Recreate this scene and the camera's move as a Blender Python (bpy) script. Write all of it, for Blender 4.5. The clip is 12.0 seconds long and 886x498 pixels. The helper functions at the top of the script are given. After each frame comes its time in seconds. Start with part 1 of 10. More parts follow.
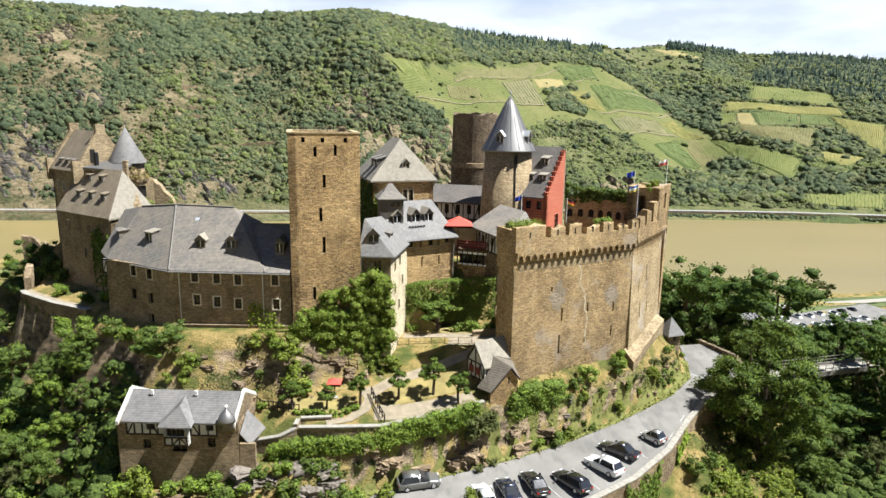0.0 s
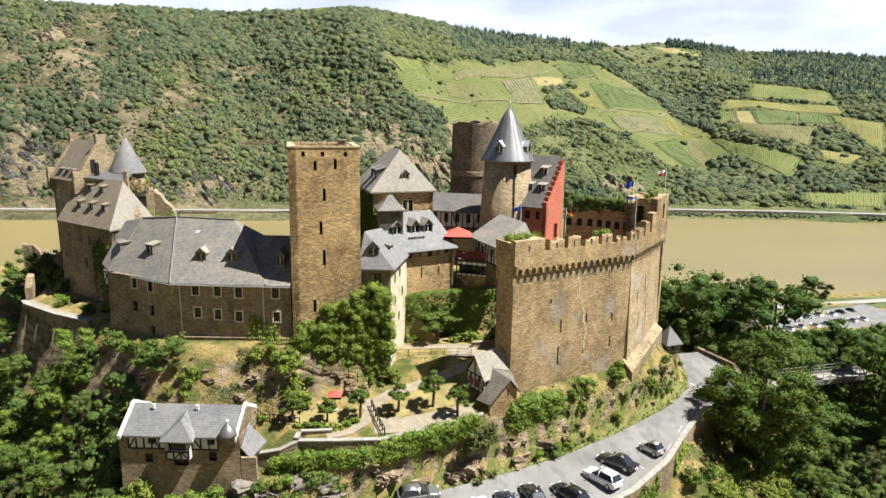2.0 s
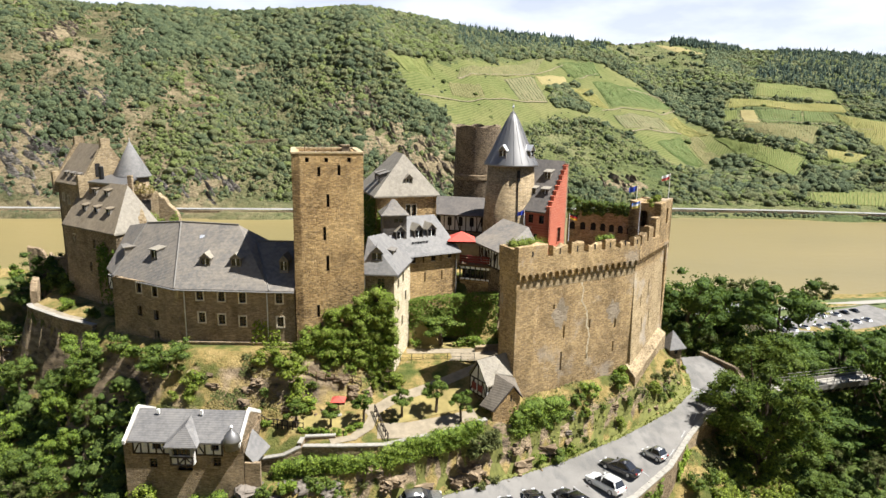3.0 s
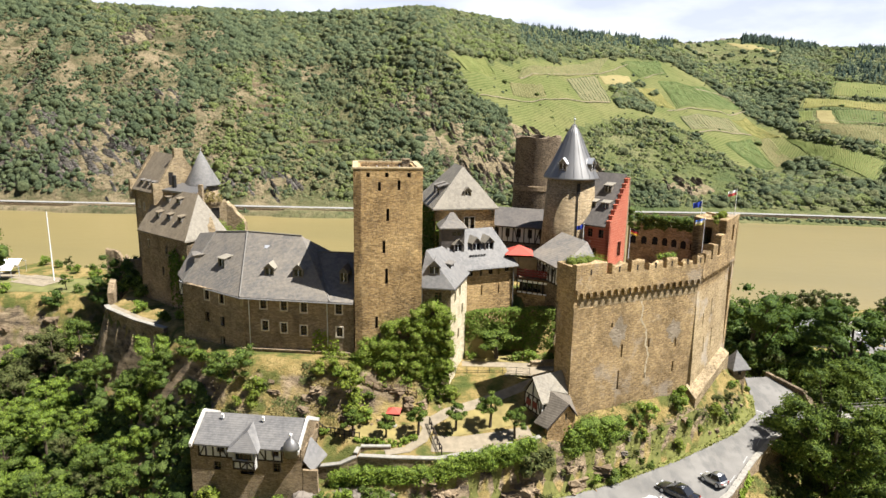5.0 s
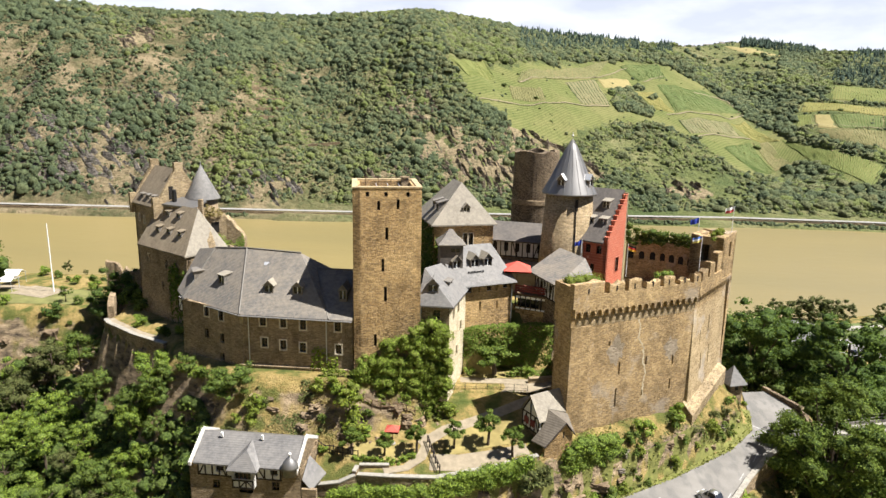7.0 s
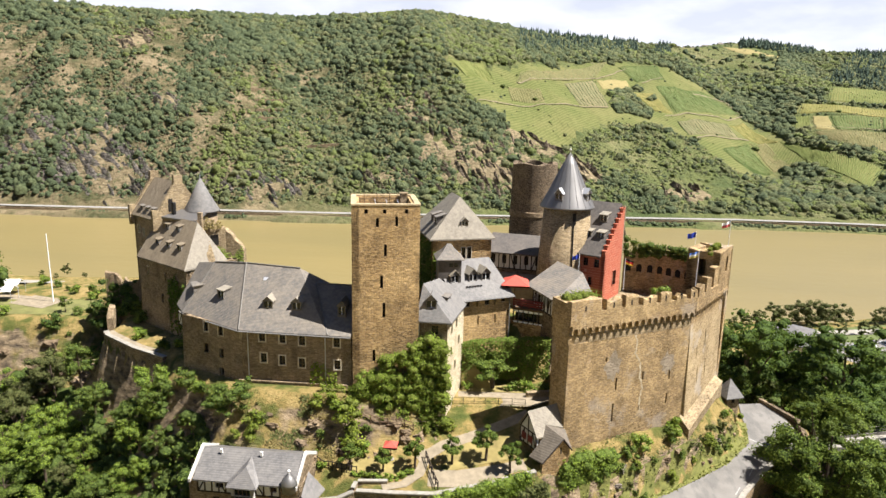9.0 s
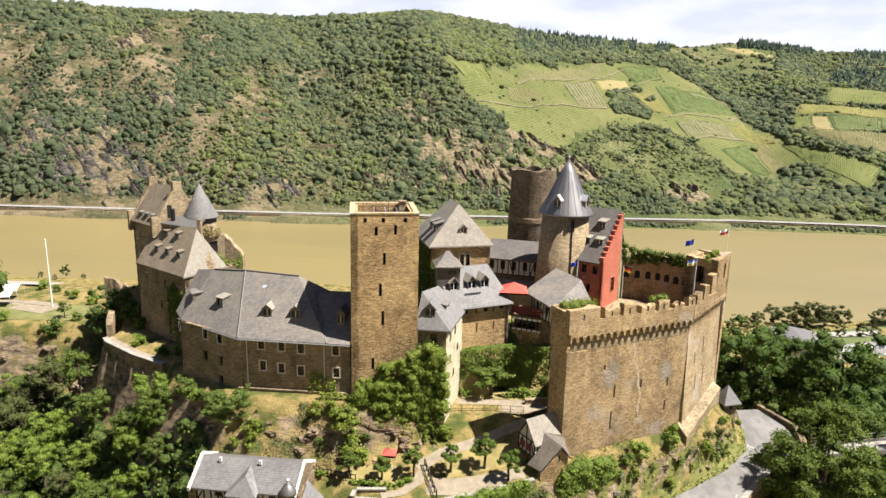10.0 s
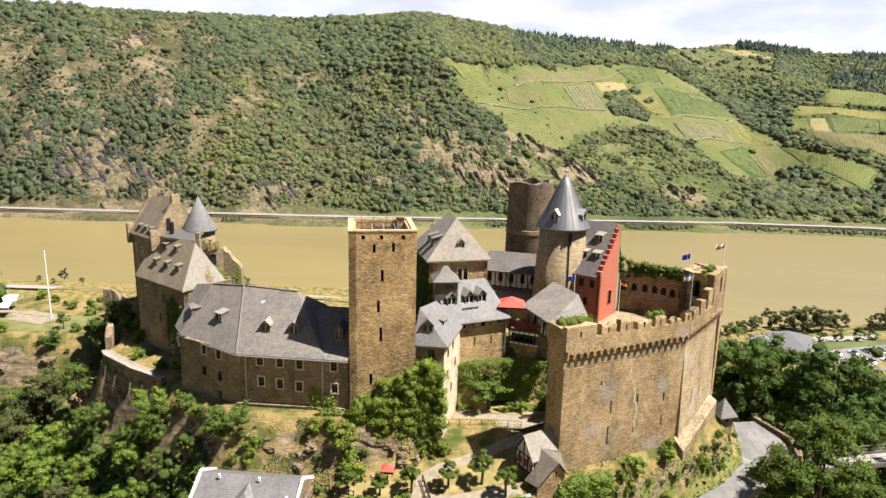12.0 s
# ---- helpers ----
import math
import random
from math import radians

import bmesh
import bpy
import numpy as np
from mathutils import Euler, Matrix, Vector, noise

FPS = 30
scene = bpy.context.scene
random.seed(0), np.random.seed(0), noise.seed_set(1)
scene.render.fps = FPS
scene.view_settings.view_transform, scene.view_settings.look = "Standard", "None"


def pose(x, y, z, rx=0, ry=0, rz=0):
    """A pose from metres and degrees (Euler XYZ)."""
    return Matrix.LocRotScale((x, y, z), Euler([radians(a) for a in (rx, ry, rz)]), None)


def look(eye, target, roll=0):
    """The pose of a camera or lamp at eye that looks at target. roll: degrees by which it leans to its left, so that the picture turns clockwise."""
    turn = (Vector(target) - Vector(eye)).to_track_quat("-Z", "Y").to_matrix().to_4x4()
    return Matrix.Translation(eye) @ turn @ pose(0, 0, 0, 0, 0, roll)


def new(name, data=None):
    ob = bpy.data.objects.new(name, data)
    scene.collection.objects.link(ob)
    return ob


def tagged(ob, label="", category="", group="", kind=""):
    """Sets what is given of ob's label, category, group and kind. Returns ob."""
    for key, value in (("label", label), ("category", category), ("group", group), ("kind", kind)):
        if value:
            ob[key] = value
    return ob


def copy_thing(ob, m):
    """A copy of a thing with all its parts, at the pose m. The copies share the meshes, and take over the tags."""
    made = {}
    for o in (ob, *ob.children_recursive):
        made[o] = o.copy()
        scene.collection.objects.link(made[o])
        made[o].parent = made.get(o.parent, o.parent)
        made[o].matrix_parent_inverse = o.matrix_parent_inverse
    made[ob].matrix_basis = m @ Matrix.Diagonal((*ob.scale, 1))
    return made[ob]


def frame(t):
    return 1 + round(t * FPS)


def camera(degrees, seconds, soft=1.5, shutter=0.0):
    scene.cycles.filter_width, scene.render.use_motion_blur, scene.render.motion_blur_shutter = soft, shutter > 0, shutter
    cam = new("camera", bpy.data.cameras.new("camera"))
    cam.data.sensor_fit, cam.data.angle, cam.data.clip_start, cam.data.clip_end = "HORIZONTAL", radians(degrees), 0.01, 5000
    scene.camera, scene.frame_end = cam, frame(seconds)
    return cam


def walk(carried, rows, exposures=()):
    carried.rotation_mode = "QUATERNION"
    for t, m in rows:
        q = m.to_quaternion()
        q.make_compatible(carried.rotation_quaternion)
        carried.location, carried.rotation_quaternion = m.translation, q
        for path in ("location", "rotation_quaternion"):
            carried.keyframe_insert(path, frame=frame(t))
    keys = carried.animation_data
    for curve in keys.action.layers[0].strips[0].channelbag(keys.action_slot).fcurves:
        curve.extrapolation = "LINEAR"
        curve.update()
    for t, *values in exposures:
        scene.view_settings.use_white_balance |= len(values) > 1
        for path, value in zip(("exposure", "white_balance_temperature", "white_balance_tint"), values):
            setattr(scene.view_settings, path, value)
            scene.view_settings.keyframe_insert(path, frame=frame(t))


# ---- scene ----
cam = camera(68.6, 12.0)
METRES, EYE, TILT, LEAN, TURN = 12.0, 96.0, -12.0, -1.0, 0.0
ROWS = [
    (0.0, 0.0, 0.0, 0.0, 0.0, -0.0, -0.0),
    (0.5, -0.0012, -0.0083, 0.0399, -0.02, -0.09, 0.02),
    (1.0, -0.0032, -0.0148, 0.0787, -0.04, -0.14, 0.04),
    (1.5, -0.0024, -0.0244, 0.1181, -0.06, -0.18, 0.02),
    (2.0, -0.0038, -0.0316, 0.1547, -0.07, -0.26, 0.02),
    (2.5, -0.0049, -0.0347, 0.1903, -0.09, -0.35, 0.01),
    (3.0, -0.0056, -0.0412, 0.2271, 0.21, -0.42, -0.06),
    (3.2, -0.0053, -0.0442, 0.2424, 0.71, -0.45, -0.16),
    (4.8, -0.0034, -0.0713, 0.3705, 5.03, -0.58, -1.12),
    (5.0, -0.0033, -0.0748, 0.3868, 5.31, -0.59, -1.18),
    (5.5, -0.0038, -0.0836, 0.4273, 5.38, -0.59, -1.23),
    (6.0, -0.002, -0.0909, 0.4687, 5.32, -0.53, -1.28),
    (6.5, -0.0007, -0.1022, 0.5114, 5.27, -0.47, -1.31),
    (7.0, 0.0002, -0.1107, 0.5554, 5.23, -0.46, -1.33),
    (9.0, 0.0044, -0.1487, 0.7253, 5.12, -0.5, -1.38),
    (9.5, 0.0054, -0.1572, 0.7695, 5.08, -0.52, -1.38),
    (10.0, 0.0064, -0.1648, 0.8126, 5.03, -0.53, -1.39),
    (10.5, 0.0067, -0.1723, 0.8564, 4.99, -0.53, -1.39),
    (11.0, 0.0099, -0.1808, 0.8979, 4.96, -0.51, -1.4),
    (11.5, 0.0124, -0.1892, 0.9394, 4.92, -0.51, -1.4),
    (12.0, 0.0148, -0.1975, 0.9791, 4.91, -0.51, -1.4),
]
walk(cam, [(t, pose(0, 0, EYE, TILT, LEAN, TURN) @ pose(METRES * x, METRES * y, METRES * z, 90 + pitch, roll, yaw)) for t, x, y, z, yaw, pitch, roll in ROWS],
     [(0, 1.46, 5930, 9.5), (3, 1.46, 6120, 11.5), (6, 1.46, 6240, 12), (12, 1.46, 6340, 15.5)])

# ---- daylight ----
SUN_EL, SUN_AZ = radians(60), radians(99)   # towards the sun, clockwise from +y
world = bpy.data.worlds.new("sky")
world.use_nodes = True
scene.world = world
wn, wl = world.node_tree.nodes, world.node_tree.links
wn.clear()
sky = wn.new("ShaderNodeTexSky")
sky.sky_type, sky.sun_disc = "NISHITA", False
sky.sun_elevation, sky.sun_rotation = SUN_EL, SUN_AZ
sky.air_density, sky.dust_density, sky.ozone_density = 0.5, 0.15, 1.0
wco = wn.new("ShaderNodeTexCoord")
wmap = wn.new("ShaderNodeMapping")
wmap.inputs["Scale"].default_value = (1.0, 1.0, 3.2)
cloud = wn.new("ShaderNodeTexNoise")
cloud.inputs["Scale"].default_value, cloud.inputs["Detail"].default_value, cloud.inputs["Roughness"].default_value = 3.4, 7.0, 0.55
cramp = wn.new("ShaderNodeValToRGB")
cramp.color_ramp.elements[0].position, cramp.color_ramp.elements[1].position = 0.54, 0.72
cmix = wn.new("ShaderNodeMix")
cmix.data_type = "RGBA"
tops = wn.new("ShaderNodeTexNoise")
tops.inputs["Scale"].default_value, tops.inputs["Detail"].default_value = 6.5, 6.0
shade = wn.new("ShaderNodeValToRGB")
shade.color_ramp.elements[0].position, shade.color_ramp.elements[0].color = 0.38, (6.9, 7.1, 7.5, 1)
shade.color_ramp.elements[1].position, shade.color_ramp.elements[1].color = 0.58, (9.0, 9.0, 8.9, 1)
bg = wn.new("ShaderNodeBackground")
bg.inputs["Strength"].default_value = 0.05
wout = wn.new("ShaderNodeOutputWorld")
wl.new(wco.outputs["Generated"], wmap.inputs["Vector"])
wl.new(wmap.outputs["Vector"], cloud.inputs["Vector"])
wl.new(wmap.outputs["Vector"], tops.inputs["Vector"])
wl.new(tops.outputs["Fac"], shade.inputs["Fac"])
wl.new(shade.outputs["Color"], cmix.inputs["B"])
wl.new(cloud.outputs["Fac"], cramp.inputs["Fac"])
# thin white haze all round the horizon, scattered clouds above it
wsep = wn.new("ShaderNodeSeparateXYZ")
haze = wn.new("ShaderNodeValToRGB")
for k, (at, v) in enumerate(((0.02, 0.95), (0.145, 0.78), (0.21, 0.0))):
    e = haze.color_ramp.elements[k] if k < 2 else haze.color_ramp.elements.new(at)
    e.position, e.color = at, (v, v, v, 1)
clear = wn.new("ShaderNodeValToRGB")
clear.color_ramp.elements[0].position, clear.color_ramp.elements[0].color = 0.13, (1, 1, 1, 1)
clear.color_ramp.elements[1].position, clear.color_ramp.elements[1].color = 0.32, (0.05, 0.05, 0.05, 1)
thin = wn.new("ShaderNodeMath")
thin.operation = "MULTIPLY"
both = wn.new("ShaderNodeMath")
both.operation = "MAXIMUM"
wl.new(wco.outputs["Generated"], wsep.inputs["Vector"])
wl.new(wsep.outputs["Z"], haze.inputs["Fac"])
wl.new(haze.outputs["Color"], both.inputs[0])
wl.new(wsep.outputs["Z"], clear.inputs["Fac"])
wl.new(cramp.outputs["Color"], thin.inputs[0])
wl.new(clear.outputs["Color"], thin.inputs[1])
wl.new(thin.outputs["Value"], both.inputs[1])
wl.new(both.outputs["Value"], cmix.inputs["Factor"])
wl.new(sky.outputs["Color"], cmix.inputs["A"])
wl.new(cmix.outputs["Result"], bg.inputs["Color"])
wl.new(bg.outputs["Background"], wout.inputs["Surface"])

sun = new("sun", bpy.data.lights.new("sun", "SUN"))
sun.data.energy, sun.data.angle, sun.data.color = 5.0, radians(0.53), (1.0, 0.95, 0.86)
sun.matrix_world = look((200, -60, 300), (200 - math.sin(SUN_AZ) * math.cos(SUN_EL), -60 - math.cos(SUN_AZ) * math.cos(SUN_EL), 300 - math.sin(SUN_EL)))

# ---- the lie of the land (metres, z = 0 is the river) ----
def lattice(ix, iy, seed):
    h = (ix * 374761393 + iy * 668265263 + seed * 974711) & 0x7FFFFFFF
    h = ((h ^ (h >> 13)) * 1274126177) & 0x7FFFFFFF
    return ((h ^ (h >> 16)) & 0xFFFF) / 65535.0


def vnoise(x, y, size, seed=1):
    """Smooth value noise in -1..1 with cells of the given size."""
    x, y = np.asarray(x, float) / size, np.asarray(y, float) / size
    ix, iy = np.floor(x).astype(np.int64), np.floor(y).astype(np.int64)
    fx, fy = x - ix, y - iy
    fx, fy = fx * fx * (3 - 2 * fx), fy * fy * (3 - 2 * fy)
    a, b = lattice(ix, iy, seed), lattice(ix + 1, iy, seed)
    c, d = lattice(ix, iy + 1, seed), lattice(ix + 1, iy + 1, seed)
    return 2 * ((a * (1 - fx) + b * fx) * (1 - fy) + (c * (1 - fx) + d * fx) * fy) - 1


def fnoise(x, y, size, seed=1, octaves=4):
    return sum(vnoise(x, y, size / 2 ** k, seed + 7 * k) * 0.5 ** k for k in range(octaves))


def poly_distance(x, y, poly):
    """Distance outside a polygon in plan (0 inside)."""
    inside = np.zeros(x.shape, bool)
    best = np.full(x.shape, 1e9)
    n = len(poly)
    for i in range(n):
        (x0, y0), (x1, y1) = poly[i], poly[(i + 1) % n]
        dx, dy = x1 - x0, y1 - y0
        s = np.clip(((x - x0) * dx + (y - y0) * dy) / (dx * dx + dy * dy), 0, 1)
        best = np.minimum(best, np.hypot(x - x0 - s * dx, y - y0 - s * dy))
        if dy != 0:
            cross = ((y0 > y) != (y1 > y)) & (x < x0 + (y - y0) * dx / dy)
            inside ^= cross
    return np.where(inside, 0.0, best)


def road_z(y):
    return 57.2 + 0.085 * (y - 64)


ROAD = [(-12, 55), (-6.5, 60.6), (1.7, 64.2), (8.1, 66.9), (15.1, 70.4), (23.2, 75.6), (31.8, 82.2), (35.9, 87.1), (37.2, 92),
        (38.3, 98), (43.5, 99), (45.5, 93), (44.5, 88.2), (39.2, 83.9), (35.6, 80.3), (31.7, 75.6), (26.9, 68.9), (21.4, 63.4), (17.0, 60.5), (8, 55), (0, 50)]
ROAD_BED = [(x - 1.6, y + 1.3) if y < 86 and x > 7 and k > 9 else (x, y) for k, (x, y) in enumerate(ROAD)]
WARD = [(-41.5, 76.8), (-31.5, 70.6), (-17.5, 70.8), (-10.5, 74.5), (-9.0, 77), (-8.5, 82), (-9, 112), (-45, 112), (-62, 104), (-58, 91), (-47, 84)]
COURT = [(-7, 78.5), (9, 80), (9.5, 84), (12, 100), (20, 104), (-8, 106)]
TERRACE = [(-6, 82.8), (2.5, 87.5), (9, 86.5), (14, 92), (16, 104), (-8, 106)]
GARDEN = [(-19, 66.2), (-14.6, 63.6), (-5.9, 62.7), (5.2, 67.8), (9, 71.5), (8.5, 79), (-6.2, 78.5), (-8, 74), (-18, 70)]
GARDEN_FLAT = [(-17.5, 66.4), (-14.0, 64.3), (-6, 63.3), (5.0, 68.4), (8, 72), (7.5, 78), (-4.5, 77.5), (-6.5, 72.5), (-9.5, 69.8), (-17.5, 68.4)]
SHIELD_ROCK = [(8, 72.0), (24.0, 81), (31.8, 89.8), (33.0, 93.5), (28, 103), (10, 100), (8, 84)]
LEFT_PATH = [(-59.5, 89.5), (-58, 87), (-51, 82.8), (-44.5, 79.6), (-41, 78), (-46, 86), (-57, 93)]
LEFT_TERRACE = [(-96, 98), (-71.4, 101.2), (-69.5, 106), (-74, 118), (-96, 122)]
GATE_ROCK = [(-31.8, 63.4), (-20.6, 63.2), (-16.5, 63.4), (-17, 66), (-32, 66.5)]
GATE_FOOT = [(-33.5, 58.8), (-19, 58.8), (-19, 62), (-33.5, 62)]
GATE_BANK = [(-20.4, 60.2), (-12, 60.6), (-9.5, 62.2), (-20, 62.2)]
SPUR = [(-100, 96), (-62, 78), (-36, 60), (-10, 55), (8, 52), (30, 66), (46, 76), (56, 100), (40, 128), (-20, 140), (-90, 130)]


def near_shore(x):
    return np.interp(x, [-600, -269, -100, 123, 248, 600], [330, 341, 350, 315, 345, 420])


def far_shore(x):
    return np.interp(x, [-900, -373, -139, 220, 331, 412, 900], [505, 543, 561, 607, 608, 600, 560])


def height(x, y):
    x, y = np.asarray(x, float), np.asarray(y, float)
    rough = fnoise(x, y, 14, 3)
    # the home side: a wooded spur that falls to the river flats
    ns = near_shore(x)
    z = np.interp(y, [-800, -100, 20, 60, 110, 200, 245, 270], [190, 120, 48, 47, 47, 18, 8, 6.0])
    z = z + np.where(y < 240, 3.0 * fnoise(x, y, 45, 5), 0.3 * rough)
    z = np.where(np.abs(x) > 120, np.maximum(z, z + 0.12 * (np.abs(x) - 120) * np.clip((240 - y) / 200, 0, 1)), z)

    def shelf(z, poly, level, slope, wobble=0.25):
        d = poly_distance(x, y, poly)
        d = np.maximum(0, d * (1 + wobble * rough) + np.where(d > 1.5, 0.5 * rough, 0))
        return np.maximum(z, level - slope * d)

    near = (np.abs(x) < 260) & (y > -20) & (y < 300)
    if near.any():
        z = shelf(z, SPUR, 52 + 1.5 * rough, 0.75)
        z = shelf(z, LEFT_TERRACE, 67.3, 1.6)
        z = shelf(z, LEFT_PATH, 70.1, 3.2)
        z = shelf(z, GATE_ROCK, 61.6, 1.9)
        z = shelf(z, GATE_FOOT, 57.6 + 0.6 * rough, 1.1)
        z = shelf(z, GATE_BANK, 60.0 + 0.4 * rough, 1.2)
        z = shelf(z, ROAD_BED, road_z(np.clip(y, 50, 99)) - 0.05, 6.0)
        z = shelf(z, SHIELD_ROCK, 64.6 + 0.25 * rough, 0.95)
        z = shelf(z, WARD, 70.6, 1.5)
        z = shelf(z, GARDEN, 63.2 + 0.27 * np.clip(y - 65.5, 0, 15.2), 2.4)
        z = shelf(z, COURT, 67.3, 3.0)
        z = shelf(z, TERRACE, 74.6, 20.0, 0.0)
        in_garden = np.clip(1 - poly_distance(x, y, GARDEN_FLAT) / 1.2, 0, 1)
        z = z * (1 - in_garden) + in_garden * (63.2 + 0.27 * np.clip(y - 65.5, 0, 15.2) + 0.06 * rough)
        on_road = np.clip(1 - (poly_distance(x, y, ROAD_BED) - 0.9) / 0.7, 0, 1)
        z = z * (1 - on_road) + on_road * (road_z(y) - 0.12)
    # the river bed and the hills across
    fs = far_shore(x)
    bed = np.minimum(np.clip((y - ns) * 0.7, 0, 9), np.clip((fs - y) * 0.9 + 1, 0, 9))
    z = np.where(y > ns - 25, np.minimum(z, 5), z) - bed * (y > ns) * (y < fs + 1)
    bearing = np.clip(np.degrees(np.arctan2(x, np.maximum(y, 1))), -58, 58)
    d = np.hypot(x, y)
    foot = (far_shore(590 * np.tan(np.radians(bearing))) + 38) / np.cos(np.radians(bearing))
    crest = np.interp(bearing, [-58, -33, -7, -1, 2, 10, 15, 19, 24, 33, 58], [1050, 1000, 1000, 1040, 1090, 1290, 1480, 1650, 1760, 1850, 1900])
    top = np.interp(bearing, [-58, -33, -26, -17, -11, -7, -4, -1.3, 2.1, 10, 14.7, 19, 24, 29, 33, 58],
                    [215, 219, 218, 219, 228, 235, 230, 224, 217, 221, 230, 256, 239, 236, 224, 220])
    s = (d - foot) / (crest - foot)
    sc = np.clip(s, 0, 1)
    power = np.interp(bearing, [-40, -5, 5, 16, 30], [0.85, 0.85, 0.95, 1.05, 1.0])
    prof = 0.78 * sc ** power + 0.22 * (1 - (1 - sc) ** 2)
    hill = 6 + (top - 6) * prof
    amp = np.clip(sc * (1 - sc) * 4, 0, 1) * np.interp(bearing, [-10, 4], [1.0, 0.3])
    ridges = fnoise(x + 0.45 * y, 0.25 * y, 150, 21)
    hill = hill + amp * (20 * ridges + 7 * fnoise(x, y, 60, 22) + 2.0 * fnoise(x, y, 18, 24))
    # a side valley that runs down between the vineyards
    gx, gy = 330 + (y - 800) * 0.16, None
    dist = (x - gx) / 60
    hill = hill - 34 * np.exp(-dist * dist) * np.clip((y - 680) / 160, 0, 1) * np.clip((1500 - y) / 500, 0, 1)
    hill = np.where(s > 1, top + (d - crest) * 0.004, hill)
    bank = np.where(y > fs + 1, np.where(y < fs + 12, 1 + (y - fs) * 0.3, 5.0), z)
    return np.where((y > fs + 1) & (d > foot), np.maximum(hill, 5.0), bank)

# ---- materials ----
class Nodes:
    """A small writer of node materials."""

    def __init__(self, name):
        self.m = bpy.data.materials.new(name)
        self.m.use_nodes = True
        self.t = self.m.node_tree
        self.b = self.t.nodes["Principled BSDF"]
        self.pos = self.node("ShaderNodeNewGeometry").outputs["Position"]

    def node(self, kind, **inputs):
        n = self.t.nodes.new(kind)
        for k, v in inputs.items():
            self.put(n.inputs[k.replace("_", " ")], v)
        return n

    def put(self, socket, v):
        if hasattr(v, "is_linked") and hasattr(v, "node"):
            self.t.links.new(v, socket)
        else:
            socket.default_value = (*v, 1) if isinstance(v, tuple) and len(v) == 3 and socket.type == "RGBA" else v

    def noise(self, scale, detail=4.0, vector=None, rough=0.55):
        return self.node("ShaderNodeTexNoise", Scale=scale, Detail=detail, Roughness=rough, Vector=vector or self.pos).outputs["Fac"]

    def scaled(self, sx, sy, sz, rz=0.0, vector=None):
        return self.node("ShaderNodeMapping", Vector=vector or self.pos, Scale=(sx, sy, sz), Rotation=(0, 0, rz)).outputs["Vector"]

    def ramp(self, fac, *stops):
        r = self.node("ShaderNodeValToRGB", Fac=fac)
        while len(r.color_ramp.elements) < len(stops):
            r.color_ramp.elements.new(0.5)
        for e, (p, c) in zip(r.color_ramp.elements, stops):
            e.position, e.color = p, (*c, 1) if isinstance(c, tuple) else (c, c, c, 1)
        return r.outputs["Color"]

    def mix(self, fac, a, b, blend="MIX"):
        n = self.node("ShaderNodeMix")
        n.data_type, n.blend_type = "RGBA", blend
        self.put(n.inputs[0], fac)
        self.put(n.inputs[6], a)
        self.put(n.inputs[7], b)
        return n.outputs[2]

    def math(self, op, a, b=0.0):
        n = self.node("ShaderNodeMath")
        n.operation = op
        self.put(n.inputs[0], a)
        self.put(n.inputs[1], b)
        return n.outputs[0]

    def bump(self, h, strength, distance):
        self.put(self.b.inputs["Normal"], self.node("ShaderNodeBump", Height=h, Strength=strength, Distance=distance).outputs["Normal"])

    def done(self, color, rough=0.85, metal=0.0, spec=0.3):
        self.put(self.b.inputs["Base Color"], color)
        self.put(self.b.inputs["Roughness"], rough)
        self.put(self.b.inputs["Metallic"], metal)
        self.put(self.b.inputs["Specular IOR Level"], spec)
        return self.m


def rubble(name, dark, mid, light, stone=2.3, joint=(0.34, 0.28, 0.2), wash=0.0):
    """Rubble masonry: flat stones in courses, lime joints, broad weathered zones and pale washes."""
    n = Nodes(name)
    wob = n.mix(0.1, n.pos, n.node("ShaderNodeTexNoise", Scale=1.3, Vector=n.pos).outputs["Color"], "ADD")
    v = n.scaled(stone, stone, stone * 2.6, 0, wob)
    cell = n.node("ShaderNodeTexVoronoi", Scale=1.0, Vector=v)
    edge = n.node("ShaderNodeTexVoronoi", Scale=1.0, Vector=v)
    edge.feature = "DISTANCE_TO_EDGE"
    tone = n.ramp(n.node("ShaderNodeSeparateColor", Color=cell.outputs["Color"]).outputs[0], (0.0, tuple(c * 0.55 for c in dark)), (0.3, dark), (0.6, mid), (0.9, light), (1.0, tuple(c * 1.25 for c in light)))
    zone = n.ramp(n.noise(0.13, 7, None, 0.62), (0.36, dark), (0.48, mid), (0.6, light))
    tone = n.mix(0.5, tone, zone)
    tone = n.mix(n.ramp(n.noise(0.55, 6, None, 0.65), (0.5, 0.0), (0.66, 0.6)), tone, tuple(c * 0.75 for c in dark))
    tone = n.mix(n.ramp(edge.outputs["Distance"], (0.02, 0.5), (0.1, 0.0)), tone, joint)
    tone = n.mix(n.ramp(n.noise(1.0, 5, n.scaled(0.55, 0.55, 0.16)), (0.52, 0.0), (0.7, 0.35)), tone, tuple(c * 0.6 for c in dark))
    if wash:
        tone = n.mix(n.ramp(n.noise(0.19, 5, None, 0.65), (0.56, 0.0), (0.64, wash)), tone, (0.40, 0.37, 0.33))
    n.bump(n.math("ADD", n.math("MULTIPLY", n.ramp(edge.outputs["Distance"], (0.0, 0.0), (0.16, 1.0)), 1.4), n.math("ADD", n.noise(7, 4), n.noise(1.1, 5))), 0.6, 0.05)
    return n.done(tone, 0.92, 0, 0.1)


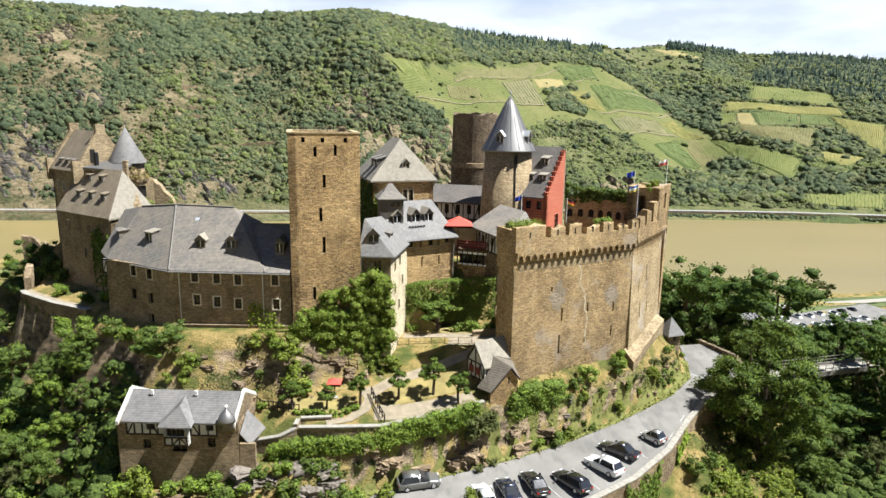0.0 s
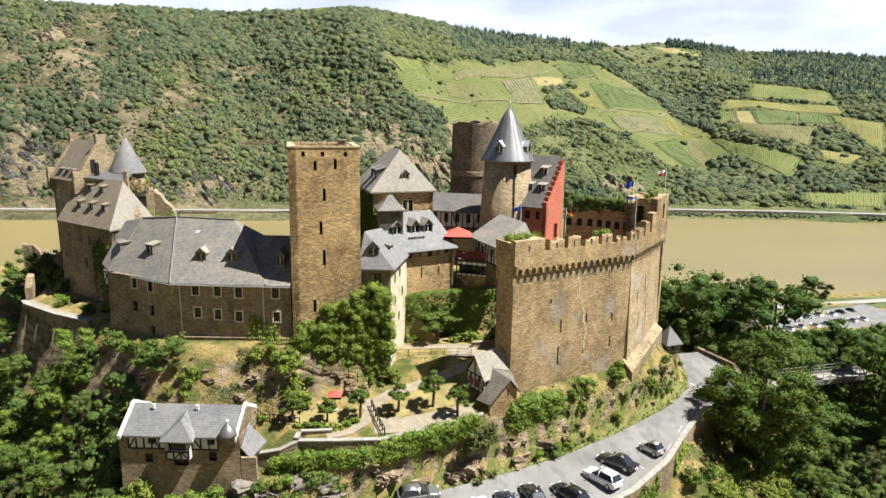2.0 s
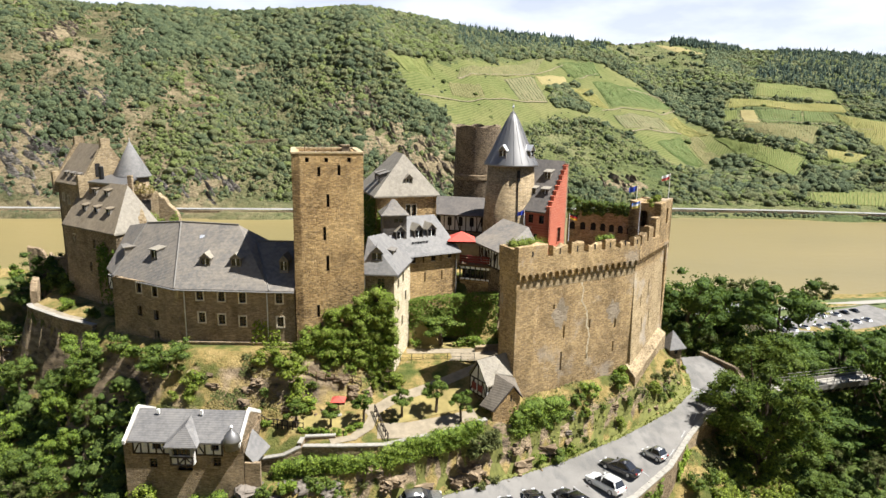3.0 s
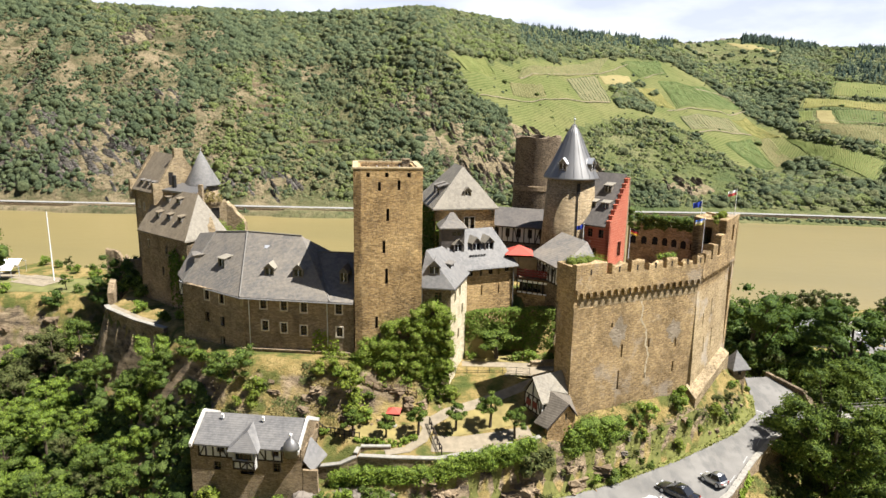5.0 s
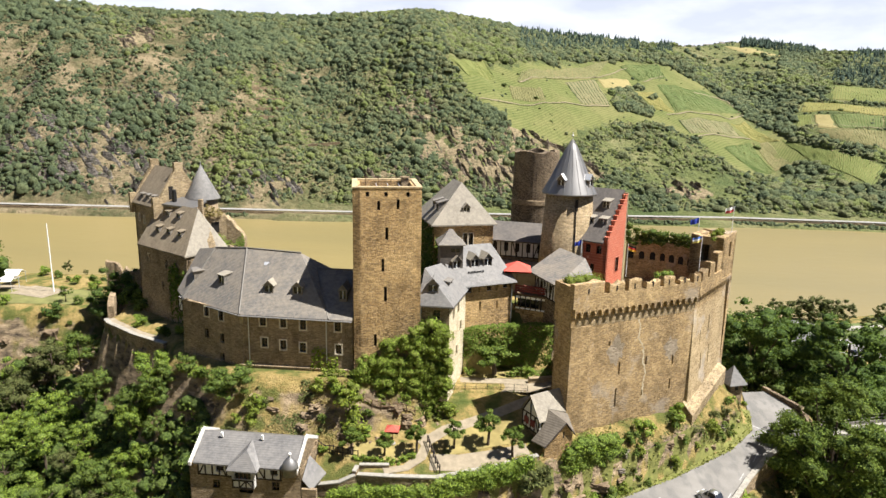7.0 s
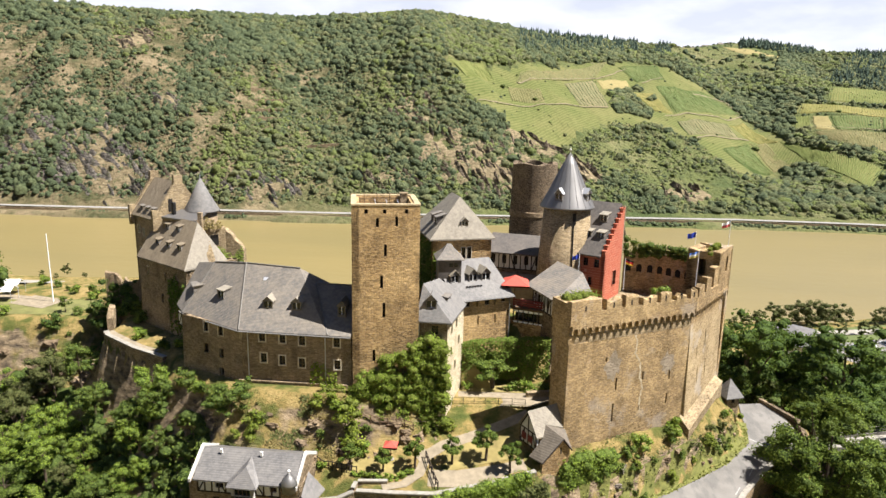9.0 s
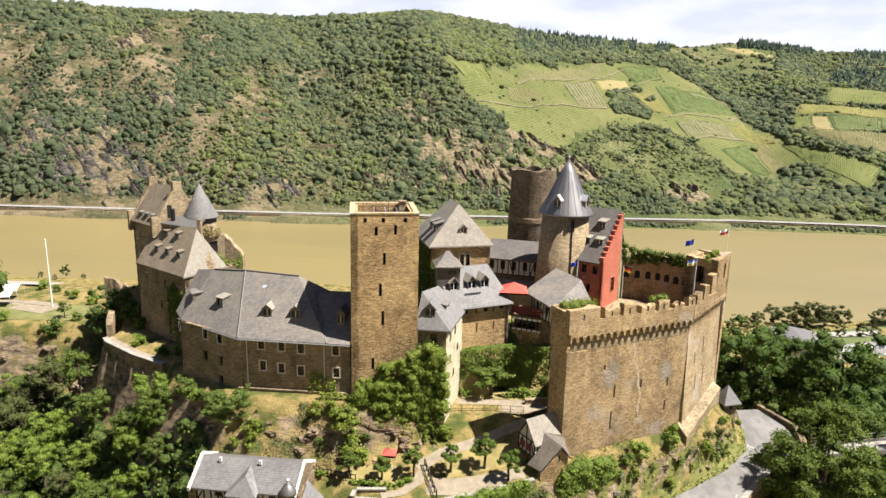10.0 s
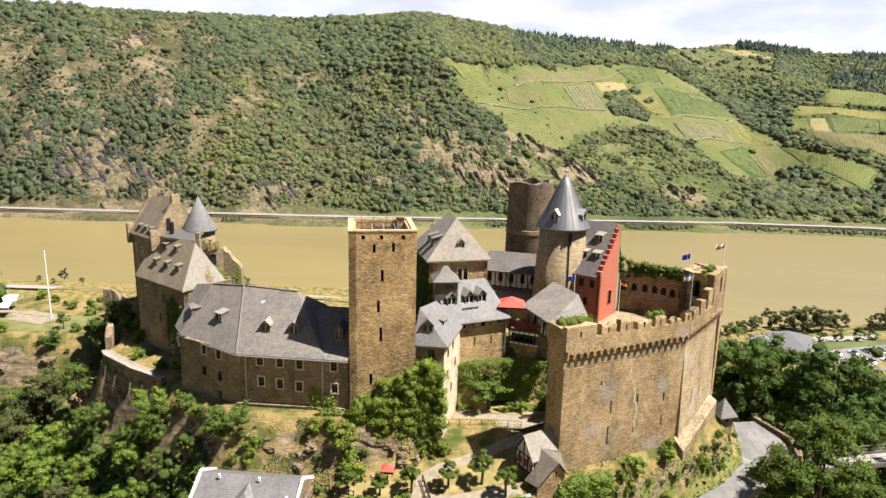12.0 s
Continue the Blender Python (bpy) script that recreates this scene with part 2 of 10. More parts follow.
def slate(name, base, pale, gloss=0.55, course=4.5):
    """Slate roofing in fine courses, weathered in patches."""
    n = Nodes(name)
    cell = n.node("ShaderNodeTexVoronoi", Scale=1.0, Vector=n.scaled(3.4, 3.4, course)).outputs["Color"]
    tone = n.mix(n.node("ShaderNodeSeparateColor", Color=cell).outputs[0], base, tuple(c * 1.28 for c in base))
    tone = n.mix(n.ramp(n.noise(0.45, 6), (0.42, 0.0), (0.7, 0.75)), tone, pale)
    tone = n.mix(n.ramp(n.noise(1.0, 4, n.scaled(1.3, 1.3, 0.25)), (0.5, 0.0), (0.75, 0.35)), tone, tuple(c * 0.6 for c in base))
    wave = n.node("ShaderNodeTexWave", Scale=1.0, Distortion=0.6, Vector=n.scaled(0, 0, course * 0.5))
    wave.bands_direction = "Z"
    tone = n.mix(n.ramp(n.noise(2.2, 5, None, 0.7), (0.44, 0.0), (0.62, 0.45)), tone, tuple(c * 1.25 for c in pale))
    n.bump(n.math("ADD", n.math("MULTIPLY", wave.outputs["Fac"], 0.6), n.noise(5, 4)), 0.6, 0.035)
    return n.done(tone, gloss, 0, 0.45)


def plain(name, color, rough=0.7, metal=0.0, vary=0.25, scale=2.5, spec=0.3, relief=0.3):
    n = Nodes(name)
    tone = n.mix(n.ramp(n.noise(scale, 6), (0.35, 0.0), (0.7, 1.0)), color, tuple(c * (1 - vary) for c in color))
    tone = n.mix(n.ramp(n.noise(scale * 7, 3), (0.5, 0.0), (0.75, 0.3)), tone, tuple(c * 0.7 for c in color))
    n.bump(n.noise(scale * 9, 3), relief, 0.02)
    return n.done(tone, rough, metal, spec)


def glossy(name, color, rough=0.2, metal=0.0, coat=0.0):
    n = Nodes(name)
    tone = n.mix(n.ramp(n.noise(1.3, 4), (0.4, 0.0), (0.7, 0.25)), color, tuple(c * 0.8 + 0.01 for c in color))
    n.b.inputs["Coat Weight"].default_value = coat
    return n.done(tone, n.ramp(n.noise(6, 3), (0.3, rough), (0.7, min(1, rough * 1.5))), metal, 0.5)


def leafy(name, dark, mid, light, through_light=0.28):
    """Leaves: each clump takes a tone of its own; some light passes through."""
    n = Nodes(name)
    geo, info = n.node("ShaderNodeNewGeometry"), n.node("ShaderNodeObjectInfo")
    tone = n.ramp(geo.outputs["Random Per Island"], (0.0, dark), (0.5, mid), (1.0, light))
    tone = n.mix(n.math("MULTIPLY", info.outputs["Random"], 0.55), tone, tuple(0.55 * a + 0.45 * b for a, b in zip(dark, mid)))
    tone = n.mix(n.ramp(n.noise(0.5, 4), (0.4, 0.0), (0.7, 0.55)), tone, light)
    n.done(tone, 0.75, 0, 0.1)
    tr = n.node("ShaderNodeBsdfTranslucent", Color=n.mix(0.5, tone, light))
    mx = n.node("ShaderNodeMixShader", Fac=through_light)
    n.t.links.new(n.b.outputs[0], mx.inputs[1])
    n.t.links.new(tr.outputs[0], mx.inputs[2])
    n.t.links.new(mx.outputs[0], n.t.nodes["Material Output"].inputs["Surface"])
    return n.m


def ground_material():
    """Grass, dry grass, earth and bare rock: rock where it is steep."""
    n = Nodes("hillside_ground")
    grass = n.ramp(n.noise(0.35, 7), (0.3, (0.045, 0.064, 0.015)), (0.42, (0.105, 0.105, 0.03)), (0.5, (0.212, 0.158, 0.058)), (0.66, (0.295, 0.218, 0.09)))
    grass = n.mix(n.ramp(n.noise(2.6, 5), (0.45, 0.0), (0.72, 0.6)), grass, (0.068, 0.078, 0.022))
    v = n.scaled(0.5, 0.5, 1.3, 0.6)
    rock = n.ramp(n.noise(0.8, 8, v, 0.68), (0.34, (0.044, 0.036, 0.029)), (0.5, (0.186, 0.142, 0.09)), (0.68, (0.36, 0.278, 0.176)))
    steep = n.node("ShaderNodeSeparateXYZ", Vector=n.node("ShaderNodeNewGeometry").outputs["Normal"]).outputs["Z"]
    k = n.math("ADD", n.math("MULTIPLY", n.math("SUBTRACT", 0.70, steep), 3.0), n.math("MULTIPLY", n.math("SUBTRACT", n.noise(0.5, 5), 0.5), 1.3))
    n.bump(n.math("ADD", n.noise(0.9, 8, v, 0.7), n.math("MULTIPLY", n.noise(6, 4), 0.3)), 0.9, 0.5)
    return n.done(n.mix(n.ramp(k, (0.35, 0.0), (0.6, 1.0)), grass, rock), 0.95, 0, 0.1)


def far_hill_material():
    """Dry scrub grass, bushes and tilted rock ribs on the hills across the river."""
    n = Nodes("far_scrub")
    east = n.ramp(n.math("ADD", n.math("MULTIPLY", n.node("ShaderNodeSeparateXYZ", Vector=n.pos).outputs["X"], 0.0016), 0.5), (0.08, 0.0), (0.42, 1.0))
    dry = n.ramp(n.noise(0.03, 8, None, 0.68), (0.36, (0.06, 0.06, 0.028)), (0.47, (0.115, 0.097, 0.052)), (0.6, (0.2, 0.158, 0.095)))
    lush = n.ramp(n.noise(0.012, 8, None, 0.62), (0.35, (0.057, 0.076, 0.028)), (0.5, (0.095, 0.107, 0.039)), (0.66, (0.152, 0.144, 0.069)))
    grass = n.mix(east, dry, lush)
    grass = n.mix(n.ramp(n.noise(0.13, 6, None, 0.7), (0.5, 0.0), (0.64, 0.6)), grass, (0.046, 0.061, 0.027))
    v = n.scaled(0.03, 0.03, 0.085, 0.5)
    rock = n.ramp(n.noise(1.0, 8, v, 0.7), (0.36, (0.039, 0.034, 0.032)), (0.5, (0.113, 0.095, 0.08)), (0.66, (0.228, 0.193, 0.152)))
    steep = n.node("ShaderNodeSeparateXYZ", Vector=n.node("ShaderNodeNewGeometry").outputs["Normal"]).outputs["Z"]
    k = n.math("ADD", n.math("MULTIPLY", n.math("SUBTRACT", 0.78, steep), 2.4), n.math("MULTIPLY", n.math("SUBTRACT", n.noise(0.011, 6, None, 0.65), 0.47), 3.2))
    n.bump(n.math("ADD", n.noise(1.2, 8, v, 0.7), n.noise(0.13, 5)), 1.0, 5.0)
    return n.done(n.mix(n.ramp(k, (0.42, 0.0), (0.6, 1.0)), grass, rock), 0.95, 0, 0.08)


def vine_material(name, a, b, turn, soil=0.35):
    """A vineyard: rows of vines with paler ground between."""
    n = Nodes(name)
    w = n.node("ShaderNodeTexWave", Scale=0.085, Distortion=1.2, Detail=2.0, Vector=n.scaled(1, 1, 1, turn))
    tone = n.mix(n.ramp(w.outputs["Fac"], (0.35, 0.0), (0.65, soil)), n.mix(n.ramp(n.noise(0.02, 5), (0.4, 0.0), (0.65, 1.0)), a, b), (0.195, 0.179, 0.078))
    tone = n.mix(n.ramp(n.noise(0.2, 5), (0.52, 0.0), (0.7, 0.55)), tone, tuple(c * 0.6 for c in a))
    n.bump(n.noise(0.25, 4), 0.6, 1.0)
    return n.done(tone, 0.9, 0, 0.1)


def water_material():
    n = Nodes("muddy_river")
    tone = n.mix(n.ramp(n.noise(0.004, 6, n.scaled(1, 3.5, 1)), (0.35, 0.0), (0.7, 1.0)), (0.205, 0.162, 0.068), (0.176, 0.144, 0.063))
    n.bump(n.math("ADD", n.noise(0.35, 5), n.math("MULTIPLY", n.noise(0.05, 4, n.scaled(1, 2.5, 1)), 1.5)), 0.16, 0.5)
    n.b.inputs["IOR"].default_value = 1.33
    return n.done(tone, 0.28, 0, 0.5)


def asphalt_material():
    n = Nodes("worn_asphalt")
    tone = n.ramp(n.noise(0.25, 7), (0.35, (0.128, 0.121, 0.109)), (0.65, (0.19, 0.18, 0.162)))
    tone = n.mix(n.ramp(n.noise(1.0, 6, n.scaled(0.8, 0.3, 1, 0.6)), (0.5, 0.0), (0.62, 0.5)), tone, (0.088, 0.087, 0.083))
    tone = n.mix(n.ramp(n.noise(25, 3), (0.45, 0.0), (0.7, 0.35)), tone, (0.224, 0.218, 0.204))
    n.bump(n.noise(30, 3), 0.3, 0.01)
    return n.done(tone, 0.9, 0, 0.2)


def red_wall_material():
    n = Nodes("red_painted_blocks")
    v = n.node("ShaderNodeSeparateXYZ", Vector=n.pos)
    along = n.node("ShaderNodeCombineXYZ", X=n.math("ADD", n.math("MULTIPLY", v.outputs["X"], 0.6), n.math("MULTIPLY", v.outputs["Y"], 0.8)), Y=v.outputs["Z"])
    brick = n.node("ShaderNodeTexBrick", Vector=along.outputs[0], Scale=1.0, Color1=(0.4, 0.115, 0.065), Color2=(0.33, 0.093, 0.055), Mortar=(0.52, 0.27, 0.18))
    brick.inputs["Brick Width"].default_value, brick.inputs["Row Height"].default_value, brick.inputs["Mortar Size"].default_value = 0.9, 0.38, 0.018
    n.bump(n.noise(6, 4), 0.3, 0.03)
    return n.done(n.mix(n.ramp(n.noise(0.5, 5), (0.45, 0.0), (0.7, 0.5)), brick.outputs["Color"], (0.36, 0.1, 0.06)), 0.9, 0, 0.2)


STONE = rubble("brown_rubble", (0.15, 0.096, 0.042), (0.4, 0.262, 0.113), (0.62, 0.43, 0.195), 3.2)
STONE_GREY = rubble("grey_brown_rubble", (0.115, 0.084, 0.05), (0.22, 0.162, 0.096), (0.34, 0.257, 0.158), 3.0)
STONE_SHIELD = rubble("shield_wall_rubble", (0.155, 0.104, 0.05), (0.335, 0.232, 0.112), (0.5, 0.36, 0.18), 3.2, wash=0.35)
STONE_DARK = rubble("dark_rubble", (0.05, 0.036, 0.024), (0.105, 0.077, 0.049), (0.22, 0.163, 0.1), 3.0)
STONE_PALE = rubble("pale_rubble", (0.14, 0.102, 0.056), (0.25, 0.188, 0.105), (0.37, 0.285, 0.165), joint=(0.38, 0.32, 0.23))
SANDSTONE = plain("sandstone_dressing", (0.62, 0.54, 0.41), 0.9, vary=0.3)
OCHRE_STONE = plain("yellow_sandstone", (0.47, 0.37, 0.215), 0.9, vary=0.55, scale=1.6)
PLASTER = plain("white_plaster", (0.534, 0.52, 0.476), 0.9, vary=0.18)
CREAM = rubble("cream_plaster", (0.4, 0.336, 0.216), (0.544, 0.472, 0.32), (0.592, 0.528, 0.384), joint=(0.544, 0.48, 0.352))
TIMBER = plain("dark_timber", (0.035, 0.026, 0.02), 0.8, vary=0.4)
BROWN_WOOD = plain("brown_wood", (0.12, 0.075, 0.04), 0.8, vary=0.4)
RED_WOOD = plain("dark_red_wood", (0.16, 0.03, 0.026), 0.7, vary=0.3)
RED_PLASTER = red_wall_material()
RED_CLOTH = plain("red_canvas", (0.46, 0.08, 0.055), 0.8, vary=0.15)
SLATE = slate("grey_slate", (0.1, 0.093, 0.083), (0.19, 0.163, 0.125), 0.75)
SLATE_GATE = slate("gatehouse_slate", (0.088, 0.085, 0.082), (0.15, 0.142, 0.13))
SLATE_BLUE = slate("blue_grey_slate", (0.105, 0.102, 0.097), (0.168, 0.16, 0.146), 0.75)
SLATE_BROWN = slate("lichened_slate", (0.125, 0.1, 0.066), (0.2, 0.162, 0.108), 0.8)
SLATE_PALE = slate("pale_slate", (0.165, 0.147, 0.115), (0.238, 0.214, 0.166), 0.8)
LEAD = glossy("lead_sheet", (0.2, 0.195, 0.187), 0.42, 0.75)
ZINC = glossy("pale_zinc", (0.55, 0.56, 0.57), 0.4, 0.7)
GLASS = glossy("dark_window_glass", (0.012, 0.013, 0.015), 0.08)
# near-black that paints the shade inside openings, often on solid plates
DARK = plain("recess_shade", (0.015, 0.013, 0.011), 0.9)
IRON = plain("black_iron", (0.03, 0.03, 0.03), 0.5, 0.6)
WHITE = plain("white_paint", (0.8, 0.8, 0.78), 0.5, vary=0.06)
CONCRETE = plain("pale_concrete", (0.296, 0.277, 0.234), 0.9, vary=0.35)
GRAVEL = plain("sandy_gravel", (0.257, 0.215, 0.148), 0.95, vary=0.35, scale=1.2)
LAWN = plain("dry_lawn", (0.265, 0.215, 0.078), 0.95, vary=0.5, scale=0.5)
GREEN_LAWN = plain("green_lawn", (0.156, 0.156, 0.051), 0.95, vary=0.4, scale=0.5)
BARK = plain("bark", (0.1, 0.075, 0.05), 0.95, vary=0.4)
GROUND, FAR_HILL, WATER, ASPHALT = ground_material(), far_hill_material(), water_material(), asphalt_material()
LEAF_MID = leafy("mid_green_leaves", (0.045, 0.08, 0.013), (0.105, 0.155, 0.025), (0.185, 0.235, 0.045))
LEAF_DARK = leafy("dark_green_leaves", (0.033, 0.064, 0.012), (0.068, 0.112, 0.019), (0.125, 0.178, 0.03))
LEAF_BRIGHT = leafy("bright_green_leaves", (0.075, 0.13, 0.015), (0.165, 0.24, 0.03), (0.27, 0.345, 0.054))
LEAF_YELLOW = leafy("yellow_green_leaves", (0.085, 0.128, 0.014), (0.16, 0.21, 0.025), (0.245, 0.285, 0.045))
LEAF_OLIVE = leafy("olive_leaves", (0.044, 0.062, 0.018), (0.088, 0.106, 0.031), (0.167, 0.167, 0.062))
DRY_GRASS = leafy("dry_grass_tufts", (0.125, 0.101, 0.035), (0.218, 0.172, 0.062), (0.296, 0.242, 0.101), 0.25)
MEADOW = vine_material("far_meadow", (0.076, 0.094, 0.026), (0.116, 0.118, 0.042), 0.6, 0.3)
STONE_SUNNY = rubble("washed_sunlit_rubble", (0.2, 0.145, 0.077), (0.32, 0.238, 0.13), (0.43, 0.335, 0.195), joint=(0.478, 0.382, 0.241), wash=0.5)
SLATE_DARK = slate("dark_old_slate", (0.06, 0.054, 0.048), (0.11, 0.095, 0.08), 0.8)
SLATE_TAN = slate("tan_stone_slabs", (0.08, 0.067, 0.05), (0.125, 0.105, 0.08), 0.8, 3.0)

GUTTER = plain("weathered_gutter", (0.17, 0.165, 0.155), 0.6, vary=0.3)

# ---- building tools ----
WORLD = {}


def group(name, loc, label, category, kind="", cluster=""):
    """A thing: an Empty at its base, to which the parts are tied."""
    ob = new(name)
    ob.empty_display_size = 0.5
    ob.location = loc
    WORLD[ob] = Matrix.Translation(loc)
    return tagged(ob, label, category, cluster, kind)


def mesh_of(name, bm, material, smooth=False):
    me = bpy.data.meshes.new(name)
    bmesh.ops.recalc_face_normals(bm, faces=bm.faces)
    bm.to_mesh(me)
    bm.free()
    for m in material if isinstance(material, (list, tuple)) else [material]:
        me.materials.append(m)
    if smooth:
        me.polygons.foreach_set("use_smooth", [True] * len(me.polygons))
    return me


def hang(ob, parent, m=None):
    """Ties ob to its parent, at the pose m in the world."""
    WORLD[ob] = m or Matrix.Identity(4)
    ob.parent = parent
    ob.matrix_parent_inverse = WORLD[parent].inverted()
    ob.matrix_basis = WORLD[ob]
    return ob


def part(name, bm, material, parent, label="", m=None, smooth=False):
    ob = new(name, bm if isinstance(bm, bpy.types.Mesh) else mesh_of(name, bm, material, smooth))
    return tagged(hang(ob, parent, m), label)


def thing(name, bm, material, label, category, cluster="", kind="", m=None, smooth=False):
    ob = new(name, bm if isinstance(bm, bpy.types.Mesh) else mesh_of(name, bm, material, smooth))
    WORLD[ob] = m or Matrix.Identity(4)
    ob.matrix_basis = WORLD[ob]
    return tagged(ob, label, category, cluster, kind)


def box(bm, x0, x1, y0, y1, z0, z1, m=None):
    vs = [bm.verts.new((x, y, z)) for z in (z0, z1) for x, y in ((x0, y0), (x1, y0), (x1, y1), (x0, y1))]
    for f in ((0, 1, 2, 3), (4, 5, 6, 7), (0, 1, 5, 4), (1, 2, 6, 5), (2, 3, 7, 6), (3, 0, 4, 7)):
        bm.faces.new([vs[i] for i in f])
    if m is not None:
        bmesh.ops.transform(bm, matrix=m, verts=vs)
    return vs


def prism(bm, poly, z0, z1, top=None):
    """An upright prism over a plan polygon; top: another polygon for its upper end."""
    a = [bm.verts.new((x, y, z0)) for x, y in poly]
    b = [bm.verts.new((x, y, z1)) for x, y in (top or poly)]
    n = len(poly)
    bm.faces.new(a), bm.faces.new(b)
    for i in range(n):
        bm.faces.new((a[i], a[(i + 1) % n], b[(i + 1) % n], b[i]))


def lathe(bm, rings, sides=24, centre=(0, 0)):
    """Rings of (radius, z) joined to a round body."""
    loops = []
    for r, z in rings:
        loops.append([bm.verts.new((centre[0] + r * math.cos(2 * math.pi * k / sides), centre[1] + r * math.sin(2 * math.pi * k / sides), z)) for k in range(sides)])
    for a, b in zip(loops, loops[1:]):
        for k in range(sides):
            bm.faces.new((a[k], a[(k + 1) % sides], b[(k + 1) % sides], b[k]))
    bm.faces.new(loops[0]), bm.faces.new(loops[-1])


def tube(bm, p, q, r0, r1=None, sides=6):
    p, q = Vector(p), Vector(q)
    turn = (q - p).to_track_quat("Z", "Y").to_matrix()
    rings = []
    for c, r in ((p, r0), (q, r0 if r1 is None else r1)):
        rings.append([bm.verts.new(c + turn @ Vector((r * math.cos(2 * math.pi * k / sides), r * math.sin(2 * math.pi * k / sides), 0))) for k in range(sides)])
    for k in range(sides):
        bm.faces.new((rings[0][k], rings[0][(k + 1) % sides], rings[1][(k + 1) % sides], rings[1][k]))
    bm.faces.new(rings[0]), bm.faces.new(rings[1])


def slabs(bm, polys, thick=0.2):
    """Roof planes with thickness."""
    for pts in polys:
        a = [bm.verts.new(p) for p in pts]
        b = [bm.verts.new((p[0], p[1], p[2] - thick)) for p in pts]
        n = len(pts)
        bm.faces.new(a), bm.faces.new(b)
        for i in range(n):
            bm.faces.new((a[i], a[(i + 1) % n], b[(i + 1) % n], b[i]))


def frame_of(a, b):
    """Length, turn and outward normal of the wall that runs from a to b, seen with a on the left."""
    dx, dy = b[0] - a[0], b[1] - a[1]
    length = math.hypot(dx, dy)
    return length, math.atan2(dy, dx), (dy / length, -dx / length)


def on_wall(a, b, s, z, out=0.0):
    """The pose of something s metres along the wall a-b at height z; its -y looks outwards."""
    length, turn, n = frame_of(a, b)
    x, y = a[0] + (b[0] - a[0]) * s / length + n[0] * out, a[1] + (b[1] - a[1]) * s / length + n[1] * out
    return Matrix.Translation((x, y, z)) @ Matrix.Rotation(turn, 4, "Z")


def wall(bm, a, b, z0, z1, thick=0.6, holes=(), lean=0.0):
    """A wall from a to b with real openings (s0, s1, z_low, z_high). lean: how far its foot stands out."""
    length, turn, n = frame_of(a, b)
    ux, uy = (b[0] - a[0]) / length, (b[1] - a[1]) / length
    ss = sorted({0.0, length, *(v for h in holes for v in h[:2])})
    zs = sorted({z0, z1, *(v for h in holes for v in h[2:4])})
    made = {}

    def vert(i, k, back):
        key = (i, k, back)
        if key not in made:
            off = (-thick if back else 0) + lean * (z1 - zs[k]) / (z1 - z0) * (0 if back else 1)
            made[key] = bm.verts.new((a[0] + ux * ss[i] + n[0] * off, a[1] + uy * ss[i] + n[1] * off, zs[k]))
        return made[key]

    def solid(i, k):
        if not (0 <= i < len(ss) - 1 and 0 <= k < len(zs) - 1):
            return False
        cs, cz = (ss[i] + ss[i + 1]) / 2, (zs[k] + zs[k + 1]) / 2
        return not any(h[0] < cs < h[1] and h[2] < cz < h[3] for h in holes)

    for i in range(len(ss) - 1):
        for k in range(len(zs) - 1):
            if not solid(i, k):
                continue
            for back in (False, True):
                bm.faces.new([vert(i, k, back), vert(i + 1, k, back), vert(i + 1, k + 1, back), vert(i, k + 1, back)])
            for di, dk, e in ((-1, 0, ((i, k), (i, k + 1))), (1, 0, ((i + 1, k), (i + 1, k + 1))), (0, -1, ((i, k), (i + 1, k))), (0, 1, ((i, k + 1), (i + 1, k + 1)))):
                if not solid(i + di, k + dk):
                    (i0, k0), (i1, k1) = e
                    bm.faces.new((vert(i0, k0, False), vert(i1, k1, False), vert(i1, k1, True), vert(i0, k0, True)))


FRAMES = {}


def window(parent, a, b, s, z, w, h, trim=0.14, material=None, bars=(1, 2), name="window"):
    """A window in the opening of w x h whose sill is at z: a stone surround, glazing bars and a pane set back."""
    material = material or SANDSTONE
    key = (round(w, 2), round(h, 2), trim, material.name, bars)
    if key not in FRAMES:
        bm = bmesh.new()
        if trim:
            for x0, x1, z0, z1 in ((-w / 2 - trim, -w / 2, -trim, h + trim), (w / 2, w / 2 + trim, -trim, h + trim), (-w / 2, w / 2, h, h + trim), (-w / 2, w / 2, -trim, 0)):
                box(bm, x0, x1, -0.06, 0.2, z0, z1)
        else:
            box(bm, -w / 2, w / 2, 0.02, 0.2, -0.05, 0.03)
        frame_mesh = mesh_of("window", bm, material)
        bm = bmesh.new()
        for k in range(1, bars[0] + 1):
            x = -w / 2 + w * k / (bars[0] + 1)
            box(bm, x - 0.03, x + 0.03, 0.15, 0.21, 0, h)
        for k in range(1, bars[1] + 1):
            z_ = h * k / (bars[1] + 1)
            box(bm, -w / 2, w / 2, 0.155, 0.205, z_ - 0.025, z_ + 0.025)
        bars_mesh = mesh_of("glazing_bars", bm, BROWN_WOOD) if bars != (0, 0) else bm.free()
        bm = bmesh.new()
        box(bm, -w / 2, w / 2, 0.22, 0.25, 0, h)
        FRAMES[key] = frame_mesh, bars_mesh, mesh_of("pane", bm, GLASS)
    fm, bars_mesh, pm = FRAMES[key]
    m = on_wall(a, b, s, z)
    win = part(name, fm, None, parent, m=m)
    part("pane", pm, None, win, m=m)
    if bars_mesh:
        part("glazing_bars", bars_mesh, None, win, m=m)
    return win


